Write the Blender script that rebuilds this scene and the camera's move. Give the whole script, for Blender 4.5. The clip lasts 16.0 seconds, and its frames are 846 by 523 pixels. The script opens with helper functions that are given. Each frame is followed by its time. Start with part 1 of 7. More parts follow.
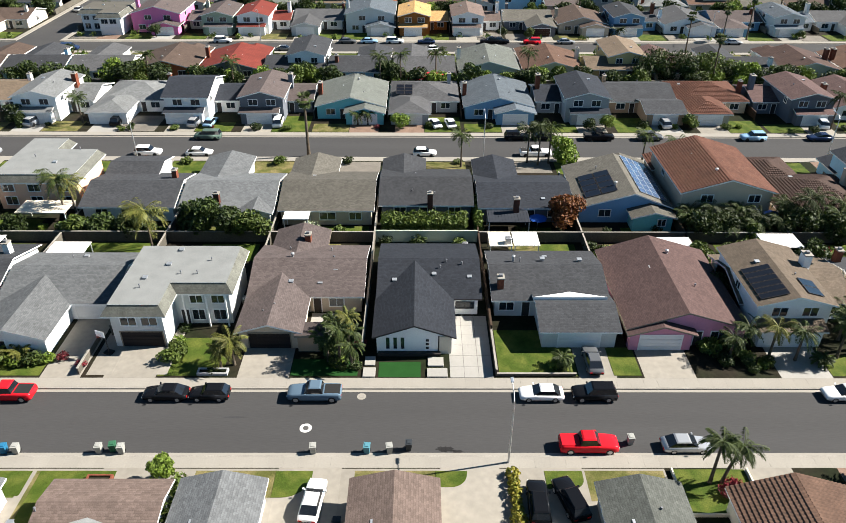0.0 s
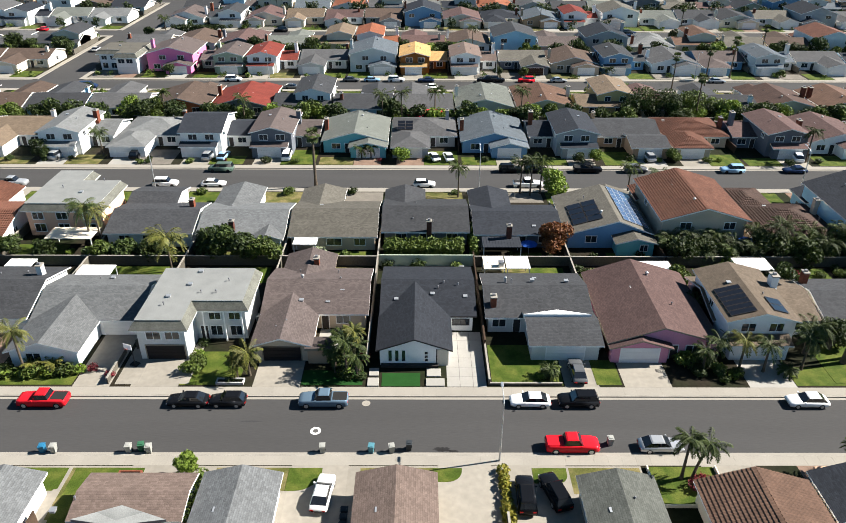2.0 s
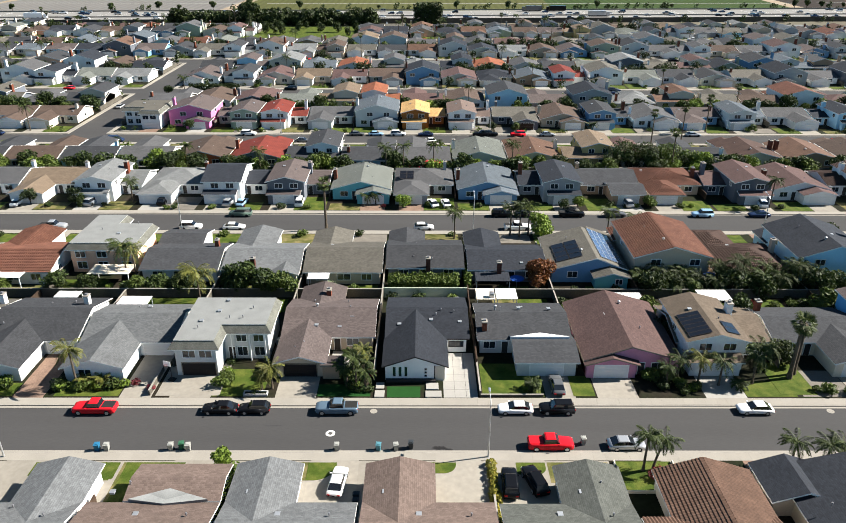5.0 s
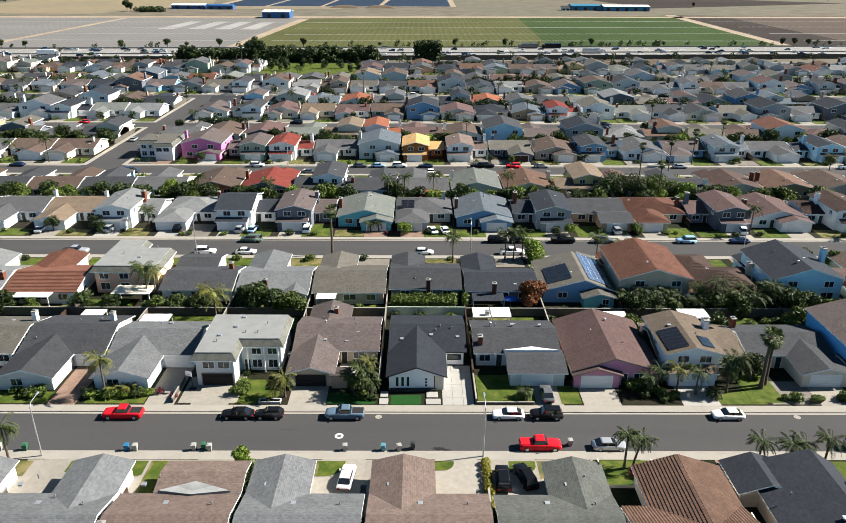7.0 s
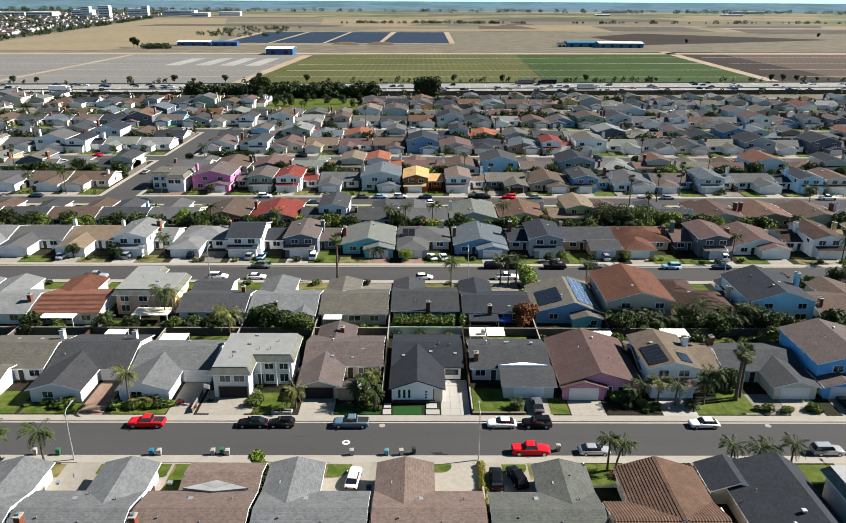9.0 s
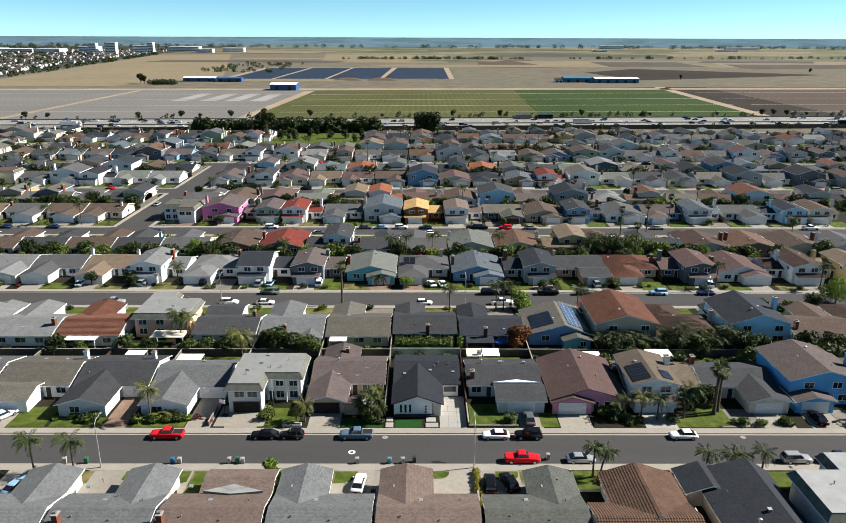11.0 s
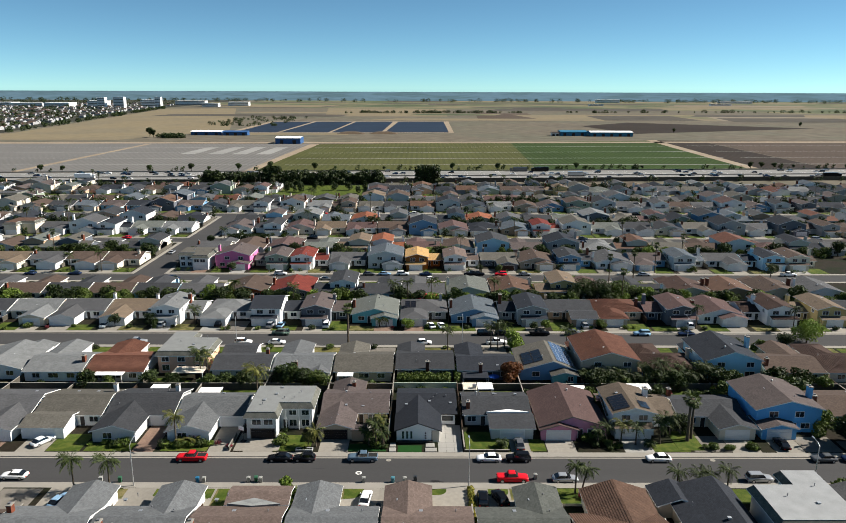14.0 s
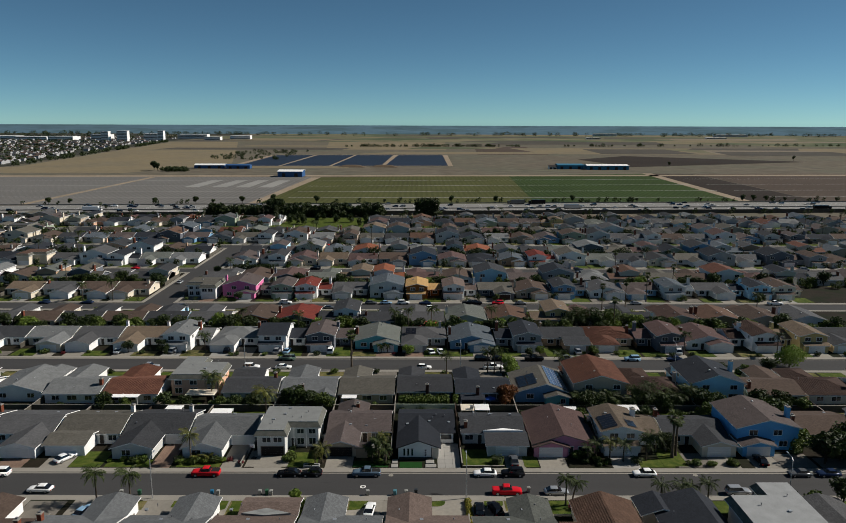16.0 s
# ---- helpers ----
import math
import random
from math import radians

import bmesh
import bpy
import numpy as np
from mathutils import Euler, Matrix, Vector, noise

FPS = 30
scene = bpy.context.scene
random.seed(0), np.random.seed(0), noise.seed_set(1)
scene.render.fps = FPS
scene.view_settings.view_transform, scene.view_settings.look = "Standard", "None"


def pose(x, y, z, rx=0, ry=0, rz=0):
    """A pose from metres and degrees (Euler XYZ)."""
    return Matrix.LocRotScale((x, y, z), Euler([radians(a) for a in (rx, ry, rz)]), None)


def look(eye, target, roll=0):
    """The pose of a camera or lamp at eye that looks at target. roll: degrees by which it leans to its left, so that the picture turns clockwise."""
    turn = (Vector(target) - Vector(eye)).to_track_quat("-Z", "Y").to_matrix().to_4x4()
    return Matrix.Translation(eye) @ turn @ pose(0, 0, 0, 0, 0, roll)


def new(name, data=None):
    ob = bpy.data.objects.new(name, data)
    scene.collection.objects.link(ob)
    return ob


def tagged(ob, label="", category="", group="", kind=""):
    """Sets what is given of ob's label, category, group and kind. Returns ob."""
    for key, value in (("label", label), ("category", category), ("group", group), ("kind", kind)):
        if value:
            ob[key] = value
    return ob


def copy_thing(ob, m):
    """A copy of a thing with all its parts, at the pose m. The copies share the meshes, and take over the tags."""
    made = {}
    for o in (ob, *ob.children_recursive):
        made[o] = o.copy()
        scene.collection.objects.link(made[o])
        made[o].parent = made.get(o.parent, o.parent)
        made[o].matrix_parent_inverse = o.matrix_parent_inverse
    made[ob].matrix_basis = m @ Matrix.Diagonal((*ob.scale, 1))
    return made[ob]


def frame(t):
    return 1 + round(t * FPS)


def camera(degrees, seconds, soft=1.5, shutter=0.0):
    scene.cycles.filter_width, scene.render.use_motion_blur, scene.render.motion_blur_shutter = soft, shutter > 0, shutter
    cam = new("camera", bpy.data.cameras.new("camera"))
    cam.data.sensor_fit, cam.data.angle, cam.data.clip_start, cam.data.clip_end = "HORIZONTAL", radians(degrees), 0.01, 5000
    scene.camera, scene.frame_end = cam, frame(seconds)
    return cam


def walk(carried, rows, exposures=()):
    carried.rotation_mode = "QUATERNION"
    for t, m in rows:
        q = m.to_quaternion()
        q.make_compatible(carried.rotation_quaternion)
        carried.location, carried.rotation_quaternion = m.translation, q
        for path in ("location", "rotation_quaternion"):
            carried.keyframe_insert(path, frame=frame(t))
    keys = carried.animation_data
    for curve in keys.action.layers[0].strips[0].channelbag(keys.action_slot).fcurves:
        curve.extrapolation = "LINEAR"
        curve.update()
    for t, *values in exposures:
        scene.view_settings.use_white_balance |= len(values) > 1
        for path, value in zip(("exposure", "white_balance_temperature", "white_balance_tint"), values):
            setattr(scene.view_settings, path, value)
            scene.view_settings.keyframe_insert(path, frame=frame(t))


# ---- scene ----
cam = camera(61.9, 16.0, soft=0.5)

PATH = [
    (0, (-8.202, -59.707, 53.261), (-8.191, -58.019, 52.189), 0.3),
    (1, (-8.138, -63.468, 54.613), (-8.129, -61.754, 53.582), 0.3),
    (2, (-8.123, -67.443, 56.141), (-8.113, -65.706, 55.149), 0.3),
    (3, (-8.094, -72.013, 57.745), (-8.084, -70.254, 56.793), 0.3),
    (4, (-8.081, -76.675, 59.126), (-8.072, -74.894, 58.217), 0.2),
    (6.5, (-8.298, -88.762, 62.219), (-8.288, -86.93, 61.416), 0.3),
    (7, (-8.393, -91.161, 62.749), (-8.382, -89.321, 61.966), 0.3),
    (8, (-8.436, -96.081, 63.896), (-8.425, -94.224, 63.154), 0.3),
    (9, (-8.544, -101.139, 65.042), (-8.532, -99.266, 64.343), 0.3),
    (11.5, (-8.441, -113.805, 67.695), (-8.431, -111.894, 67.104), 0.2),
    (12.5, (-8.39, -118.861, 68.526), (-8.381, -116.936, 67.982), 0.2),
    (13.5, (-8.424, -124.095, 69.574), (-8.415, -122.159, 69.074), 0.2),
    (14.5, (-8.435, -129.108, 70.393), (-8.427, -127.16, 69.938), 0.2),
    (15.5, (-8.673, -134.501, 71.234), (-8.663, -132.543, 70.822), 0.2),
    (16, (-8.64, -137.17, 71.513), (-8.63, -135.208, 71.124), 0.2),
]
walk(cam, [(t, look(eye, target, roll)) for t, eye, target, roll in PATH],
     exposures=[(0, 1.63), (8.0, 1.59), (9.0, 1.45), (11.5, 1.2), (12.5, 1.04), (14.8, 0.95), (15.5, 0.55), (16.0, 0.12)])

# ---- light ----
SUN_EL, SUN_AZ = radians(38), math.atan2(0.98, 0.19)
world = bpy.data.worlds.new("sky")
scene.world = world
world.use_nodes = True
wn = world.node_tree
sky = wn.nodes.new("ShaderNodeTexSky")
sky.sky_type = "NISHITA"
sky.sun_disc = False
sky.sun_elevation, sky.sun_rotation = SUN_EL, SUN_AZ
sky.air_density, sky.dust_density, sky.ozone_density = 0.42, 0.0, 3.0
tint = wn.nodes.new("ShaderNodeMixRGB")
tint.blend_type = "MULTIPLY"
tint.inputs[0].default_value = 1.0
tint.inputs[2].default_value = (0.74, 1.0, 0.9, 1)
wn.links.new(sky.outputs["Color"], tint.inputs[1])
wn.links.new(tint.outputs[0], wn.nodes["Background"].inputs["Color"])
wn.nodes["Background"].inputs["Strength"].default_value = 0.063
sun = new("sun", bpy.data.lights.new("sun", "SUN"))
sun.data.energy, sun.data.angle, sun.data.color = 5.0, radians(0.53), (1.0, 0.95, 0.87)
to_sun = Vector((math.cos(SUN_EL) * math.sin(SUN_AZ), math.cos(SUN_EL) * math.cos(SUN_AZ), math.sin(SUN_EL)))
sun.matrix_world = look(tuple(to_sun * 300), (0, 0, 0))

# ---- materials ----
R = random.Random(7)
MATS = {}


def node(nt, kind, **inputs):
    n = nt.nodes.new(kind)
    for key, value in inputs.items():
        n.inputs[key.replace("_", " ")].default_value = value
    return n


def mix_rgb(nt, mode, fac, a, b):
    n = nt.nodes.new("ShaderNodeMixRGB")
    n.blend_type = mode
    for sock, v in zip(n.inputs, (fac, a, b)):
        if hasattr(v, "is_linked"):
            nt.links.new(v, sock)
        else:
            sock.default_value = v
    return n.outputs[0]


def ramp(nt, src, lo, hi, a, b):
    n = nt.nodes.new("ShaderNodeMapRange")
    nt.links.new(src, n.inputs[0])
    for i, v in enumerate((lo, hi, a, b)):
        n.inputs[i + 1].default_value = v
    return n.outputs[0]


def grey(nt, v):
    n = nt.nodes.new("ShaderNodeCombineColor")
    for i in range(3):
        nt.links.new(v, n.inputs[i])
    return n.outputs[0]


def mat(name, color, rough=0.75, metal=0.0, var=0.2, big=0.35, fine=14.0, bump=0.15, rand=0.0, spec=0.12, stretch=(1, 1, 1), second=None, courses=0.0, stripes=None, shingles=0.0):
    """A surface with stains and grain at two scales; second: a colour it blends to in patches; courses: height of roof courses."""
    if name in MATS:
        return MATS[name]
    m = bpy.data.materials.new(name)
    m.use_nodes = True
    nt = m.node_tree
    b = nt.nodes["Principled BSDF"]
    b.inputs["Roughness"].default_value, b.inputs["Metallic"].default_value = rough, metal
    b.inputs["Specular IOR Level"].default_value = spec
    geo = nt.nodes.new("ShaderNodeNewGeometry")
    mp = nt.nodes.new("ShaderNodeMapping")
    mp.inputs["Scale"].default_value = stretch
    nt.links.new(geo.outputs["Position"], mp.inputs["Vector"])
    n1, n2 = node(nt, "ShaderNodeTexNoise", Scale=big, Detail=5.0), node(nt, "ShaderNodeTexNoise", Scale=fine, Detail=3.0)
    for n in (n1, n2):
        nt.links.new(mp.outputs[0], n.inputs["Vector"])
    base = (*color, 1)
    if second:
        base = mix_rgb(nt, "MIX", ramp(nt, n1.outputs["Fac"], 0.42, 0.6, 0, 1), (*color, 1), (*second, 1))
    f1 = ramp(nt, n1.outputs["Fac"], 0.25, 0.75, 1 - var, 1 + var)
    f2 = ramp(nt, n2.outputs["Fac"], 0.25, 0.75, 1 - var, 1 + var)
    col = mix_rgb(nt, "MULTIPLY", 1.0, base, grey(nt, f1))
    col = mix_rgb(nt, "MULTIPLY", 1.0, col, grey(nt, f2))
    height = n2.outputs["Fac"]
    if rand:
        oi = nt.nodes.new("ShaderNodeObjectInfo")
        col = mix_rgb(nt, "MULTIPLY", 1.0, col, grey(nt, ramp(nt, oi.outputs["Random"], 0, 1, 1 - rand, 1 + rand)))
    if courses:
        sep = nt.nodes.new("ShaderNodeSeparateXYZ")
        nt.links.new(geo.outputs["Position"], sep.inputs[0])
        q = nt.nodes.new("ShaderNodeMath")
        q.operation = "DIVIDE"
        nt.links.new(sep.outputs["Z"], q.inputs[0])
        q.inputs[1].default_value = courses
        fr = nt.nodes.new("ShaderNodeMath")
        fr.operation = "FRACT"
        nt.links.new(q.outputs[0], fr.inputs[0])
        col = mix_rgb(nt, "MULTIPLY", 1.0, col, grey(nt, ramp(nt, fr.outputs[0], 0.0, 0.35, 0.78, 1.03)))
    if shingles:
        # Single shingles: each one a shade of its own, with a dark joint; the run follows the roof's slope.
        def calc(op, a, c):
            n = nt.nodes.new("ShaderNodeMath")
            n.operation = op
            for sock, v in zip(n.inputs, (a, c)):
                if hasattr(v, "is_linked"):
                    nt.links.new(v, sock)
                else:
                    sock.default_value = v
            return n.outputs[0]
        nrm, pos = nt.nodes.new("ShaderNodeSeparateXYZ"), nt.nodes.new("ShaderNodeSeparateXYZ")
        nt.links.new(geo.outputs["True Normal"], nrm.inputs[0])
        nt.links.new(geo.outputs["Position"], pos.inputs[0])
        along = calc("GREATER_THAN", calc("ABSOLUTE", nrm.outputs["X"], 0.0), calc("ABSOLUTE", nrm.outputs["Y"], 0.0))
        run = calc("ADD", calc("MULTIPLY", pos.outputs["Y"], along), calc("MULTIPLY", pos.outputs["X"], calc("SUBTRACT", 1.0, along)))
        row = calc("FLOOR", calc("DIVIDE", pos.outputs["Z"], courses), 0.0)
        u = calc("ADD", calc("DIVIDE", run, shingles), calc("MULTIPLY", row, 0.43))
        cell = nt.nodes.new("ShaderNodeCombineXYZ")
        nt.links.new(calc("FLOOR", u, 0.0), cell.inputs[0])
        nt.links.new(row, cell.inputs[1])
        wnz = nt.nodes.new("ShaderNodeTexWhiteNoise")
        nt.links.new(cell.outputs[0], wnz.inputs["Vector"])
        shade = calc("MULTIPLY", ramp(nt, wnz.outputs["Value"], 0, 1, 0.84, 1.16), ramp(nt, calc("FRACT", u, 0.0), 0.0, 0.16, 0.82, 1.0))
        pitched = calc("LESS_THAN", calc("ABSOLUTE", nrm.outputs["Z"], 0.0), 0.985)
        col = mix_rgb(nt, "MULTIPLY", pitched, col, grey(nt, shade))
    if stripes:
        axis, period, dark = stripes
        sep = nt.nodes.new("ShaderNodeSeparateXYZ")
        nt.links.new(geo.outputs["Position"], sep.inputs[0])
        q = nt.nodes.new("ShaderNodeMath")
        q.operation = "MULTIPLY"
        nt.links.new(sep.outputs[axis], q.inputs[0])
        q.inputs[1].default_value = 2 * math.pi / period
        s = nt.nodes.new("ShaderNodeMath")
        s.operation = "SINE"
        nt.links.new(q.outputs[0], s.inputs[0])
        col = mix_rgb(nt, "MULTIPLY", 1.0, col, grey(nt, ramp(nt, s.outputs[0], -0.4, 0.4, dark, 1.05)))
    nt.links.new(col, b.inputs["Base Color"])
    if bump:
        bp = node(nt, "ShaderNodeBump", Strength=bump, Distance=0.05)
        nt.links.new(height, bp.inputs["Height"])
        nt.links.new(bp.outputs[0], b.inputs["Normal"])
    MATS[name] = m
    return m


asphalt = mat("asphalt", (0.0493, 0.0482, 0.0481), 0.85, var=0.09, big=0.16, fine=9.0, stretch=(0.12, 1.5, 1), bump=0.3)
concrete = mat("pavement_concrete", (0.24, 0.222, 0.192), 0.85, var=0.06, big=0.3, fine=6, rand=0.025)
drive_m = mat("driveway_concrete", (0.224, 0.205, 0.174), 0.85, var=0.1, big=0.22, fine=1.6, rand=0.1)
drive_white = mat("pale_concrete", (0.263, 0.252, 0.23), 0.8, var=0.06, big=0.3, fine=4, rand=0.06)
drive_brick = mat("brick_paving", (0.168, 0.112, 0.084), 0.85, var=0.2, big=0.5, fine=4)
kerb_m = mat("kerb_concrete", (0.235, 0.218, 0.19), 0.85, var=0.15, big=0.5, fine=6)
grass_m = mat("lawn_grass", (0.0448, 0.0704, 0.0096), 0.9, var=0.3, big=0.6, fine=9, bump=0.6, second=(0.0656, 0.0792, 0.0144), spec=0.1)
turf_m = mat("artificial_turf", (0.0136, 0.051, 0.0122), 0.95, var=0.1, big=0.6, fine=9, bump=0.3, spec=0.05)
dry_grass = mat("dry_lawn", (0.0816, 0.0848, 0.0238), 0.9, var=0.3, big=0.5, fine=9, bump=0.5, second=(0.13, 0.109, 0.0476), spec=0.1)
yard_m = mat("yard_soil", (0.021, 0.0168, 0.0112), 0.95, var=0.3, big=0.12, fine=2.0, second=(0.0098, 0.0126, 0.00505), bump=0.5, spec=0.1)
patio_m = mat("patio_concrete", (0.151, 0.136, 0.116), 0.85, var=0.2, big=0.4, fine=5, rand=0.15)
ground_m = mat("open_ground", (0.129, 0.111, 0.0847), 0.95, var=0.22, big=0.006, fine=0.05, second=(0.098, 0.0925, 0.069), bump=0, spec=0.05)
blockwall = mat("block_wall", (0.0831, 0.075, 0.061), 0.9, var=0.2, big=0.4, fine=4, rand=0.2)
wood_fence = mat("weathered_fence", (0.0504, 0.0336, 0.0235), 0.85, var=0.25, big=0.8, fine=6, rand=0.2)
white_paint = mat("white_paint", (0.76, 0.75, 0.73), 0.5, var=0.05, big=0.5, fine=6)
trim_dark = mat("dark_trim", (0.0392, 0.0336, 0.0308), 0.6, var=0.1)
trim_tan = mat("tan_trim", (0.224, 0.185, 0.14), 0.6, var=0.1)
door_white = mat("garage_door_white", (0.72, 0.71, 0.69), 0.5, var=0.05, rand=0.08)
door_dark = mat("garage_door_dark", (0.0196, 0.0168, 0.0168), 0.6, var=0.1)
door_brown = mat("garage_door_brown", (0.0504, 0.028, 0.0196), 0.6, var=0.1)
glass_m = mat("window_glass", (0.018, 0.024, 0.03), 0.08, var=0.0, bump=0, spec=0.8)
brick_m = mat("chimney_brick", (0.146, 0.0476, 0.028), 0.85, var=0.2, big=2, fine=9, courses=0.075)
metal_m = mat("galvanised_metal", (0.45, 0.46, 0.47), 0.45, 0.7, var=0.12)
vent_m = mat("vent_metal", (0.2, 0.2, 0.21), 0.5, 0.5, var=0.1)
tyre_m = mat("tyre_rubber", (0.02, 0.02, 0.02), 0.85, var=0.1)
rim_m = mat("alloy_rim", (0.45, 0.45, 0.46), 0.35, 0.8, var=0.05, bump=0)
carglass = mat("car_glass", (0.01, 0.012, 0.015), 0.05, var=0, bump=0, spec=0.9)
lamp_red = mat("tail_lamp", (0.4, 0.01, 0.01), 0.25, var=0, bump=0)
lamp_clear = mat("head_lamp", (0.7, 0.7, 0.7), 0.15, var=0, bump=0)
bark_m = mat("palm_bark", (0.085, 0.068, 0.05), 0.95, var=0.25, big=2, fine=12, bump=0.6)
wood_m = mat("tree_bark", (0.0302, 0.0218, 0.0151), 0.95, var=0.25, big=2, fine=12, bump=0.6)
solar_black = mat("solar_panel_black", (0.008, 0.008, 0.01), 0.18, var=0.1, bump=0, spec=0.6)
solar_blue = mat("solar_panel_blue", (0.045, 0.075, 0.14), 0.22, var=0.08, bump=0, spec=0.8)
panel_frame = mat("aluminium_frame", (0.5, 0.52, 0.55), 0.4, 0.8, var=0.05, bump=0)


def leaf_mat(name, a, b, rough=0.6):
    m = bpy.data.materials.new(name)
    m.use_nodes = True
    nt = m.node_tree
    p = nt.nodes["Principled BSDF"]
    geo = nt.nodes.new("ShaderNodeNewGeometry")
    oi = nt.nodes.new("ShaderNodeObjectInfo")
    c = mix_rgb(nt, "MIX", geo.outputs["Random Per Island"], (*a, 1), (*b, 1))
    c = mix_rgb(nt, "MULTIPLY", 1.0, c, grey(nt, ramp(nt, oi.outputs["Random"], 0, 1, 0.75, 1.3)))
    nt.links.new(c, p.inputs["Base Color"])
    p.inputs["Roughness"].default_value = rough
    p.inputs["Specular IOR Level"].default_value = 0.25
    tr = nt.nodes.new("ShaderNodeBsdfTranslucent")
    nt.links.new(c, tr.inputs["Color"])
    mx = nt.nodes.new("ShaderNodeMixShader")
    mx.inputs[0].default_value = 0.18
    nt.links.new(p.outputs[0], mx.inputs[1])
    nt.links.new(tr.outputs[0], mx.inputs[2])
    nt.links.new(mx.outputs[0], nt.nodes["Material Output"].inputs["Surface"])
    return m


leaf_dark = leaf_mat("leaves_dark", (0.009, 0.018, 0.004), (0.04, 0.06, 0.011))
leaf_mid = leaf_mat("leaves_green", (0.04, 0.065, 0.01), (0.088, 0.118, 0.02))
leaf_bright = leaf_mat("leaves_bright", (0.08, 0.125, 0.013), (0.13, 0.18, 0.026))
leaf_rust = leaf_mat("leaves_rust", (0.1, 0.03, 0.012), (0.2, 0.08, 0.02))
leaf_yellow = leaf_mat("leaves_yellow", (0.3, 0.24, 0.03), (0.2, 0.22, 0.03))
leaf_red = leaf_mat("leaves_red", (0.16, 0.012, 0.02), (0.08, 0.02, 0.02))
leaf_white = leaf_mat("blossom_white", (0.5, 0.5, 0.42), (0.12, 0.16, 0.06))
palm_green = leaf_mat("palm_fronds", (0.018, 0.034, 0.007), (0.062, 0.082, 0.016))
palm_yellow = leaf_mat("palm_fronds_yellow", (0.07, 0.085, 0.012), (0.14, 0.13, 0.03))
palm_dry = leaf_mat("palm_dry_fronds", (0.16, 0.11, 0.05), (0.22, 0.16, 0.08))

ROOF = {
    "charcoal": (0.0179, 0.0202, 0.0252), "dark grey": (0.0308, 0.0319, 0.0347), "grey": (0.056, 0.056, 0.0577), "light grey": (0.106, 0.109, 0.109),
    "blue-grey": (0.0644, 0.0756, 0.0864), "brown": (0.0588, 0.042, 0.0336), "red-brown": (0.0656, 0.0416, 0.0384), "tan": (0.104, 0.0784, 0.056), "taupe": (0.078, 0.061, 0.046),
    "mid grey": (0.0808, 0.084, 0.0864), "rose-brown": (0.092, 0.0683, 0.0582), "moss-grey": (0.0532, 0.056, 0.0504), "olive-grey": (0.071, 0.066, 0.056), "green-grey": (0.084, 0.0896, 0.0808), "mauve-brown": (0.0627, 0.0504, 0.0476)}
TILE = {"terracotta": (0.106, 0.0476, 0.0325), "brown tile": (0.0952, 0.056, 0.0392), "red tile": (0.135, 0.03, 0.022), "orange tile": (0.185, 0.0672, 0.0364), "dark tile": (0.056, 0.0347, 0.028)}
WALL = {
    "white": (0.75, 0.74, 0.72), "cream": (0.62, 0.55, 0.44), "beige": (0.45, 0.37, 0.28), "grey": (0.33, 0.33, 0.33), "pale grey": (0.52, 0.52, 0.5),
    "teal": (0.16, 0.44, 0.46), "blue": (0.15, 0.28, 0.42), "light blue": (0.38, 0.6, 0.72), "bright blue": (0.14, 0.4, 0.68), "pink": (0.58, 0.25, 0.34), "orange": (0.42, 0.13, 0.06),
    "peach": (0.62, 0.39, 0.27), "hot pink": (0.62, 0.17, 0.34), "green": (0.3, 0.35, 0.27), "tan": (0.38, 0.26, 0.17), "slate": (0.12, 0.13, 0.15), "yellow": (0.5, 0.38, 0.17), "pale pink": (0.62, 0.45, 0.44)}


def roof_mat(c):
    if c in TILE:
        return mat("roof_" + c, TILE[c], 0.8, var=0.22, big=0.5, fine=2.5, rand=0.12, courses=0.13)
    return mat("roof_" + c, tuple(min(0.5, 1.28 * v) for v in ROOF[c]), 0.9, var=0.12, big=0.5, fine=9.0, rand=0.12, courses=0.06, bump=0.5, shingles=0.36)


def wall_mat(c):
    return mat("stucco_" + c, WALL[c], 0.9, var=0.07, big=0.4, fine=7, rand=0.05)


# ---- mesh helpers ----
def quad(bm, pts, mi=0):
    f = bm.faces.new([bm.verts.new(p) for p in pts])
    f.material_index = mi
    return f


def box(bm, x0, x1, y0, y1, z0, z1, mi=0):
    v = [bm.verts.new((x, y, z)) for z in (z0, z1) for x, y in ((x0, y0), (x1, y0), (x1, y1), (x0, y1))]
    for ids in ((3, 2, 1, 0), (4, 5, 6, 7), (0, 1, 5, 4), (1, 2, 6, 5), (2, 3, 7, 6), (3, 0, 4, 7)):
        bm.faces.new([v[i] for i in ids]).material_index = mi


def slab(bm, pts, thick, top=0, side=1):
    """A flat board under the polygon pts (anticlockwise from above)."""
    a = [bm.verts.new(p) for p in pts]
    b = [bm.verts.new((p[0], p[1], p[2] - thick)) for p in pts]
    bm.faces.new(a).material_index = top
    bm.faces.new(b[::-1]).material_index = side
    n = len(a)
    for i in range(n):
        bm.faces.new((a[i], b[i], b[(i + 1) % n], a[(i + 1) % n])).material_index = side


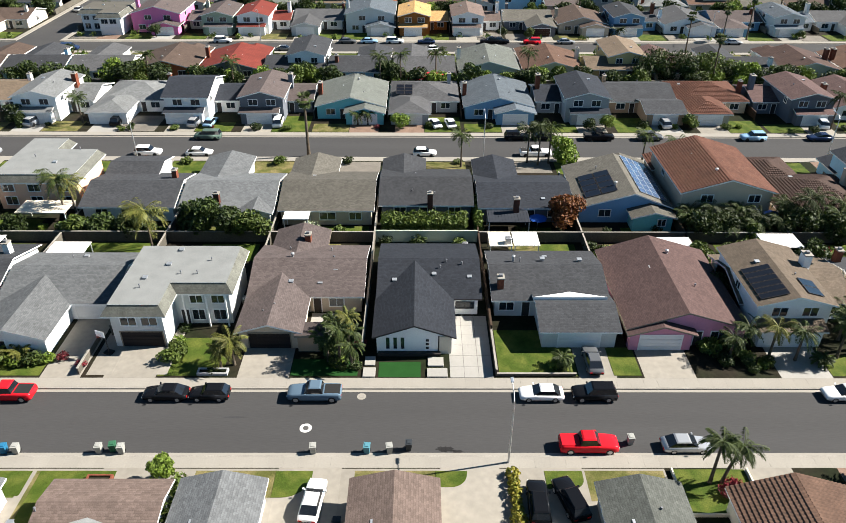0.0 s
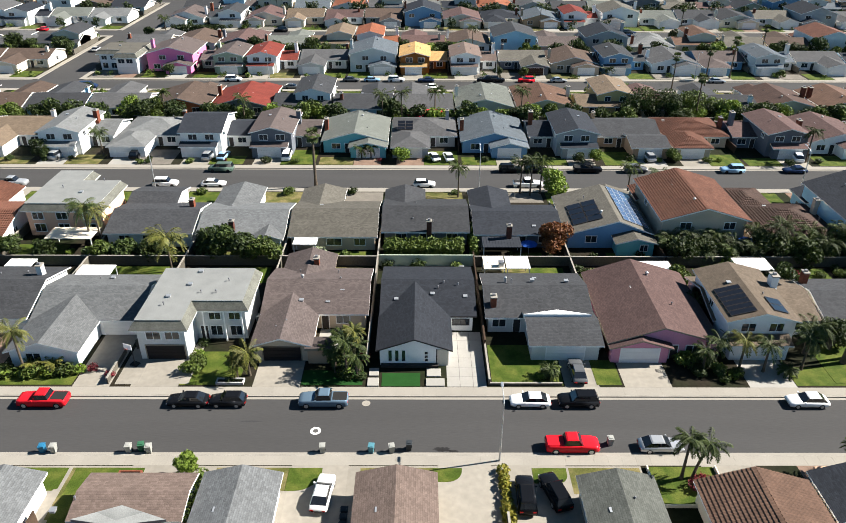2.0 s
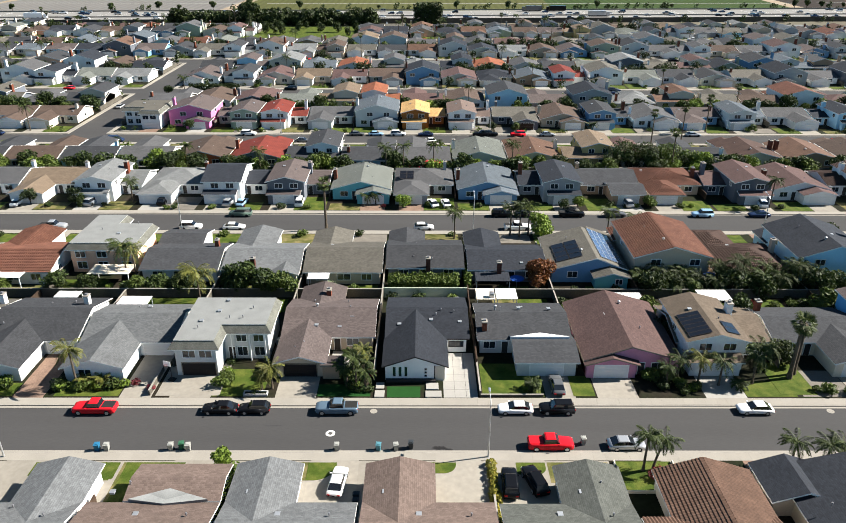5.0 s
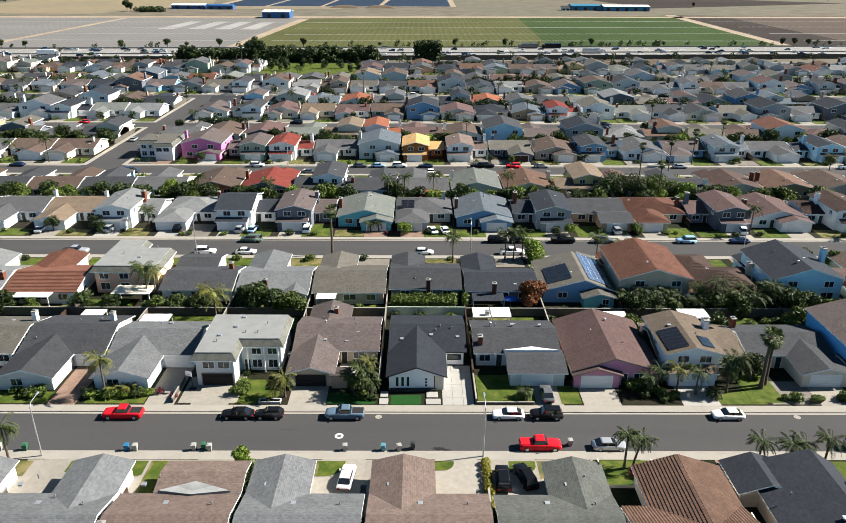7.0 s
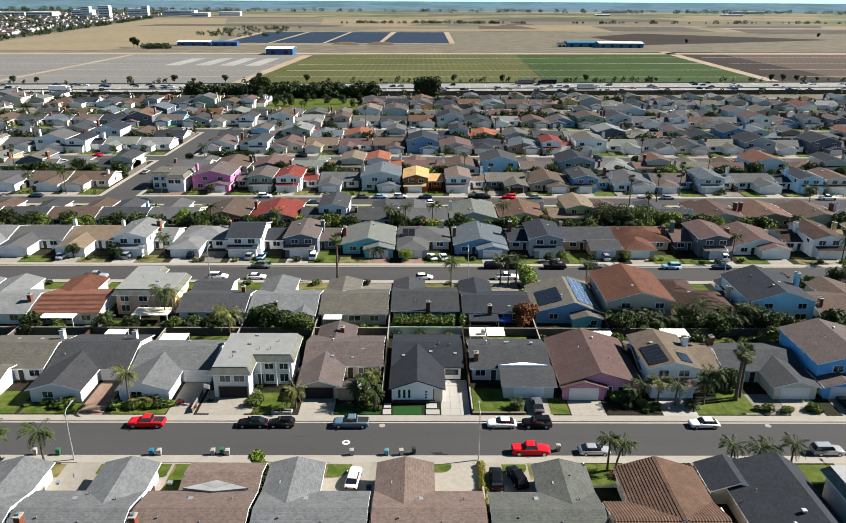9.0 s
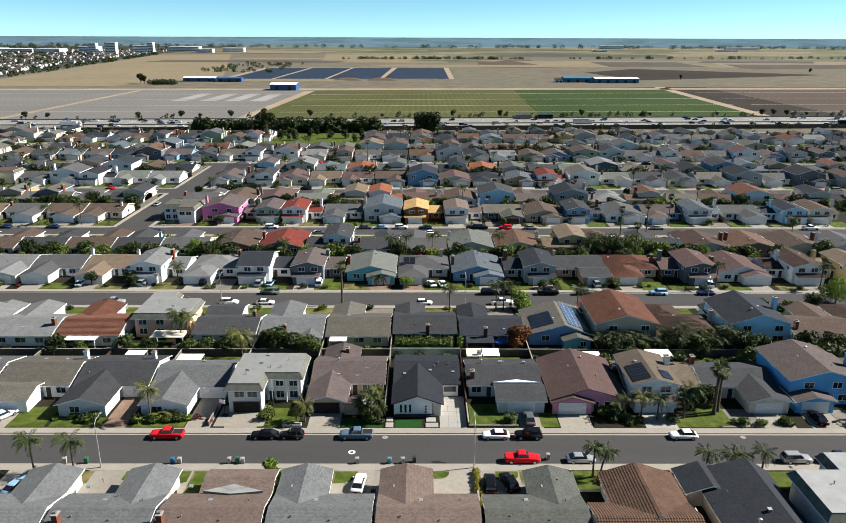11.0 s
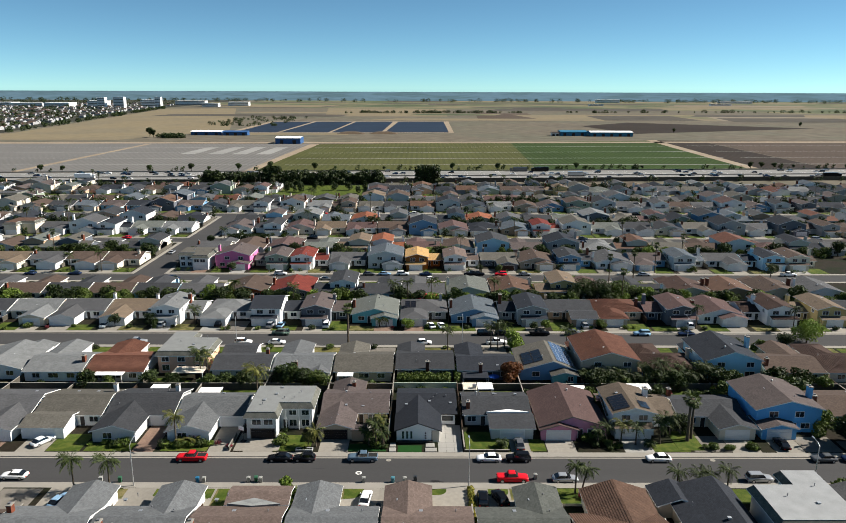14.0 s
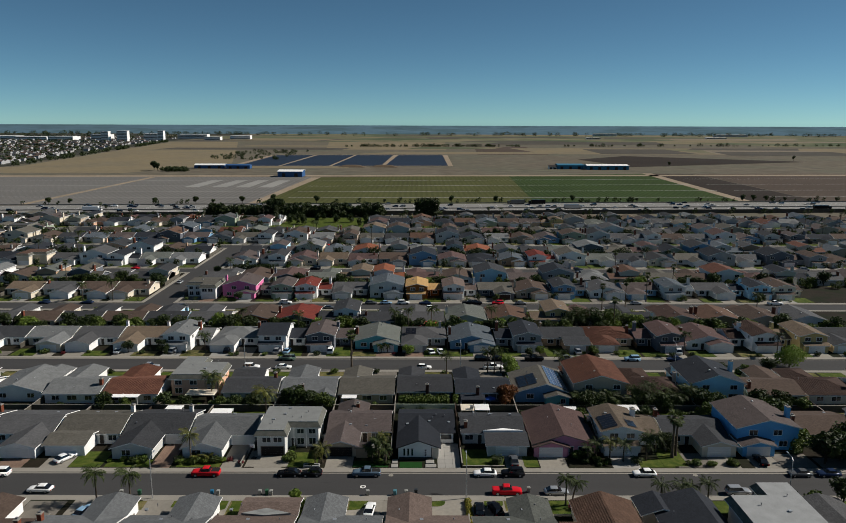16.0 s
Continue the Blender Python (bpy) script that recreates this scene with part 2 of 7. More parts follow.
def extrude(bm, poly, axis, a0, a1, mi=0):
    """A prism: poly is (across, z) points, run along axis from a0 to a1."""
    put = (lambda p, a: (p[0], a, p[1])) if axis == "y" else (lambda p, a: (a, p[0], p[1]))
    a = [bm.verts.new(put(p, a0)) for p in poly]
    b = [bm.verts.new(put(p, a1)) for p in poly]
    n = len(poly)
    bm.faces.new(a).material_index = mi
    bm.faces.new(b[::-1]).material_index = mi
    for i in range(n):
        bm.faces.new((a[i], b[i], b[(i + 1) % n], a[(i + 1) % n])).material_index = mi


def tube(bm, path, radii, sides=7, mi=0):
    rings = []
    for i, p in enumerate(path):
        p = Vector(p)
        d = (Vector(path[min(i + 1, len(path) - 1)]) - Vector(path[max(i - 1, 0)])).normalized()
        u = d.orthogonal().normalized()
        w = d.cross(u)
        rings.append([bm.verts.new(p + radii[i] * (math.cos(a) * u + math.sin(a) * w)) for a in (2 * math.pi * k / sides for k in range(sides))])
    for r, s in zip(rings, rings[1:]):
        for k in range(sides):
            bm.faces.new((r[k], r[(k + 1) % sides], s[(k + 1) % sides], s[k])).material_index = mi
    bm.faces.new(rings[0][::-1]).material_index = mi
    bm.faces.new(rings[-1]).material_index = mi


def to_mesh(name, bm, mats, fix=True, smooth=False):
    if fix:
        bmesh.ops.recalc_face_normals(bm, faces=bm.faces[:])
    me = bpy.data.meshes.new(name)
    bm.to_mesh(me)
    bm.free()
    for m in mats if isinstance(mats, (list, tuple)) else [mats]:
        me.materials.append(m)
    if smooth:
        for f in me.polygons:
            f.use_smooth = True
    return me


def part(name, bm, mats, parent=None, label="", m=None, fix=True, smooth=False):
    ob = new(name, bm if isinstance(bm, bpy.types.Mesh) else to_mesh(name, bm, mats, fix, smooth))
    if parent:
        ob.parent = parent
    if m is not None:
        ob.matrix_basis = m
    return tagged(ob, label)


def thing(name, label, category, m, group="", kind=""):
    ob = new(name)
    ob.empty_display_size = 0.2
    ob.matrix_basis = m
    return tagged(ob, label, category, group, kind)


CACHE = {}


def shared(key, build):
    if key not in CACHE:
        CACHE[key] = build()
    return CACHE[key]


def structure(name, bm, mats, label, category="", fix=True):
    return tagged(part(name, bm, mats, fix=fix), label, category or name.split("_")[0], kind="structure")


# ---- the ground ----
LOT = 15.15
ROWS_Y = [(-0.3, 29.3, 57.8), (71.3, 98.5, 125.6), (138.6, 165.8, 193.0), (205.5, 232.7, 260.0), (272.8, 300.0, 327.2), (340.2, 366.0, 388.0)]
STREETS = [(-11.5, -2.0), (59.5, 69.6), (127.3, 136.9), (194.7, 203.8), (261.7, 271.1), (328.9, 338.5)]


def edge_x(k):
    return 0.45 + LOT * k


bm = bmesh.new()
for i in range(-6, 6):
    for j in range(-2, 10):
        quad(bm, [(i * 800, j * 500, -0.06), (i * 800 + 800, j * 500, -0.06), (i * 800 + 800, j * 500 + 500, -0.06), (i * 800, j * 500 + 500, -0.06)])
bmesh.ops.remove_doubles(bm, verts=bm.verts[:], dist=0.01)
structure("ground", bm, ground_m, "dry open ground that reaches the horizon", "ground")
bm = bmesh.new()
box(bm, -460, 460, -13.6, 398, -0.05, 0.0)
structure("road", bm, asphalt, "dark grey asphalt street surface between the house rows", "road")


def pad(x0, x1, y0, y1, name="block_ground"):
    b = bmesh.new()
    box(b, x0, x1, y0, y1, 0.0, 0.15)
    structure(name, b, yard_m, "raised ground of soil and weeds under the house lots", "ground")


def walkway(x0, x1, y0, y1, k0, k1):
    """A concrete pavement y0..y1 with its kerb k0..k1."""
    b = bmesh.new()
    box(b, x0, x1, min(y0, k0), max(y1, k1), 0.001, 0.13)
    ob = structure("pavement", b, kerb_m, "pale concrete pavement slabs with a kerb beside the street", "pavement")
    b = bmesh.new()
    box(b, x0, x1, k0, k1, 0.13, 0.155)
    part("kerb", b, kerb_m, ob)
    b = bmesh.new()
    if abs(y0 - k1) < 1e-6:
        g0, g1 = k0 - 0.42, k0
    else:
        g0, g1 = k1, k1 + 0.42
    box(b, x0, x1, g0, g1, -0.02, 0.012)
    part("gutter", b, concrete, ob)
    return ob


# Blocks: the strip the camera flies from, then six double rows; a side street cuts the blocks beyond the third street.
pad(-200, 200, -70, -13.1)
SIDE = (-119.0, -107.2)
PAVED = []
PAVED.append((walkway(-200, 200, -13.1, -11.75, -11.75, -11.5), -200, 200, -13.1, -11.75))
for i, ((f0, mid, f1), st) in enumerate(zip(ROWS_Y, STREETS)):
    spans = [(-420, 420)] if i < 2 else [(-420, SIDE[0] - 1.5), (SIDE[1] + 1.5, 420)] if i < 4 else [(-420, 420)]
    for a, b in spans:
        pad(a, b, f0, f1)
        PAVED.append((walkway(a, b, st[1] + 0.25, f0, st[1], st[1] + 0.25), a, b, st[1] + 0.25, f0))
        if i + 1 < len(STREETS):
            nx = STREETS[i + 1]
            PAVED.append((walkway(a, b, f1, nx[0] - 0.25, nx[0] - 0.25, nx[0]), a, b, f1, nx[0] - 0.25))
    if 2 <= i < 4:
        for a, b in ((SIDE[0] - 1.5, SIDE[0]), (SIDE[1], SIDE[1] + 1.5)):
            bm = bmesh.new()
            box(bm, a, b, st[1], STREETS[i + 1][0], 0.001, 0.15)
            structure("pavement", bm, concrete, "pale concrete pavement along the side street", "pavement")

# ---- houses ----
def tile_plane(bm, e0, e1, r1, r0, mi=0):
    """Rows of round tiles running up a roof plane from its eave e0-e1 to its ridge r0-r1 and its hips."""
    e0, e1, r0, r1 = map(Vector, (e0, e1, r0, r1))
    L = (e1 - e0).length
    ax = (e1 - e0) / L
    s0, s1 = (r0 - e0).dot(ax), (r1 - e0).dot(ax)
    rise = (r0 - e0) - ax * s0
    up = ax.cross(rise).normalized()
    up = up if up.z > 0 else -up
    n, rows = max(4, int(L / 0.38)), max(3, int(rise.length / 0.42))
    for j in range(rows):
        f0, f1 = j / rows, (j + 1) / rows
        prev = None
        for i in range(2 * n + 1):
            s = L * i / (2 * n)
            k = min(1.0, s / s0 if s0 > 0.05 and s < s0 else 1.0, (L - s) / (L - s1) if L - s1 > 0.05 and s > s1 else 1.0)
            if f0 >= k - 1e-4:
                prev = None
                continue
            base = e0 + ax * s + up * (0.03, 0.1)[i % 2]
            here = bm.verts.new(base + rise * f0 + up * 0.075), bm.verts.new(base + rise * min(f1, k)), bm.verts.new(base + rise * f0)
            if prev:
                bm.faces.new((prev[0], here[0], here[1], prev[1])).material_index = mi
                bm.faces.new((prev[2], here[2], here[0], prev[0])).material_index = mi
            prev = here


def wing(house, kind, u0, u1, v0, v1, h, pitch, wm, rm, tm, z0=0.0, over=0.5, tiles=False, split=0.5):
    """One block of a house with its own roof: gx, gy gable (ridge across, or front to back), hip, flat or skirt (mansard)."""
    th = 0.2
    wb, rb = bmesh.new(), bmesh.new()
    if kind in ("gx", "gy"):
        a0, a1, b0, b1 = (u0, u1, v0, v1) if kind == "gy" else (v0, v1, u0, u1)
        mid = a0 + (a1 - a0) * split
        top = h + (a1 - a0) / 2 * pitch
        pl, pr = (top - h) / (mid - a0), (top - h) / (a1 - mid)
        extrude(wb, [(a0, z0), (a1, z0), (a1, h), (mid, top), (a0, h)], "y" if kind == "gy" else "x", b0, b1)
        sw = (lambda a, b, z: (a, b, z)) if kind == "gy" else (lambda a, b, z: (b, a, z))
        lo = sw(a0 - over, b0 - over, h - over * pl + th), sw(a0 - over, b1 + over, h - over * pl + th)
        ro = sw(a1 + over, b0 - over, h - over * pr + th), sw(a1 + over, b1 + over, h - over * pr + th)
        r = sw(mid, b0 - over, top + th), sw(mid, b1 + over, top + th)
        n = len(rb.verts)
        top_f = [rb.verts.new(q) for q in (lo[0], r[0], ro[0], ro[1], r[1], lo[1])]
        low_f = [rb.verts.new((q[0], q[1], q[2] - th)) for q in (lo[0], r[0], ro[0], ro[1], r[1], lo[1])]
        rb.faces.new((top_f[0], top_f[1], top_f[4], top_f[5]))
        rb.faces.new((top_f[1], top_f[2], top_f[3], top_f[4]))
        for f in ((0, 1, 4, 5), (1, 2, 3, 4)):
            rb.faces.new([low_f[i] for i in f][::-1]).material_index = 1
        for i in range(6):
            rb.faces.new((top_f[i], low_f[i], low_f[(i + 1) % 6], top_f[(i + 1) % 6])).material_index = 1
        if tiles:
            rows_b = bmesh.new()
            tile_plane(rows_b, lo[0], lo[1], r[1], r[0])
            tile_plane(rows_b, ro[0], ro[1], r[1], r[0])
    elif kind == "hip":
        box(wb, u0, u1, v0, v1, z0, h)
        w, d = u1 - u0 + 2 * over, v1 - v0 + 2 * over
        rise = min(w, d) / 2 * pitch
        e = [(u0 - over, v0 - over), (u1 + over, v0 - over), (u1 + over, v1 + over), (u0 - over, v1 + over)]
        if w > d:
            r = [(e[0][0] + d / 2, (v0 + v1) / 2), (e[1][0] - d / 2, (v0 + v1) / 2)]
            faces = [(0, 1, 5, 4), (1, 2, 5), (2, 3, 4, 5), (3, 0, 4)]
        else:
            r = [((u0 + u1) / 2, e[0][1] + w / 2), ((u0 + u1) / 2, e[2][1] - w / 2)]
            faces = [(0, 1, 4), (1, 2, 5, 4), (2, 3, 5), (3, 0, 4, 5)]
        vs = [rb.verts.new((*p, h + 0.02)) for p in e] + [rb.verts.new((*p, h + 0.02 + rise)) for p in r]
        lowv = [rb.verts.new((*p, h - th)) for p in e]
        for f in faces:
            rb.faces.new([vs[i] for i in f])
        for i in range(4):
            rb.faces.new((vs[i], lowv[i], lowv[(i + 1) % 4], vs[(i + 1) % 4])).material_index = 1
        rb.faces.new(lowv[::-1]).material_index = 1
        if tiles:
            rows_b = bmesh.new()
            for f in faces:
                q = [vs[i].co.copy() for i in f]
                tile_plane(rows_b, q[0], q[1], q[2], q[3] if len(q) > 3 else q[2])
    elif kind == "flat":
        box(wb, u0, u1, v0, v1, z0, h)
        slab(rb, [(u0 - over, v0 - over, h + 0.25), (u1 + over, v0 - over, h + 0.25), (u1 + over, v1 + over, h + 0.25), (u0 - over, v1 + over, h + 0.25)], 0.3)
    else:
        box(wb, u0, u1, v0, v1, z0, h)
        s, t = 0.75, 1.05
        o = [(u0 - s, v0 - s, h - 0.1), (u1 + s, v0 - s, h - 0.1), (u1 + s, v1 + s, h - 0.1), (u0 - s, v1 + s, h - 0.1)]
        i_ = [(u0 + 0.05, v0 + 0.05, h + t), (u1 - 0.05, v0 + 0.05, h + t), (u1 - 0.05, v1 - 0.05, h + t), (u0 + 0.05, v1 - 0.05, h + t)]
        vo, vi = [rb.verts.new(p) for p in o], [rb.verts.new(p) for p in i_]
        lowv = [rb.verts.new((p[0], p[1], p[2] - 0.15)) for p in o]
        for k in range(4):
            rb.faces.new((vo[k], vo[(k + 1) % 4], vi[(k + 1) % 4], vi[k])).material_index = 2
            rb.faces.new((lowv[k], lowv[(k + 1) % 4], vo[(k + 1) % 4], vo[k])).material_index = 1
        rb.faces.new(vi).material_index = 0
        rb.faces.new(lowv[::-1]).material_index = 1
    part("wall", wb, wm, house)
    ob = part("roof", rb, [rm, tm, ROOF_SKIRT] if kind == "skirt" else [rm, tm], house)
    if tiles and kind in ("gx", "gy", "hip"):
        tagged(part("roof_tiles", rows_b, rm, ob, fix=False), kind="stuff")
    return ob


def mansard(house, q, h, wm, rm, tm):
    """An L-shaped two-storey block with a flat roof inside a steep shingled skirt."""
    n = len(q)

    def grown(d):
        out = []
        for i in range(n):
            a, b, c = q[i - 1], q[i], q[(i + 1) % n]
            d1, d2 = (b[0] - a[0], b[1] - a[1]), (c[0] - b[0], c[1] - b[1])
            l1, l2 = math.hypot(*d1), math.hypot(*d2)
            out.append((b[0] + d * (d1[1] / l1 + d2[1] / l2), b[1] - d * (d1[0] / l1 + d2[0] / l2)))
        return out
    wb, rb = bmesh.new(), bmesh.new()
    lo, hi = [wb.verts.new((*p, 0)) for p in q], [wb.verts.new((*p, h)) for p in q]
    for i in range(n):
        wb.faces.new((lo[i], lo[(i + 1) % n], hi[(i + 1) % n], hi[i]))
    o, t = grown(0.7), grown(-0.1)
    vl, vo, vi, vc = [rb.verts.new((*p, h - 0.25)) for p in o], [rb.verts.new((*p, h - 0.1)) for p in o], [rb.verts.new((*p, h + 1.0)) for p in t], [rb.verts.new((*p, h + 1.08)) for p in grown(-0.05)]
    for i in range(n):
        j = (i + 1) % n
        rb.faces.new((vl[i], vl[j], vo[j], vo[i])).material_index = 1
        rb.faces.new((vo[i], vo[j], vi[j], vi[i])).material_index = 2
        rb.faces.new((vi[i], vi[j], vc[j], vc[i])).material_index = 1
    rb.faces.new(vc)
    rb.faces.new(vl[::-1]).material_index = 1
    part("wall", wb, wm, house)
    part("roof", rb, [rm, tm, ROOF_SKIRT], house)


ROOF_SKIRT = mat("roof_skirt_shingle", (0.105, 0.105, 0.09), 0.9, var=0.3, big=0.9, fine=6, courses=0.12, bump=0.4)
FACE = {"f": 0, "r": 90, "b": 180, "l": 270}


LEVEL = [2]


def window(house, u, v, z, w, h, face="f", fm=None):
    if LEVEL[0] == 1:
        return far_window(house, u, v, z, face, w, h)
    fm = fm or white_paint

    def mk_frame():
        b = bmesh.new()
        for a in ((-w / 2 - 0.08, -w / 2 + 0.02, 0, h), (w / 2 - 0.02, w / 2 + 0.08, 0, h), (-w / 2 - 0.08, w / 2 + 0.08, -0.1, 0.02), (-w / 2 - 0.08, w / 2 + 0.08, h - 0.02, h + 0.08), (-0.03, 0.03, 0.02, h - 0.02)):
            box(b, a[0], a[1], -0.09, 0.02, a[2], a[3])
        return to_mesh("window", b, fm)

    def mk_pane():
        b = bmesh.new()
        box(b, -w / 2, w / 2, -0.03, 0.0, 0, h)
        return to_mesh("pane", b, glass_m)
    ob = part("window", shared(("win", w, h, fm.name), mk_frame), None, house, m=pose(u, v, z, 0, 0, FACE[face]))
    part("pane", shared(("pane", w, h), mk_pane), None, ob)


def garage_door(house, u, v, w, face="f", dm=None, h=2.15):
    dm = dm or door_white

    def mk():
        b = bmesh.new()
        for r in range(4):
            z = 0.02 + r * h / 4
            box(b, -w / 2, w / 2, -0.05, 0.02, z, z + h / 4 - 0.03)
            for c in range(4):
                x = -w / 2 + w * (c + 0.12) / 4
                box(b, x, x + w * 0.19, -0.075, -0.05, z + 0.1, z + h / 4 - 0.13)
        box(b, -w / 2 - 0.14, -w / 2, -0.08, 0.02, 0, h + 0.14, 1)
        box(b, w / 2, w / 2 + 0.14, -0.08, 0.02, 0, h + 0.14, 1)
        box(b, -w / 2, w / 2, -0.08, 0.02, h, h + 0.14, 1)
        return to_mesh("garage_door", b, [dm, white_paint if dm != door_dark else trim_tan])
    part("garage_door", shared(("gd", w, dm.name), mk), None, house, m=pose(u, v, 0.0, 0, 0, FACE[face]))


def front_door(house, u, v, face="f", dm=None):
    def mk():
        b = bmesh.new()
        box(b, -0.46, 0.46, -0.05, 0.02, 0.05, 2.1)
        box(b, -0.56, -0.46, -0.08, 0.02, 0, 2.2, 1)
        box(b, 0.46, 0.56, -0.08, 0.02, 0, 2.2, 1)
        box(b, -0.46, 0.46, -0.08, 0.02, 2.1, 2.2, 1)
        return to_mesh("front_door", b, [dm or trim_dark, white_paint])
    part("front_door", shared(("fd", (dm or trim_dark).name), mk), None, house, m=pose(u, v, 0, 0, 0, FACE[face]))


def chimney(house, u, v, z0, z1, cm=None, w=0.75, d=1.0):
    b = bmesh.new()
    box(b, u - w / 2, u + w / 2, v - d / 2, v + d / 2, z0, z1)
    box(b, u - w / 2 - 0.08, u + w / 2 + 0.08, v - d / 2 - 0.08, v + d / 2 + 0.08, z1, z1 + 0.15, 1)
    box(b, u - 0.2, u + 0.2, v - 0.2, v + 0.2, z1 + 0.15, z1 + 0.42, 2)
    part("chimney", b, [cm or brick_m, kerb_m, vent_m], house)


def vents(house, spots):
    def pipe():
        b = bmesh.new()
        tube(b, [(0, 0, -0.2), (0, 0, 0.42)], [0.06, 0.06], 8)
        tube(b, [(0, 0, 0.36), (0, 0, 0.5)], [0.13, 0.09], 8)
        return to_mesh("roof_vent", b, vent_m)

    def hood():
        b = bmesh.new()
        box(b, -0.24, 0.24, -0.24, 0.24, -0.1, 0.16)
        box(b, -0.3, 0.3, -0.3, 0.3, 0.16, 0.21)
        return to_mesh("roof_vent", b, metal_m)

    def turbine():
        b = bmesh.new()
        tube(b, [(0, 0, -0.2), (0, 0, 0.3), (0, 0, 0.42), (0, 0, 0.62), (0, 0, 0.72)], [0.15, 0.15, 0.24, 0.24, 0.06], 10)
        return to_mesh("roof_vent", b, metal_m)
    for kind, u, v, z in spots:
        part("roof_vent", shared(("vent", kind), {"p": pipe, "h": hood, "t": turbine}[kind]), None, house, m=pose(u, v, z))


def solar(house, u0, v0, cols, rows, pw, ph, zfun, pm, gap=0.05):
    """Panels lying on a roof plane of height zfun(u, v)."""
    for i in range(cols):
        for j in range(rows):
            a, c = u0 + i * (pw + gap), v0 + j * (ph + gap)
            b = bmesh.new()
            p = [(a, c), (a + pw, c), (a + pw, c + ph), (a, c + ph)]
            slab(b, [(x, y, zfun(x, y) + 0.15) for x, y in p], 0.05, 1, 1)
            q = [(a + 0.05, c + 0.05), (a + pw - 0.05, c + 0.05), (a + pw - 0.05, c + ph - 0.05), (a + 0.05, c + ph - 0.05)]
            slab(b, [(x, y, zfun(x, y) + 0.154) for x, y in q], 0.003, 0, 0)
            part("solar_panel", b, [pm, panel_frame if pm == solar_blue else trim_dark], house)


def strip(x0, x1, y0, y1, m, name, label, z=0.16, bend=0):
    """A flat patch of the yard, slightly proud of the ground."""
    b = bmesh.new()
    box(b, x0, x1, y0, y1, 0.1, z)
    return structure(name, b, m, label, name)


def slabs(x0, x1, y0, y1, m, nx, ny, label):
    """A driveway cast in panels with open joints."""
    base = new("driveway")
    tagged(base, label, "driveway", kind="structure")
    b = bmesh.new()
    w, d = (x1 - x0) / nx, (y1 - y0) / ny
    for i in range(nx):
        for j in range(ny):
            box(b, x0 + i * w + 0.015, x0 + (i + 1) * w - 0.015, y0 + j * d + 0.015, y0 + (j + 1) * d - 0.015, 0.1, 0.172)
    part("slab", b, m, base)
    return base


def block_wall(x0, y0, x1, y1, h=1.7, m=None, name="garden_wall", label="pale block garden wall with a flat cap"):
    b = bmesh.new()
    dx, dy = x1 - x0, y1 - y0
    L = math.hypot(dx, dy)
    box(b, 0, L, -0.08, 0.08, 0, h)
    box(b, -0.03, L + 0.03, -0.12, 0.12, h, h + 0.07, 1)
    ob = part(name, b, [m or blockwall, kerb_m if (m or blockwall) == blockwall else (m or blockwall)], None, m=pose(x0, y0, 0.12, 0, 0, math.degrees(math.atan2(dy, dx))))
    return tagged(ob, label, "wall" if "wall" in name else "fence")


W, MG = LOT, 0.75


def house_label(wall, roof, storeys=1):
    kind = "tiled" if roof in TILE else "shingled"
    return f"{wall} stucco {'two-storey' if storeys == 2 else 'single-storey'} house with {roof.replace(' tile', '')} {kind} roof"


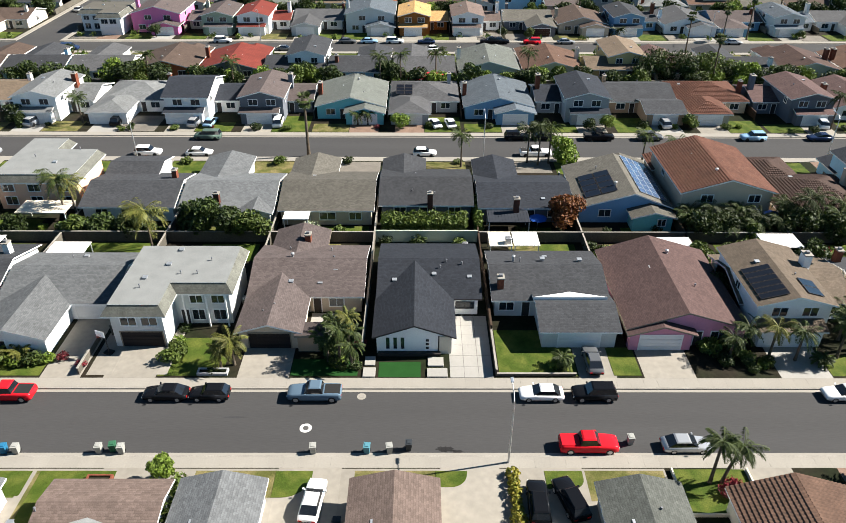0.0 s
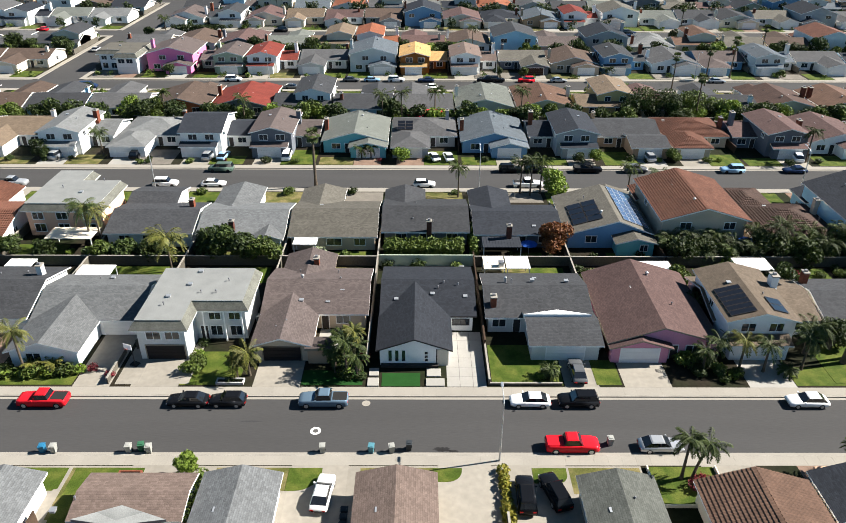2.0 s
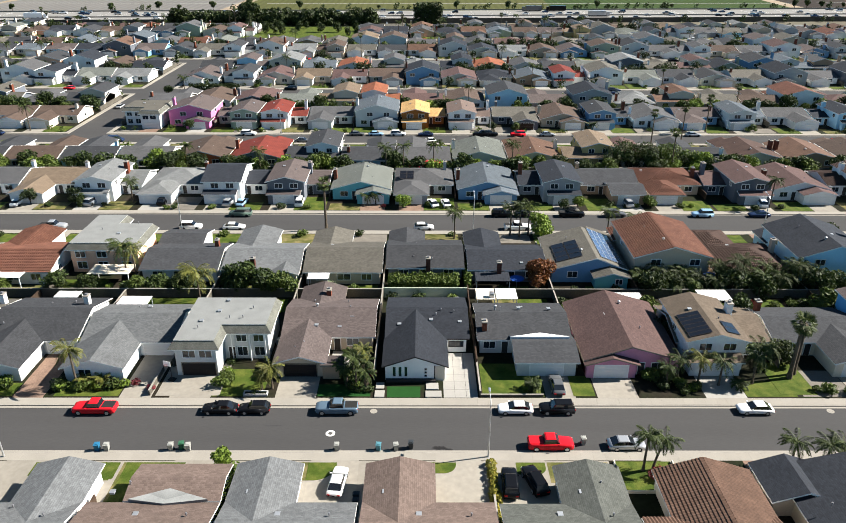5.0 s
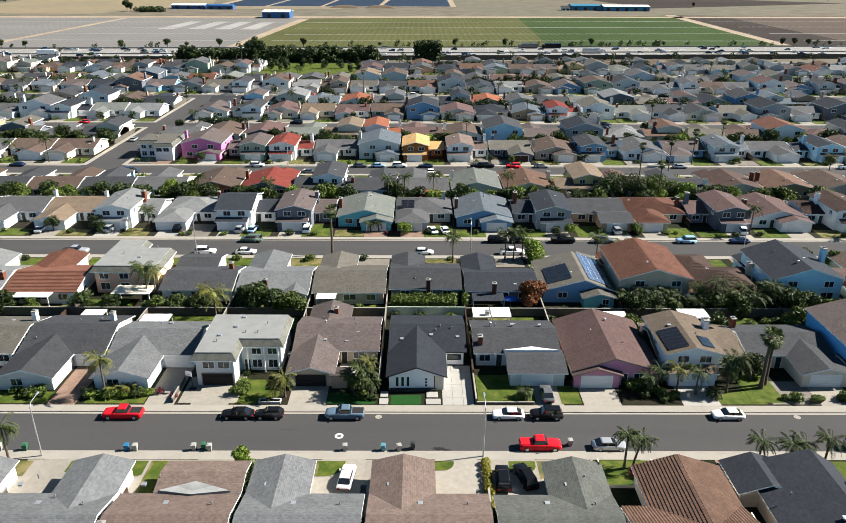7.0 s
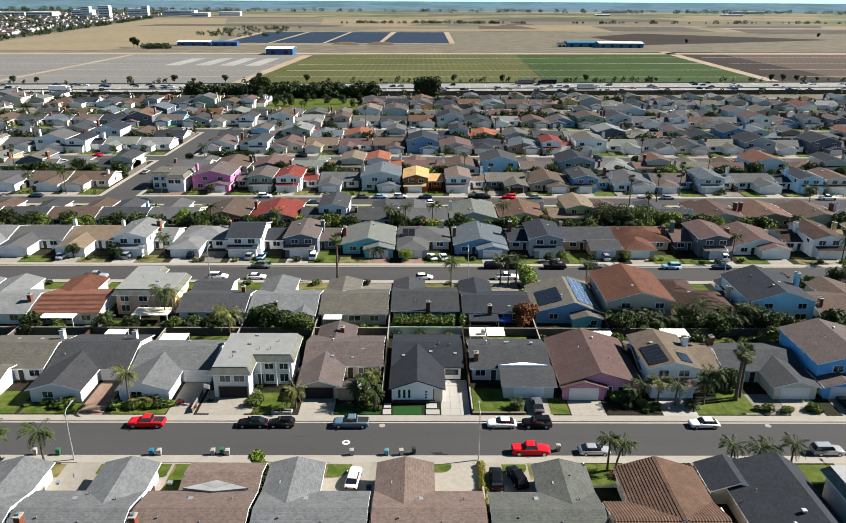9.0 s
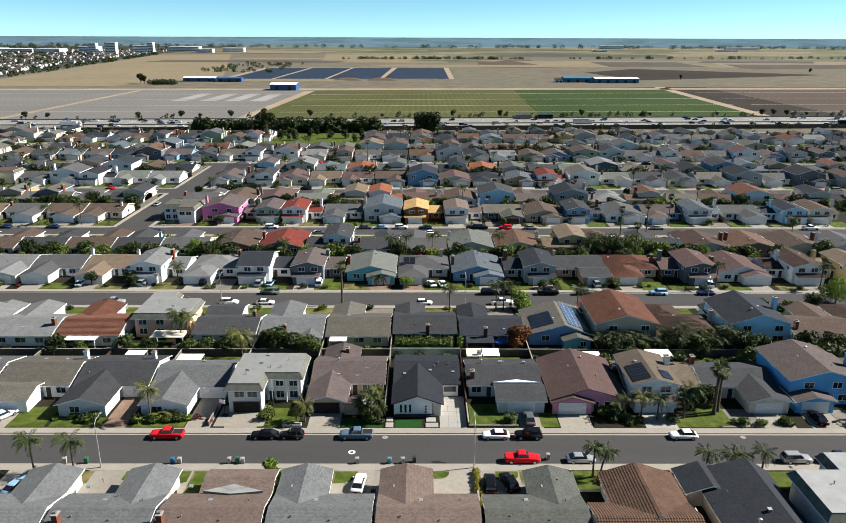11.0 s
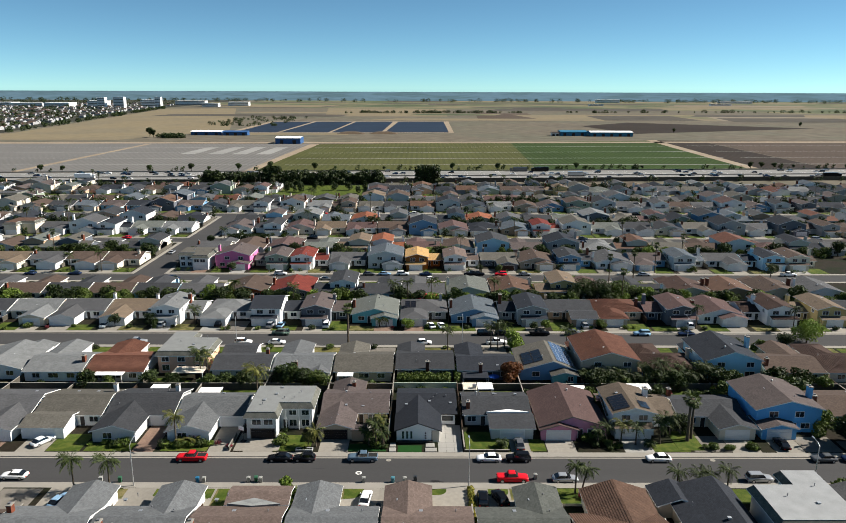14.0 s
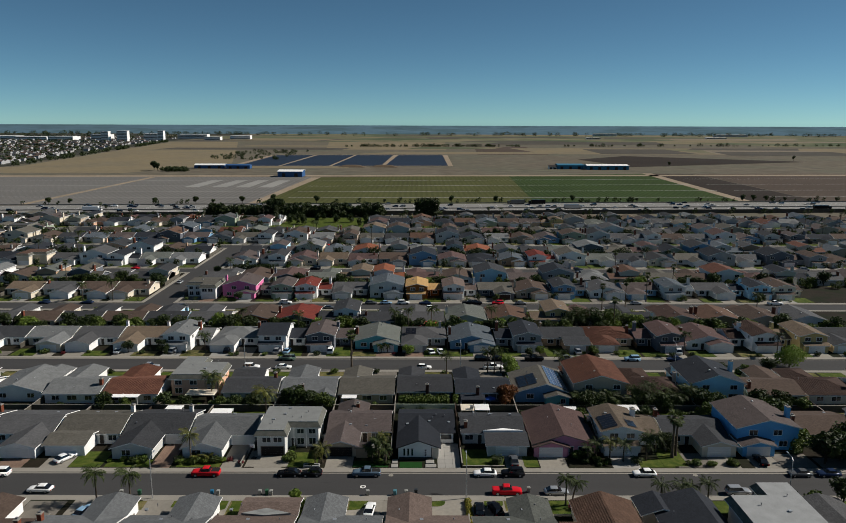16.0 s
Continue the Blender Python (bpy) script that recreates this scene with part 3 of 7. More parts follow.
def auto_house(spec, x, y, turn, detail, rnd):
    """A house of one of the estate's plans on the lot whose front left corner (seen from the street) is x, y."""
    plan, roof, wall = spec["plan"], spec["roof"], spec["wall"]
    LEVEL[0] = detail
    rm, wm = roof_mat(roof), wall_mat(wall)
    tm = spec.get("trim", white_paint)
    tiles = roof in TILE and detail > 1
    two = plan in ("two", "twoflat", "big")
    hs = thing("house", house_label(wall, roof, 2 if two else 1), "house", pose(x, y, 0.15, 0, 0, turn), group="houses of the estate")
    side = spec.get("side", "L")
    gw = spec.get("gw", 7.6)
    dm = spec.get("door", door_white)
    mir = (lambda a, b: (a, b)) if side == "L" else (lambda a, b: (W - b, W - a))
    one = (lambda u: u) if side == "L" else (lambda u: W - u)
    p = spec.get("pitch", 0.27)
    lit, shade = ("r", "l") if side == "L" else ("l", "r")
    v0 = spec.get("v0", 4.2)
    if plan in ("L", "hip"):
        ve, vr = spec.get("ve", 11.2), spec.get("vr", 23.6)
        wing(hs, "gx" if plan == "L" else "hip", MG, W - MG, ve, vr, 2.55, p, wm, rm, tm, tiles=tiles)
        a, b = mir(MG, MG + gw)
        gk = spec.get("gk", "gy" if plan == "L" else "hip")
        wing(hs, gk, a, b, v0, (ve + vr) / 2 if gk == "gy" else spec.get("ge", ve + 1.5) if gk == "gx" else ve + 3.0, 2.5, p if gk != "gx" else p * 0.9, wm, rm, tm, tiles=tiles)
        if spec.get("court"):
            window(hs, one(MG + gw * 0.35), v0, 0.9, 1.8, 1.2)
            garage_door(hs, one(MG + gw + 3.0), ve, 4.8, "f", dm)
        else:
            garage_door(hs, one(MG + gw / 2), v0, 4.8, "f", dm)
        top = 2.55 + (vr - ve) / 2 * p
        if detail and not spec.get("court"):
            front_door(hs, one(MG + gw + 1.2), ve)
            window(hs, one(MG + gw + 3.6), ve, 0.9, 1.8, 1.2)
        if detail:
            for u in (3.2, 7.4, 11.6):
                window(hs, u, vr, 0.9, 1.8 if u != 7.4 else 2.4, 1.2, "b")
            window(hs, W - MG, (ve + vr) / 2, 1.0, 1.2, 1.0, "r")
            window(hs, MG, (ve + vr) / 2 + 2, 1.0, 1.2, 1.0, "l")
        if detail > 0:
            vents(hs, [(rnd.choice("ph"), rnd.uniform(2, 13), (ve + vr) / 2 + s * rnd.uniform(1, 4), top - 0.9) for s in (-1, 1, 1)])
        if spec.get("chim", rnd.random() < 0.7):
            chimney(hs, one(rnd.choice((W - 1.2, W - 2.2))), (ve + vr) / 2 + rnd.choice((2.5, -2.0, 3.5)), 0.5, top + 1.0, rnd.choice((brick_m, brick_m, wm)))
    elif plan in ("deep", "big"):
        h = 2.7 if plan == "deep" else 5.2
        v1 = 22.5
        a, b = mir(MG + spec.get("inset", 0), W - MG)
        wing(hs, "gy", a, b, v0 + spec.get("set", 3.2), v1, h, p, wm, rm, tm, tiles=tiles, split=spec.get("split", 0.5))
        c, d = mir(MG, MG + gw)
        wing(hs, spec.get("gk", "gy"), c, d, v0, v0 + 5.5, 2.45, p * 0.95, wm, rm, tm, tiles=tiles)
        garage_door(hs, one(MG + gw / 2), v0, 4.8, "f", dm)
        top = h + (W - 2 * MG) / 2 * p
        if detail:
            front_door(hs, one(MG + gw + 1.0), v0 + spec.get("set", 3.2))
            window(hs, one(MG + gw + 3.4), v0 + spec.get("set", 3.2), 0.9, 1.8, 1.2)
            if plan == "big":
                window(hs, one(MG + 3.6), v0 + 3.2, 3.5, 1.8, 1.2)
                window(hs, one(MG + 9.0), v0 + 3.2, 3.5, 1.8, 1.2)
            for u in (3.4, 10.6):
                window(hs, u, v1, h - 1.65, 1.8, 1.2, "b")
                if plan == "big":
                    window(hs, u, v1, 0.9, 2.4, 1.4, "b")
            window(hs, W - MG, 13, h - 1.6, 1.2, 1.0, "r")
            vents(hs, [("p", W / 2 + 2.5, 12, top - 0.75), ("h", W / 2 - 1.8, 16, top - 0.55), ("t", W / 2 + 1.0, 19, top - 0.35)])
        if spec.get("chim", rnd.random() < 0.8):
            chimney(hs, one(W - MG - 0.1), 14, 0, top + 0.9, rnd.choice((brick_m, wm, wm)), 0.8, 1.3)
    elif plan == "two":
        h2 = 5.0
        a, b = mir(MG, MG + 8.6)
        wing(hs, "gy" if spec.get("uk", "gy") == "gy" else "gx", a, b, v0 + 1.6, 19.5, h2, p, wm, rm, tm, tiles=tiles)
        wing(hs, "gx", MG, W - MG, 11.0, 21.5, 2.6, p, wm, rm, tm, tiles=tiles)
        c, d = mir(MG + 0.2, MG + 7.6)
        wing(hs, "gx", c, d, v0, v0 + 3.0, 2.4, 0.3, wm, rm, tm, tiles=tiles, over=0.4)
        garage_door(hs, one(MG + 3.9), v0, 4.8, "f", dm)
        top = h2 + 4.3 * p
        if detail:
            window(hs, one(MG + 2.6), v0 + 1.6, 3.4, 1.8, 1.2)
            window(hs, one(MG + 6.2), v0 + 1.6, 3.4, 1.8, 1.2)
            front_door(hs, one(MG + 9.4), 11.0)
            window(hs, one(MG + 11.8), 11.0, 0.9, 1.8, 1.2)
            window(hs, one(MG + 2.4), 19.5, 3.4, 1.4, 1.1, "b")
            window(hs, one(MG + 6.2), 19.5, 3.4, 1.4, 1.1, "b")
            for u in (4, 10.5):
                window(hs, u, 21.5, 0.9, 2.4, 1.3, "b")
            window(hs, one(MG + 8.6), 8.5, 3.4, 1.2, 1.0, lit)
            window(hs, one(MG), 13, 3.4, 1.2, 1.0, shade)
            vents(hs, [("p", one(MG + 6), 12, top - 0.4), ("h", one(MG + 2.6), 15, top - 0.3)])
        if spec.get("chim", rnd.random() < 0.7):
            chimney(hs, one(rnd.choice((MG + 8.9, W - 1.2))), 15.5, 0.0, top + 0.6, rnd.choice((brick_m, wm, wm)), 0.9, 1.3)
    elif plan == "twoflat":
        q = [(1.3, v0), (7.3, v0), (7.3, v0 + 4.5), (W - 1.2, v0 + 4.5), (W - 1.2, 18.5), (1.3, 18.5)]
        if side == "R":
            q = [(W - u, v) for u, v in q][::-1]
        mansard(hs, q, 4.9, wm, rm, tm)
        garage_door(hs, one(MG + 3.8), v0, 4.8, "f", dm)
        if detail:
            window(hs, one(MG + 2.6), v0, 3.1, 1.8, 1.2)
            window(hs, one(MG + 5.0), v0, 3.1, 1.8, 1.2)
            for u in (9.2, 11.8):
                window(hs, one(MG + u), v0 + 4.5, 0.6, 1.5, 1.5)
                window(hs, one(MG + u), v0 + 4.5, 3.1, 1.5, 1.1)
            for u in (3.5, 8, 12):
                window(hs, u, 18.5, 3.1, 1.8, 1.2, "b")
                window(hs, u, 18.5, 0.8, 1.8, 1.4, "b")
            front_door(hs, one(MG + 7.6), v0 + 4.5)
            vents(hs, [("h", 6, 14, 6.0), ("p", 10, 12, 6.0), ("p", 4, 9, 6.0)])
    if not detail and y < 300:
        vw, fc = (v0, "f") if turn == 0 else ({"L": 23.6, "hip": 23.6, "deep": 22.5, "big": 22.5, "two": 21.5, "twoflat": 18.5}[plan], "b")
        for u in (3.4, 11.2):
            z = 3.4 if plan in ("big", "twoflat") else 0.9
            far_window(hs, u, (vw if fc == "b" else (v0 + 3.2 if plan in ("deep", "big") else v0 + 1.6 if plan == "two" and one(u) < 9 else 11.2)), z if not (plan == "two" and one(u) < 9 and fc == "f") else 3.4, fc)
    return hs


def far_window(house, u, v, z, face, w=1.9, h=1.2):
    def mk():
        b = bmesh.new()
        box(b, -w / 2 - 0.1, w / 2 + 0.1, -0.06, 0.02, -0.1, h + 0.1, 0)
        box(b, -w / 2, -0.04, -0.08, 0.0, 0.0, h, 1)
        box(b, 0.04, w / 2, -0.08, 0.0, 0.0, h, 1)
        return to_mesh("window", b, [white_paint, glass_m])
    part("window", shared(("farwin", w, h), mk), None, house, m=pose(u, v, z, 0, 0, FACE[face]))

ROOF["plywood"], WALL["plywood"] = (0.288, 0.18, 0.076), (0.24, 0.096, 0.024)
ROOF["white"], ROOF["pale grey"] = (0.192, 0.196, 0.196), (0.148, 0.152, 0.148)


def S(plan, roof, wall, side="L", **more):
    return dict(plan=plan, roof=roof, wall=wall, side=side, **more)


# One table a row: lot number (to the right of the pale wall is 0) and what stands on it.
NEAR = {-7: S("L", "grey", "cream", "L"), -6: S("L", "brown", "white", "R"), -5: S("L", "mid grey", "white", "L", gw=7.2, v0=3.9, ve=10.2, vr=19.2, court=True, drive=drive_m, yard=dry_grass),
        -4: S("L", "mid grey", "white", "L", gw=7.0, v0=3.9, ve=10.2, vr=19.2, court=True, drive=drive_m, yard=grass_m), -3: S("L", "rose-brown", "white", "L", drive=drive_m, yard=dry_grass, gk="gx", gw=9.8, v0=4.0, ge=9.0, ve=10.2, vr=19.2),
        -2: S("L", "mid grey", "white", "R", gw=6.9, v0=3.9, ve=10.2, vr=19.2, chim=False, court=True, drive=drive_m, yard=dry_grass), -1: S("L", "rose-brown", "beige", "R", gw=7.2, v0=3.9, ve=10.2, vr=19.2, chim=False, court=True, drive=drive_m, yard=dry_grass),
        0: S("L", "moss-grey", "pale grey", "L", gw=6.8, v0=4.3, ve=10.4, vr=19.6, chim=False, court=True, drive=drive_m, yard=dry_grass), 1: S("L", "brown tile", "cream", "L", gw=10.4, v0=4.9, ve=12.4, vr=21.5, pitch=0.33, drive=drive_m, yard=grass_m),
        2: S("deep", "charcoal", "beige", "R", gw=7.0, inset=2.4, v0=3.6, set=0.8, pitch=0.36, chim=False, split=0.27), 3: S("twoflat", "white", "pale grey", "L", v0=4.0), 4: S("L", "grey", "cream", "R"), 5: S("L", "dark grey", "beige", "L")}
ROW1 = {-8: S("L", "grey", "white", "L"), -7: S("L", "grey", "white", "R"), -6: S("L", "olive-grey", "white", "L", gk="gx", gw=8.6, v0=5.4), -5: S("L", "dark grey", "pale grey", "L", gw=8.6, v0=3.9, vr=24, pitch=0.29, court=True, drive=drive_brick, yard=grass_m),
        -4: S("L", "mid grey", "white", "L", gw=8.4, v0=3.9, ve=10.8, vr=21.8, pitch=0.3, court=True, drive=drive_m, yard=grass_m), -3: S("twoflat", "pale grey", "pale grey", "L", v0=5.5, door=door_dark, drive=drive_m, yard=grass_m),
        -2: S("L", "mauve-brown", "beige", "L", drive=drive_m, yard=turf_m, yd=3.2, gw=7.0, v0=5.2, ve=12.4, vr=23.8, door=door_dark, chim=False, pitch=0.3),
        -1: None, 0: S("L", "dark grey", "pale grey", "R", drive=drive_m, yard=grass_m, yd=8.6, dw=2.1, dx=1.3, gk="gx", gw=8.6, v0=5.4, ve=11.6, vr=22.4, chim=False), 1: S("deep", "red-brown", "pink", "L", gw=7.2, v0=4.9, set=0.9, split=0.47, chim=False, pitch=0.32, drive=drive_m, yard=yard_m, trim=trim_tan),
        2: S("two", "taupe", "white", "L", v0=5.5, chim=True, uk="gy", drive=drive_white, yard=grass_m, yd=4), 3: S("L", "dark grey", "cream", "R", gw=7.4, v0=5.2, ve=11, vr=21), 4: S("big", "mauve-brown", "bright blue", "L", v0=5.4, gw=7.0),
        5: S("L", "brown", "beige", "R"), 6: S("two", "grey", "white", "L")}
ROW2 = {-9: S("L", "grey", "white", "R"), -8: S("deep", "light grey", "white", "L"), -7: S("L", "light grey", "white", "R"), -6: S("L", "terracotta", "white", "R", chim=False), -5: S("twoflat", "pale grey", "peach", "R"),
        -4: S("L", "dark grey", "white", "R", gk="gx", gw=8.0, vr=22.4), -3: S("L", "mid grey", "white", "R", gw=7.2, vr=22.8), -2: S("L", "olive-grey", "beige", "R", gw=7.0, v0=4.9, vr=23.4, ve=10.5, chim=False),
        -1: S("L", "dark grey", "slate", "R", gw=6.4, v0=5.0, ve=9.5, vr=21.6, chim=False), 0: S("L", "charcoal", "slate", "R", gw=6.4, v0=5.4, ve=11.8, vr=22.4, chim=False), 1: S("deep", "olive-grey", "blue", "L", v0=5.2, chim=False, pitch=0.33, split=0.42),
        2: S("big", "terracotta", "beige", "R", v0=3.0, pitch=0.3, chim=False), 3: S("hip", "dark tile", "beige", "R", pitch=0.33), 4: S("big", "charcoal", "light blue", "R", pitch=0.33), 5: S("L", "brown", "beige", "L"), 6: S("hip", "dark tile", "cream", "R"), 7: S("L", "brown", "white", "L")}
ROW3 = {-11: S("L", "grey", "white", "R"), -10: S("L", "dark grey", "white", "L"), -9: S("L", "light grey", "cream", "R"), -8: S("L", "grey", "white", "L"), -7: S("L", "tan", "white", "L", chim=True), -6: S("two", "light grey", "white", "L"), -5: S("hip", "light grey", "white", "L"), -4: S("two", "charcoal", "white", "L", uk="gx"),
        -3: S("two", "mauve-brown", "slate", "L"), -2: S("deep", "green-grey", "teal", "R", gw=7.5), -1: S("hip", "grey", "grey", "L"), 0: S("deep", "blue-grey", "blue", "R", gw=7.5),
        1: S("two", "charcoal", "grey", "R"), 2: S("L", "dark grey", "tan", "R", gk="gx"), 3: S("hip", "terracotta", "beige", "L", pitch=0.32), 4: S("two", "red-brown", "slate", "R"), 5: S("deep", "red-brown", "white", "R"),
        6: S("two", "dark tile", "white", "R"), 7: S("two", "tan", "yellow", "R"), 8: S("L", "dark grey", "cream", "L"), 9: S("L", "brown", "white", "R")}
ROW4 = {-11: S("L", "grey", "white", "L"), -10: S("L", "brown", "cream", "L"), -9: S("L", "dark grey", "white", "L"), -8: S("L", "brown", "cream", "L"), -7: S("L", "dark grey", "light blue", "R"), -6: S("L", "grey", "white", "R"), -5: S("deep", "brown", "orange", "L"), -4: S("deep", "red tile", "slate", "L"),
        -3: S("two", "dark grey", "white", "L"), -2: S("L", "dark grey", "light blue", "L"), -1: S("L", "grey", "green", "R"), 0: S("deep", "green-grey", "pale grey", "L"), 1: S("deep", "brown tile", "cream", "R"),
        2: S("two", "tan", "yellow", "L"), 3: S("L", "red-brown", "cream", "R"), 4: S("L", "dark grey", "white", "R"), 5: S("deep", "dark tile", "cream", "R"), 6: S("deep", "brown tile", "tan", "L"), 7: S("deep", "brown", "cream", "R"), 8: S("deep", "grey", "white", "L")}
ROW5 = {-12: S("L", "tan", "cream", "R"), -11: S("L", "grey", "white", "R"), -10: S("L", "brown", "white", "R"), -9: S("L", "brown", "cream", "L"), -7: S("twoflat", "olive-grey", "white", "R"), -6: S("big", "mauve-brown", "hot pink", "R"), -5: S("two", "mauve-brown", "green", "R"), -4: S("two", "red tile", "white", "L"),
        -3: S("L", "grey", "pale grey", "L"), -2: S("big", "blue-grey", "pale grey", "R"), -1: S("two", "plywood", "plywood", "L", chim=False), 0: S("two", "rose-brown", "white", "L"), 1: S("L", "olive-grey", "slate", "R", door=door_brown),
        2: S("deep", "brown", "beige", "R"), 3: S("two", "dark grey", "blue", "L"), 4: S("deep", "grey", "white", "R"), 5: S("L", "mauve-brown", "blue", "L", gk="hip"), 6: S("two", "blue-grey", "pale grey", "L"), 7: S("L", "grey", "white", "R"), 8: S("two", "charcoal", "light blue", "R"), 9: S("two", "brown", "cream", "L")}
SET6 = {-3: S("two", "tan", "cream", "L"), -2: S("two", "orange tile", "white", "R"), 2: S("L", "mauve-brown", "pale pink", "R"), 7: S("L", "brown", "yellow", "L"), -5: S("deep", "red-brown", "slate", "L"), -6: S("deep", "brown", "white", "R")}
SET7 = {3: S("two", "red tile", "white", "L"), 0: S("deep", "red-brown", "cream", "R"), -3: S("L", "red-brown", "white", "L")}
SET8 = {1: S("deep", "orange tile", "cream", "L"), -3: S("deep", "orange tile", "white", "R")}


def random_spec(r):
    plan = r.choices(("L", "deep", "two", "hip", "big", "twoflat"), (34, 22, 20, 12, 9, 3))[0]
    roof = r.choices(("charcoal", "dark grey", "grey", "light grey", "blue-grey", "brown", "red-brown", "tan", "olive-grey", "green-grey", "mauve-brown", "terracotta", "brown tile"), (15, 25, 17, 5, 6, 12, 7, 3, 6, 4, 10, 3, 3))[0]
    wall = r.choices(("white", "cream", "beige", "grey", "pale grey", "light blue", "blue", "tan", "peach", "slate", "green", "yellow"), (26, 16, 12, 9, 10, 4, 3, 5, 3, 6, 3, 2))[0]
    return S(plan, roof, wall, r.choice("LR"), gw=r.uniform(6.8, 8.2), v0=r.uniform(3.8, 5.5), pitch=r.uniform(0.26, 0.34))


def world_uv(k, yf, d, u, v):
    return (edge_x(k) + u, yf + v) if d > 0 else (edge_x(k + 1) - u, yf - v)


def rect(k, yf, d, u0, u1, v0, v1):
    a, b = world_uv(k, yf, d, u0, v0), world_uv(k, yf, d, u1, v1)
    return min(a[0], b[0]), max(a[0], b[0]), min(a[1], b[1]), max(a[1], b[1])


FAR_BM = {}


def patch(detail, box4, m, name, label, z=0.16):
    if detail:
        return strip(*box4, m, name, label, z)
    b = FAR_BM.setdefault((name, m.name), (bmesh.new(), m, label))[0]
    box(b, *box4, 0.1, z)


def lot(k, yf, d, spec, detail, rnd, depth, lawn=None):
    if spec:
        auto_house(spec, edge_x(k) if d > 0 else edge_x(k + 1), yf, 0 if d > 0 else 180, detail, rnd)
        side, gw, v0 = spec["side"], spec.get("gw", 7.6), spec.get("v0", 4.2)
        g = MG + (3.8 if spec["plan"] in ("two", "twoflat") else gw / 2)
        g = g if side == "L" else W - g
        dm = rnd.choices((drive_m, drive_white, drive_brick), (8, 2, 1))[0]
        dm = spec.get("drive", dm)
        gm = rnd.choices((grass_m, dry_grass, patio_m), (6, 2, 2))[0]
        gm = spec.get("yard", gm)
        yd = spec.get("yd", rnd.uniform(4.5, 9.0))
        lname, llab = ("lawn", "clipped green front lawn") if gm not in (patio_m, yard_m) else ("patio", "concrete front patio") if gm == patio_m else ("planting_bed", "dark soil planting bed with shrubs")
        if spec.get("court"):
            a, b = (MG + gw + 0.6, W - 0.9) if side == "L" else (0.9, W - MG - gw - 0.6)
            patch(detail, rect(k, yf, d, a, b, 0.0, spec.get("ve", 11.2)), dm, "driveway", "pale concrete driveway beside a house wing")
            a, b = (0.4, MG + gw + 0.4) if side == "L" else (W - MG - gw - 0.4, W - 0.4)
            patch(detail, rect(k, yf, d, a, b, 0.35, v0 - 0.4), gm, lname, llab)
        else:
            hw_, dx = spec.get("dw", 2.9), spec.get("dx", 0.0)
            patch(detail, rect(k, yf, d, max(0.2, g + dx - hw_), min(W - 0.2, g + dx + hw_), 0.0, v0 + 0.1), dm, "driveway", "pale concrete driveway in front of the garage")
            ua, ub = (g + 3.0, W - 0.4) if side == "L" else (0.4, g + dx - hw_ - 0.1)
            if ub - ua > 1.5:
                patch(detail, rect(k, yf, d, ua, ub, 0.35, yd), gm, lname, llab)
    if depth - 24 > 1.5:
        b0 = rnd.uniform(0.5, 6)
        bmn = rnd.choices((patio_m, grass_m, dry_grass), (5, 4, 2))[0]
        patch(detail, rect(k, yf, d, b0, b0 + rnd.uniform(5, 8.5), 24.2, depth - 0.7), bmn, "patio" if bmn == patio_m else "lawn", "back garden patio of weathered concrete" if bmn == patio_m else "small back garden lawn", z=0.165)


rr = random.Random(11)
ALL_LOTS = []
for table, yf, d, det, dep in ((NEAR, -13.1, -1, 2, 28), (ROW1, -0.3, 1, 2, 29.6), (ROW2, 57.8, -1, 2, 28.5), (ROW3, 71.3, 1, 2, 27.2), (ROW4, 125.6, -1, 1, 27.1), (ROW5, 138.6, 1, 1, 27.2)):
    for k, spec in table.items():
        if spec is None:
            continue
        lot(k, yf, d, spec, det, rr, dep)
        ALL_LOTS.append((k, yf, d, dep))
for i, (f0, mid, f1) in enumerate(ROWS_Y):
    for yf, d, fixed in ((f0, 1, {3: SET7}.get(i, {})), (f1, -1, {2: SET6, 3: SET8}.get(i, {}))):
        if i < 2 or (i == 2 and d > 0):
            continue
        half = 0.62 * (yf + 140)
        for k in range(int((-8 - half) / LOT) - 1, int((-8 + half) / LOT) + 1):
            if i < 4 and SIDE[0] - 1.4 < edge_x(k + 1) and edge_x(k) < SIDE[1] + 1:
                continue
            if i == 5 and -116 < edge_x(k) < -46:
                continue
            spec = fixed.get(k) or random_spec(rr)
            lot(k, yf, d, spec, 0, rr, 27)
            ALL_LOTS.append((k, yf, d, 27))

for (name, _), (b, m, label) in FAR_BM.items():
    tagged(part(name, b, m, fix=False), label + "s far among the houses", name, kind="stuff")
# Garden walls on the lot lines.
wb = bmesh.new()
for k, yf, d, dep in ALL_LOTS:
    a, b = world_uv(k, yf, d, 0.0, 7.5), world_uv(k, yf, d, 0.0, dep - 0.1)
    c, e = world_uv(k, yf, d, 0.1, dep), world_uv(k, yf, d, W - 0.1, dep)
    if yf < 130:
        block_wall(*a, *b, 1.6, rr.choices((blockwall, wood_fence), (3, 1))[0])
        if d > 0:
            block_wall(*c, *e, 1.7)
    else:
        box(wb, a[0] - 0.08, a[0] + 0.08, min(a[1], b[1]), max(a[1], b[1]), 0.1, 1.75)
        if d > 0:
            box(wb, c[0], e[0], c[1] - 0.08, c[1] + 0.08, 0.1, 1.85)
tagged(part("garden_walls", wb, blockwall, fix=False), "pale block garden walls far among the houses", "wall", kind="stuff")

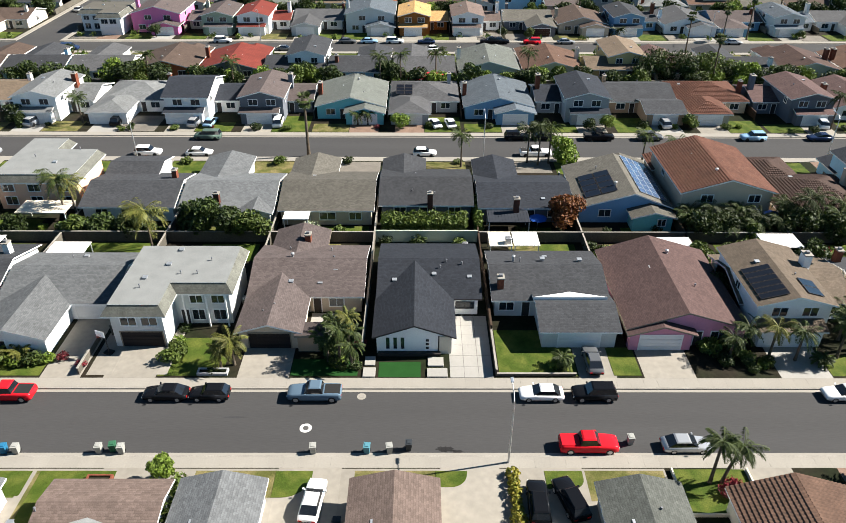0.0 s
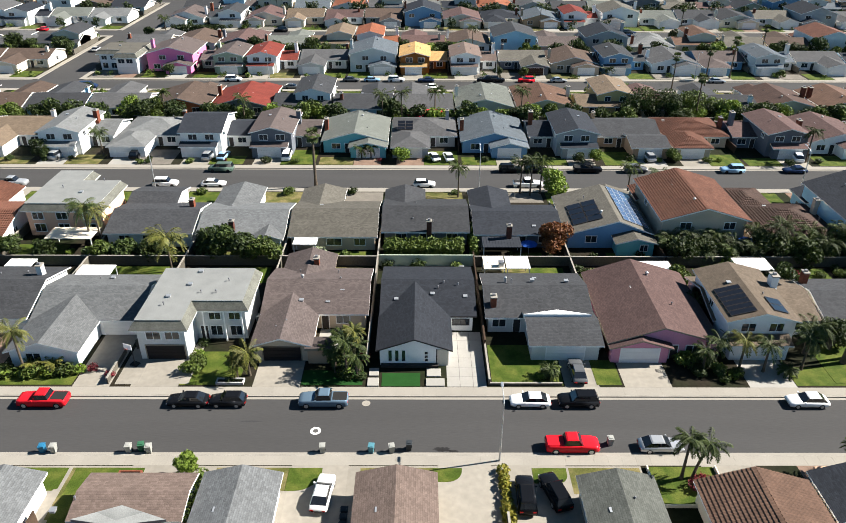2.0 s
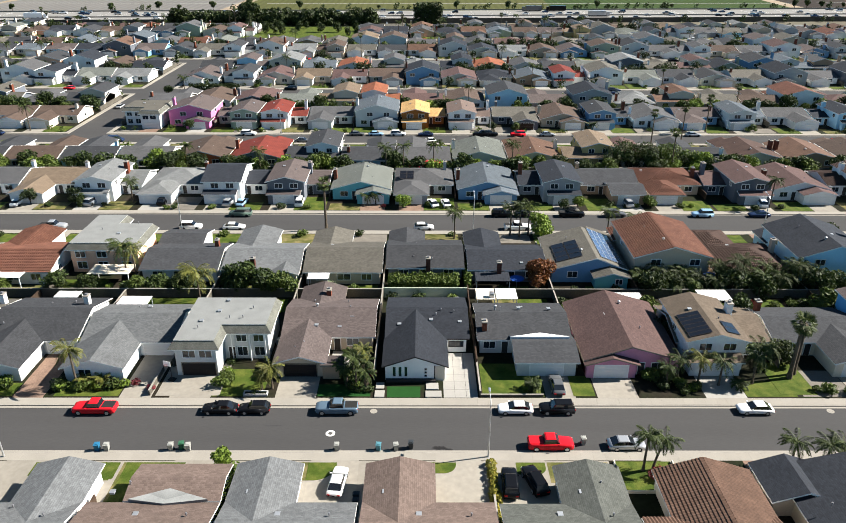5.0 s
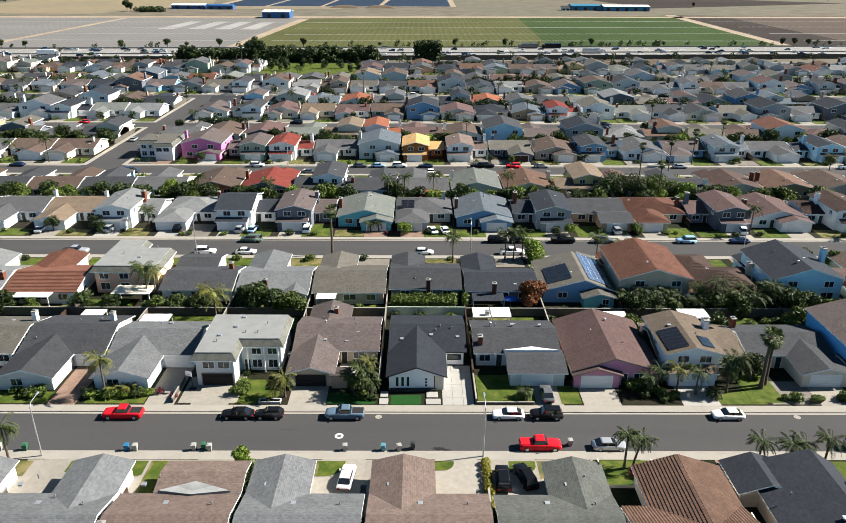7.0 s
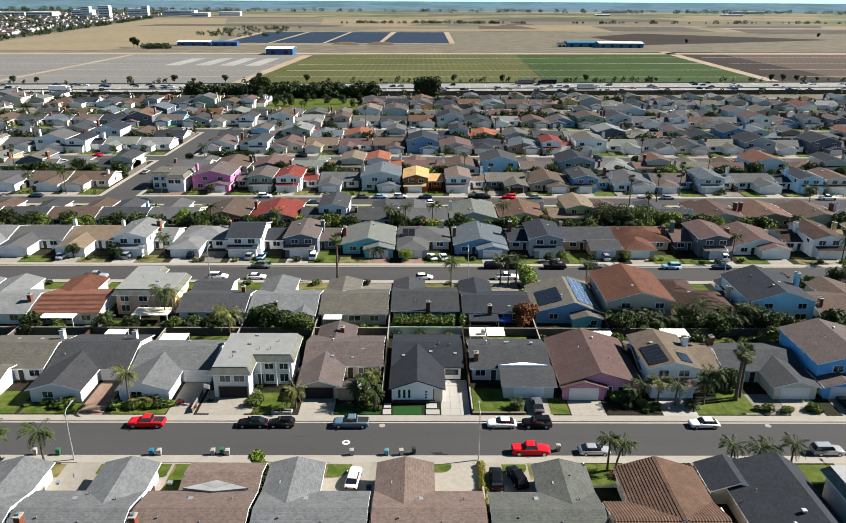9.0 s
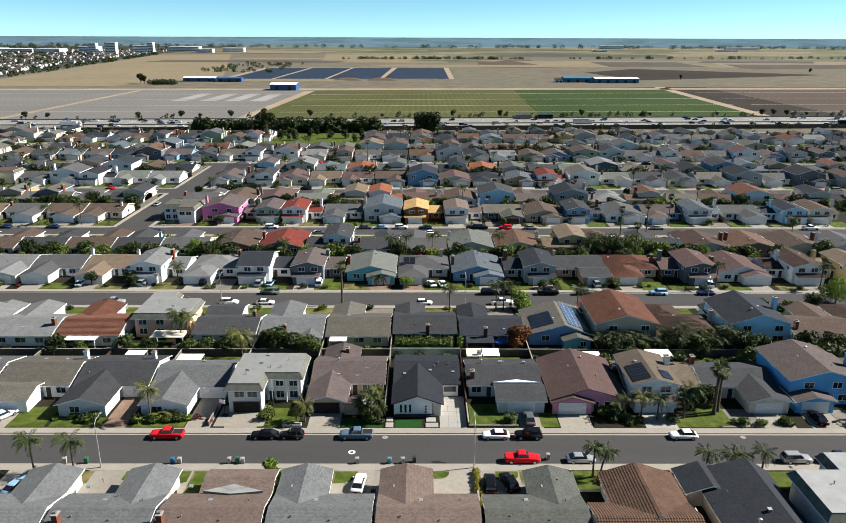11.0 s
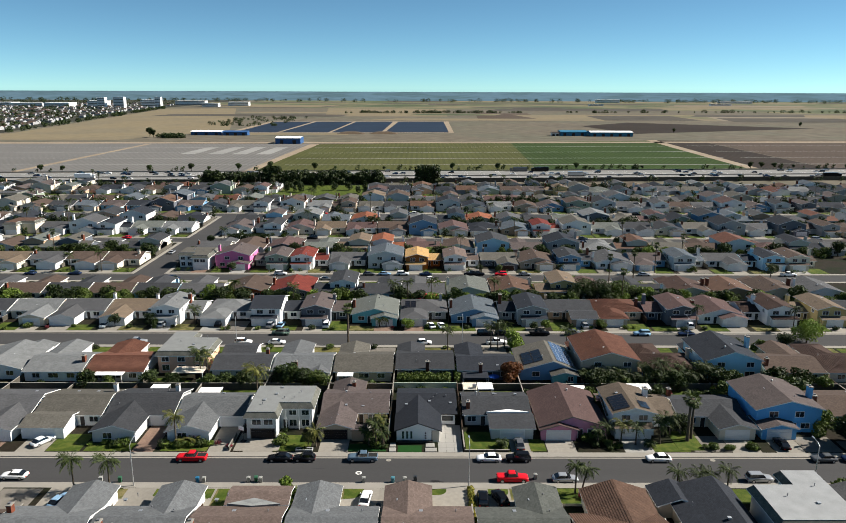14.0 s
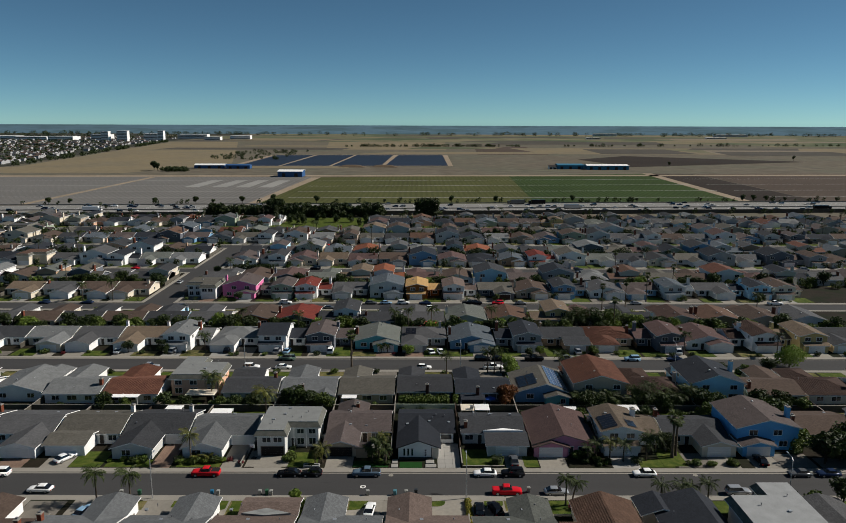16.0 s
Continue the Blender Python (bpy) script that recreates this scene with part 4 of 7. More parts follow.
# ---- trees ----
def leaves_mesh(name, seed, lobes, n, size, m):
    """A crown of n separate leaf sprays spread through round lobes (x, y, z, radius)."""
    g = np.random.default_rng(seed)
    lb = np.array(lobes)
    pick = g.choice(len(lb), n, p=lb[:, 3] ** 2 / (lb[:, 3] ** 2).sum())
    d = g.normal(size=(n, 3))
    d /= np.linalg.norm(d, axis=1, keepdims=True)
    r = lb[pick, 3] * g.uniform(0.55, 1.06, n) ** 0.7
    c = lb[pick, :3] + d * r[:, None] * np.array([1, 1, 0.85])
    nrm = d + g.normal(size=(n, 3)) * 0.55
    nrm /= np.linalg.norm(nrm, axis=1, keepdims=True)
    t = np.cross(nrm, g.normal(size=(n, 3)))
    t /= np.linalg.norm(t, axis=1, keepdims=True)
    b = np.cross(nrm, t)
    s = size * g.uniform(0.6, 1.3, n)[:, None]
    v = np.stack([c - t * s, c + b * s * 0.55 + nrm * s * 0.2, c + t * s, c - b * s * 0.55 + nrm * s * 0.2], 1).reshape(-1, 3)
    me = bpy.data.meshes.new(name)
    me.from_pydata(v.tolist(), [], np.arange(4 * n).reshape(-1, 4).tolist())
    me.materials.append(m)
    return me


def make_tree(name, label, category, seed, height, radius, n, size, m, lobes=9, low=0.35, m_at=None, group=""):
    g = random.Random(seed)
    t = thing(name, label, category, m_at or Matrix(), group)
    b = bmesh.new()
    top = height - radius * 0.9
    tube(b, [(0, 0, -0.1), (0.05, 0.03, top * 0.4), (0.12, -0.05, top)], [0.03 * height, 0.024 * height, 0.014 * height], 8)
    lb = []
    for i in range(lobes):
        a, rr_ = 2 * math.pi * i / lobes + g.uniform(-0.4, 0.4), radius * g.uniform(0.3, 0.68)
        p = (rr_ * math.cos(a), rr_ * math.sin(a), height * low + (height * (1 - low) - radius * 0.5) * g.uniform(0.1, 1))
        lb.append((*p, radius * g.uniform(0.36, 0.56)))
        tube(b, [(0.04, 0, top * g.uniform(0.3, 0.7)), (p[0] * 0.5, p[1] * 0.5, p[2] * 0.75), p], [0.012 * height, 0.009 * height, 0.004 * height], 5)
    lb.append((0, 0, height - radius * 0.6, radius * 0.55))
    part("trunk", b, wood_m, t)
    part("crown", leaves_mesh("crown", seed, lb, n, size, m), None, t)
    return t


def make_bush(name, label, seed, r, h, n, size, m, category="bush", group=""):
    g = random.Random(seed)
    lb = [(r * 0.5 * math.cos(a), r * 0.5 * math.sin(a), h * g.uniform(0.35, 0.65), r * g.uniform(0.45, 0.62)) for a in (2 * math.pi * i / 6 + g.uniform(-0.3, 0.3) for i in range(6))]
    ob = new(name, leaves_mesh("bush", seed, lb, n, size, m))
    return tagged(ob, label, category, group)


def hedge(x0, x1, y0, y1, h, m, label, n, seed, size=0.28, name="hedge"):
    g = random.Random(seed)
    lb, step = [], min(1.0, max(0.45, (y1 - y0) * 0.6))
    nx, ny = max(1, int((x1 - x0) / step)), max(1, int((y1 - y0) / step))
    for i in range(nx):
        for j in range(ny):
            for z in np.arange(step * 0.4, h - step * 0.2, step * 0.8):
                lb.append((x0 + (i + 0.5) * (x1 - x0) / nx, y0 + (j + 0.5) * (y1 - y0) / ny, float(z) * g.uniform(0.9, 1.1), step * g.uniform(0.55, 0.8)))
    ob = new(name, leaves_mesh("hedge", seed, lb, n, size, m))
    ob.location.z = 0.15
    return tagged(ob, label, "hedge")


def frond(length, droop, rise, pairs, leaf, seed, fan=False):
    g = random.Random(seed)
    v, f = [], []
    pts = []
    for i in range(9):
        t = i / 8
        pts.append(Vector((length * (t - 0.18 * droop * t * t), 0, rise * length * t - droop * length * t ** 2.2)))
    for i in range(8):
        w = 0.05 * (1 - i / 9)
        k = len(v)
        v += [pts[i] + Vector((0, w, 0)), pts[i] - Vector((0, w, 0)), pts[i + 1] - Vector((0, w * 0.8, 0)), pts[i + 1] + Vector((0, w * 0.8, 0))]
        f.append((k, k + 1, k + 2, k + 3))
    for i in range(pairs):
        t = 0.12 + 0.88 * i / pairs
        q = t * 8
        p = pts[int(q)].lerp(pts[min(8, int(q) + 1)], q - int(q))
        ln = leaf * (0.45 + 1.1 * math.sin(math.pi * min(1, t * 0.9 + 0.08))) * g.uniform(0.85, 1.15)
        for s in (-1, 1):
            tip = p + Vector((0.55 * ln, s * ln * 0.8, -ln * g.uniform(0.35, 0.75)))
            a = (tip - p).cross(Vector((0, 0, 1))).normalized() * 0.042
            mid = p.lerp(tip, 0.5) + Vector((0, 0, 0.06 * ln))
            k = len(v)
            v += [p, mid + a, tip, mid - a]
            f.append((k, k + 1, k + 2, k + 3))
    return v, f


def pydata(name, v, f, m):
    me = bpy.data.meshes.new(name)
    me.from_pydata([tuple(p) for p in v], [], f)
    me.materials.append(m)
    return me


def fan_leaf(length, seed):
    g = random.Random(seed)
    v, f = [Vector((0, -0.03, 0)), Vector((0, 0.03, 0)), Vector((length * 0.5, 0.02, 0.05)), Vector((length * 0.5, -0.02, 0.05))], [(0, 1, 2, 3)]
    c = Vector((length * 0.5, 0, 0.05))
    for i in range(13):
        a = radians(-100 + 200 * i / 12)
        ln = length * 0.55 * g.uniform(0.85, 1.1)
        tip = c + Vector((math.cos(a) * ln, math.sin(a) * ln, -0.22 * ln - 0.1 * abs(math.sin(a))))
        side = Vector((-math.sin(a), math.cos(a), 0)) * 0.07
        mid = c.lerp(tip, 0.5) + Vector((0, 0, 0.04))
        k = len(v)
        v += [c, mid + side, tip, mid - side]
        f.append((k, k + 1, k + 2, k + 3))
    return v, f


def make_palm(label, seed, height, kind="queen", fronds=15, length=3.0, lean=0.0, wind=0.0, m=None, split=True, at=None, group="palms", trunk_r=0.17):
    g = random.Random(seed)
    m = m or palm_green
    t = thing("palm_tree", label, "palm tree", at or Matrix(), group)
    b = bmesh.new()
    path = [(lean * (i / 6) ** 1.5, 0, height * i / 6 - (0.15 if i == 0 else 0)) for i in range(7)]
    tube(b, path, [trunk_r * (1.35 if i == 0 else 1.0 - 0.3 * i / 6) for i in range(7)], 9)
    part("trunk", b, bark_m, t)
    head = Vector(path[-1])
    if kind == "fan":
        kinds = [fan_leaf(length, seed + i) for i in range(3)]
    else:
        kinds = [frond(length * g.uniform(0.85, 1.1), dr, ri, 28, length * 0.155, seed + i) for i, (dr, ri) in enumerate(((0.55, 0.75), (0.75, 0.45), (0.7, 0.05)))]
    me = [shared(("frond", seed, i), lambda i=i: pydata("frond", *kinds[i], m)) for i in range(3)] if split else None
    jv, jf = [], []
    for i in range(fronds):
        lvl = i % 3
        a = i * 137.5 + g.uniform(-12, 12)
        tilt = {"fan": (-50, 0, 45), "queen": (0, 0, 8)}[kind][lvl] + g.uniform(-8, 8)
        mm = Matrix.Translation(head) @ pose(0, 0, 0, 0, 0, a) @ pose(0, 0, 0, 0, tilt, 0)
        if wind:
            x = math.cos(radians(a))
            mm = Matrix.Translation(head) @ pose(0, 0, 0, 0, 0, a + wind * 40 * math.sin(radians(a))) @ pose(0, 0, 0, 0, tilt + wind * 14 * x, 0)
        if split:
            part("frond", me[lvl], None, t, m=mm)
        else:
            k = len(jv)
            jv += [mm @ p for p in kinds[lvl][0]]
            jf += [tuple(k + q for q in fc) for fc in kinds[lvl][1]]
    if not split:
        part("crown", pydata("crown", jv, jf, m), None, t)
    if kind == "fan":
        b = bmesh.new()
        tube(b, [head + Vector((0, 0, -1.3)), head + Vector((0, 0, -0.5)), head], [trunk_r * 1.3, trunk_r * 2.6, trunk_r * 1.4], 8)
        part("dry_skirt", b, bark_m, t)
    return t


# Palms that stand out, each at its place.
def palm(x, y, h, seed, **more):
    label = more.pop("label", "queen palm with long feathery green fronds beside a house")
    return make_palm(label, seed, h, at=pose(x, y, 0.15, 0, 0, more.pop("turn", 0)), **more)


palm(19.2, -14.9, 5.6, 1, length=2.15, fronds=18, wind=0.3, turn=20)
palm(20.4, -14.8, 4.9, 2, length=2.15, fronds=18, wind=0.4, lean=0.9)
palm(-46.6, 27.3, 6.2, 3, length=4.0, fronds=20, wind=0.8, m=palm_yellow, label="tall queen palm with yellowing windblown fronds behind a house")
palm(-62.3, 35.5, 7.4, 4, length=3.4, fronds=18, wind=0.9)
palm(-60.8, 35.9, 6.6, 5, split=False, length=2.8, fronds=14, wind=0.5, m=palm_yellow)
palm(-29.2, 1.9, 3.6, 6, length=2.3, fronds=14, wind=0.3, m=palm_yellow, label="small yellow-green palm at a lawn corner by the driveway")
palm(-30.6, 1.4, 2.6, 7, split=False, length=2.0, fronds=12, m=palm_yellow)
for i, (x, y, h) in enumerate(((-17.2, 2.2, 4.6), (-16.2, 3.6, 5.2), (-17.8, 4.6, 3.6), (-15.8, 1.4, 3.0))):
    palm(x, y, h + 0.4, 20 + i, length=1.75, fronds=15, wind=0.3, m=palm_yellow if i == 1 else palm_green)
for i, (x, y, h) in enumerate(((-18.6, 2.6, 3.0), (-16.6, 5.6, 4.4), (-18.2, 6.4, 3.2), (-15.7, 2.8, 4.2), (-19.6, 4.4, 2.4))):
    palm(x, y, h, 130 + i, length=1.55, fronds=16, wind=0.2, split=False)
palm(32.4, 3.4, 4.4, 30, length=2.3, fronds=14, wind=0.2, m=palm_yellow)
palm(35.2, 2.8, 4.2, 31, length=2.4, fronds=14, wind=0.3)
palm(40.2, 3.2, 4.8, 32, length=2.5, fronds=14, wind=0.3)
palm(42.0, 6.5, 4.2, 33, split=False, length=2.6, fronds=16)
palm(43.6, 7.2, 3.8, 34, split=False, length=2.6, fronds=16)
palm(46.3, 4.6, 9.4, 35, kind="fan", length=1.9, fronds=30, trunk_r=0.34, label="tall fan palm with a thick trunk and shaggy crown")
palm(47.4, 5.6, 8.2, 36, kind="fan", length=1.7, fronds=26, trunk_r=0.28, label="tall fan palm with a thick trunk and shaggy crown")
palm(-28.5, 60.3, 10.5, 37, kind="fan", length=1.8, fronds=30, trunk_r=0.3, label="very tall fan palm with a dark slim trunk at the kerb")
palm(-57.2, 2.2, 6.6, 38, length=2.6, fronds=14, wind=0.9, m=palm_yellow)
palm(-70.0, -13.9, 6.2, 39, length=2.9, fronds=17, wind=0.9)
palm(-63.6, -13.9, 6.0, 40, length=2.9, fronds=17, wind=0.9)
palm(-0.8, 55.4, 6.2, 41, length=2.6, fronds=16, wind=0.4)
for i, (x, y, h) in enumerate(((11.2, 57.2, 6.4), (13.0, 56.2, 7.4), (15.0, 57.0, 7.0), (32.4, 58.6, 5.2), (37.8, 57.0, 4.2), (-18.6, 75.5, 2.6), (-20.6, 75.2, 2.4), (-76.2, 76.0, 5.6))):
    palm(x, y, h, 42 + i, length=2.7 if h > 3 else 2.0, fronds=16, wind=0.5, split=False)
for i, (x, y, h) in enumerate(((37.4, -14.4, 4.2), (40.8, -15.6, 4.6), (43.0, -14.6, 4.0), (46.5, -14.2, 4.4))):
    palm(x, y, h, 60 + i, length=2.4, fronds=15, wind=0.3, split=False)
for i in range(34):
    palm(32.0 + 32 * i / 34, 30.2 + rr.uniform(0, 4.6), rr.uniform(1.8, 3.6) if i < 15 else rr.uniform(2.6, 6.0), 70 + i, length=2.5, fronds=15, split=False, wind=0.3, label="queen palm in a dense palm garden behind a wall")
far_palms = [make_palm("palm tree with a feathery crown among the houses", 100 + i, 7.0 + i, length=2.7, fronds=16, split=False, wind=0.5, at=pose(-50 + 33 * i, 96, 0.15)) for i in range(3)]
far_fans = [make_palm("slim fan palm with a round crown", 110 + i, 9.5 + 1.5 * i, kind="fan", length=1.5, fronds=26, split=False, at=pose(62 + 9 * i, 127.0, 0.1), trunk_r=0.2) for i in range(2)]
for i in range(75):
    k, yf, d, dep = rr.choice([q for q in ALL_LOTS if q[1] > 60])
    x, y = world_uv(k, yf, d, rr.uniform(0.6, 14), rr.choice((1.6, 2.4, 25.2, 26)))
    copy_thing(rr.choice(far_palms + far_palms + far_fans), pose(x, y, 0.15, 0, 0, rr.uniform(0, 360)))

# Trees.
make_tree("tree", "round rust-red leafy tree beside a patio", "tree", 5, 5.8, 3.0, 2600, 0.3, leaf_rust, m_at=pose(13.4, 34.0, 0.15), low=0.2)
for i, (x, y, h, r, m) in enumerate(((-32.6, 30.2, 5.2, 2.7, leaf_mid), (-36.4, 30.6, 5.4, 2.6, leaf_dark), (-39.6, 31.2, 6.6, 2.9, leaf_dark), (-42.2, 33, 5.0, 2.4, leaf_dark), (-51, 31.5, 4.0, 2.4, leaf_dark),
                                      (-55.5, 31.6, 3.6, 2.3, leaf_dark), (-59, 31.2, 3.4, 2.2, leaf_mid), (46.8, 104.8, 8.2, 5.0, leaf_dark), (53, 104, 8.0, 4.8, leaf_dark), (59, 103.4, 7.6, 4.6, leaf_mid), (64, 102.4, 6.0, 3.4, leaf_mid),
                                      (17.6, 57.0, 5.4, 2.6, leaf_bright), (101.6, 62.5, 7.4, 4.4, leaf_bright), (-73.5, 102.5, 5.4, 3.4, leaf_mid), (-79, 102, 6.0, 3.6, leaf_bright), (-34.4, 101, 5.5, 2.8, leaf_dark), (-15.5, 101.5, 5.6, 2.6, leaf_dark),
                                      (-31.9, -14.8, 3.3, 1.2, leaf_bright))):
    make_tree("tree", "dense leafy garden tree with an uneven dark green crown" if m == leaf_dark else "leafy garden tree with a bright green crown", "tree", 200 + i, h, r, int(700 + 330 * r) if y > 0 else 2400, 0.3 if y > 0 else 0.17, m, m_at=pose(x, y, 0.15), low=0.22)
lib = [make_tree("tree", "leafy dark green tree between the houses", "tree", 300 + i, h, r, 900, 0.36, m, m_at=pose(x, y, 0.15), low=0.25) for i, (x, y, h, r, m) in
       enumerate(((-98, 101, 5.6, 2.8, leaf_dark), (24, 100.5, 4.6, 2.2, leaf_mid), (-62, 168, 6.2, 3.0, leaf_dark), (80, 100, 5.2, 2.6, leaf_bright)))]
far_t = []
for i in range(620):
    k, yf, d, dep = rr.choice([q for q in ALL_LOTS if q[1] > 100 or (q[1] > 60 and q[2] > 0)])
    front = rr.random() < (0.1 if yf < 200 else 0.25)
    x, y = world_uv(k, yf, d, rr.uniform(0.6, 14.5), rr.uniform(1.2, 3) if front else rr.uniform(24.6, 26.6))
    s = rr.uniform(0.45, 0.8) if front else rr.uniform(0.6, 1.15)
    if yf > 200:
        far_t += [(x + s * rr.uniform(-1.4, 1.4), y + s * rr.uniform(-1.4, 1.4), 0.2 + s * h, 1.7 * s) for h in (1.6, 2.8, 3.6, 4.4)]
    else:
        c = copy_thing(rr.choice(lib), pose(x, y, 0.15, 0, 0, rr.uniform(0, 360)))
        c.scale = (s, s, s * rr.uniform(0.85, 1.1))
tagged(new("far_trees", leaves_mesh("far_trees", 460, far_t, 60000, 0.5, leaf_dark)), "dark leafy trees far among the houses", "trees", kind="stuff")
for i, (x, y, s) in enumerate(((-88, 30.8, 0.9), (-83, 31, 0.7), (-73, 30.6, 0.8), (-68, 31.2, 0.7), (-20, 30.6, 0.5), (33, 29.8, 0.9), (37, 31.4, 0.8), (41, 29.8, 0.7), (48, 30.6, 0.9), (53, 29.9, 0.9), (57, 31, 0.8), (63, 30.2, 1.0), (67, 31.2, 0.9), (71, 30, 0.8), (77, 30.6, 1.0), (83, 31, 1.0), (88, 29.6, 0.9), (79, 3, 0.8), (84, 4, 0.8), (74, 6, 0.6),
                                   (78, 1.8, 1.3), (82, 3.0, 1.4), (86.5, 2.0, 1.2), (91, 3.5, 1.5), (95, 6, 1.3), (76.5, 9, 1.1), (88, 9, 1.2), (61, -15.5, 0.8), (66, -16, 0.9), (72, -15, 1.0), (46.8, 8.5, 0.8), (61.5, 24, 1.1), (76.5, 22, 1.2), (45.6, 22, 0.9), (30.9, 24, 0.8), (30.6, 16, 0.6), (78, 55, 0.8), (84, 54, 0.9), (92, 56, 0.9), (25.5, 72.8, 0.5), (45.8, 74, 0.7), (29, 99, 0.9), (36, 99.4, 0.8), (68, 99, 0.9), (76, 98.8, 1.0), (86, 99.2, 0.8), (95, 98.6, 1.1), (-13.6, 98.9, 0.9), (-28.5, 99.1, 1.0), (-44, 98.4, 0.8), (-59, 99, 0.9), (-92, 99, 1.1), (-106, 98, 1.2), (-100, 75, 0.7), (-89.5, 76, 0.8), (1.0, 98.6, 0.8), (15, 99, 0.7), (-113, 101, 1.1), (-120, 99, 1.2))):
    c = copy_thing(lib[i % 3], pose(x, y, 0.15, 0, 0, 57 * i))
    c.scale = (s, s, s * 0.95)
bushes = [make_bush("bush", lb, 400 + i, r, h, n, sz, m, group="garden bushes") for i, (lb, r, h, n, sz, m) in enumerate((
    ("rounded dark green garden shrub", 1.0, 1.1, 260, 0.2, leaf_dark), ("loose green garden shrub", 1.1, 1.3, 260, 0.22, leaf_mid), ("bright yellow-green shrub by a path", 0.8, 0.9, 220, 0.18, leaf_bright), ("small round shrub with red leaves", 0.7, 0.8, 200, 0.16, leaf_red)))]
for i, b in enumerate(bushes):
    b.matrix_basis = pose(-53.5 + 1.5 * i, 2.0 + 0.3 * i, 0.12)
far_b = []
for k, yf, d, dep in ALL_LOTS:
    for j in range(rr.choice((2, 3, 4)) if yf > 0 else 0):
        x, y = world_uv(k, yf, d, rr.uniform(0.7, 14.4), rr.choice((rr.uniform(0.8, 1.6), rr.uniform(2.0, 3.6), rr.uniform(25, dep - 1))))
        s = rr.uniform(0.6, 1.2)
        if yf > 120:
            far_b += [(x + rr.uniform(-0.6, 0.6), y + rr.uniform(-0.6, 0.6), 0.15 + s * rr.uniform(0.4, 0.9), 0.7 * s) for _ in range(3)]
            continue
        c = copy_thing(rr.choices(bushes, (5, 5, 2, 1))[0], pose(x, y, 0.12, 0, 0, rr.uniform(0, 360)))
        c.scale = (s, s, s)
tagged(new("shrubs", leaves_mesh("shrubs", 450, far_b, 26000, 0.34, leaf_mid)), "green shrubs in gardens far among the houses", "shrubs", kind="stuff")
rg = random.Random(57)
for row, (f0, mid, f1) in enumerate(ROWS_Y[2:], 2):
    lb, half = [], 0.62 * (mid + 140)
    x = -8 - half
    while x < -8 + half:
        x += rg.choice((1.6, 2.2, 3.0, 4.5, 7.0))
        if 2 <= row < 4 and SIDE[0] - 3 < x < SIDE[1] + 3 or row == 5 and -116 < x < -40:
            continue
        y, h = mid + rg.uniform(-2.6, 2.6), rg.choice((1.2, 1.6, 2.2, 3.2, 4.2))
        lb += [(x + rg.uniform(-0.6, 0.6), y + rg.uniform(-0.5, 0.5), 0.15 + h * f, rg.uniform(0.7, 1.0) * (0.6 + 0.25 * h)) for f in (0.35, 0.75)]
    tagged(new("garden_greenery", leaves_mesh("garden_greenery", 480 + row, lb, 60 * len(lb), 0.34 + 0.03 * row, leaf_dark if row % 2 else leaf_mid)), "dark shrubs and small trees along the back garden walls", "shrubs", kind="stuff")
hedge(-13.8, -1.2, 31.2, 34.6, 2.6, leaf_mid, "tall clipped green hedge behind a dark-roofed house", 5200, 500)
hedge(31.5, 62, 29.9, 32.6, 2.2, leaf_dark, "dense dark jungle planting along the back wall", 5200, 507, 0.36)
hedge(62, 90, 29.9, 32.6, 2.4, leaf_dark, "dark green screen of shrubs along the back wall", 4200, 508, 0.36)
hedge(0.0, 1.4, 31.0, 40.0, 2.6, leaf_mid, "narrow green hedge on the lot line", 1800, 501)
hedge(-62, -47, 30.6, 32.4, 1.8, leaf_dark, "dark green hedge along the back garden wall", 3000, 502)
hedge(-100, -80, 200.4, 203.2, 2.8, leaf_dark, "long dark clipped hedge at the street", 3600, 503)
hedge(0.35, 1.05, -24, -13.6, 1.35, leaf_yellow, "yellow-flowering hedge along a driveway edge", 2400, 504, 0.18)
hedge(-31.0, -29.6, -32, -15, 1.6, leaf_mid, "green hedge between two driveways", 2600, 505, 0.2)
hedge(-88.5, -86.8, 73, 83, 2.6, leaf_dark, "row of dark green cypress shrubs beside a driveway", 2000, 506)

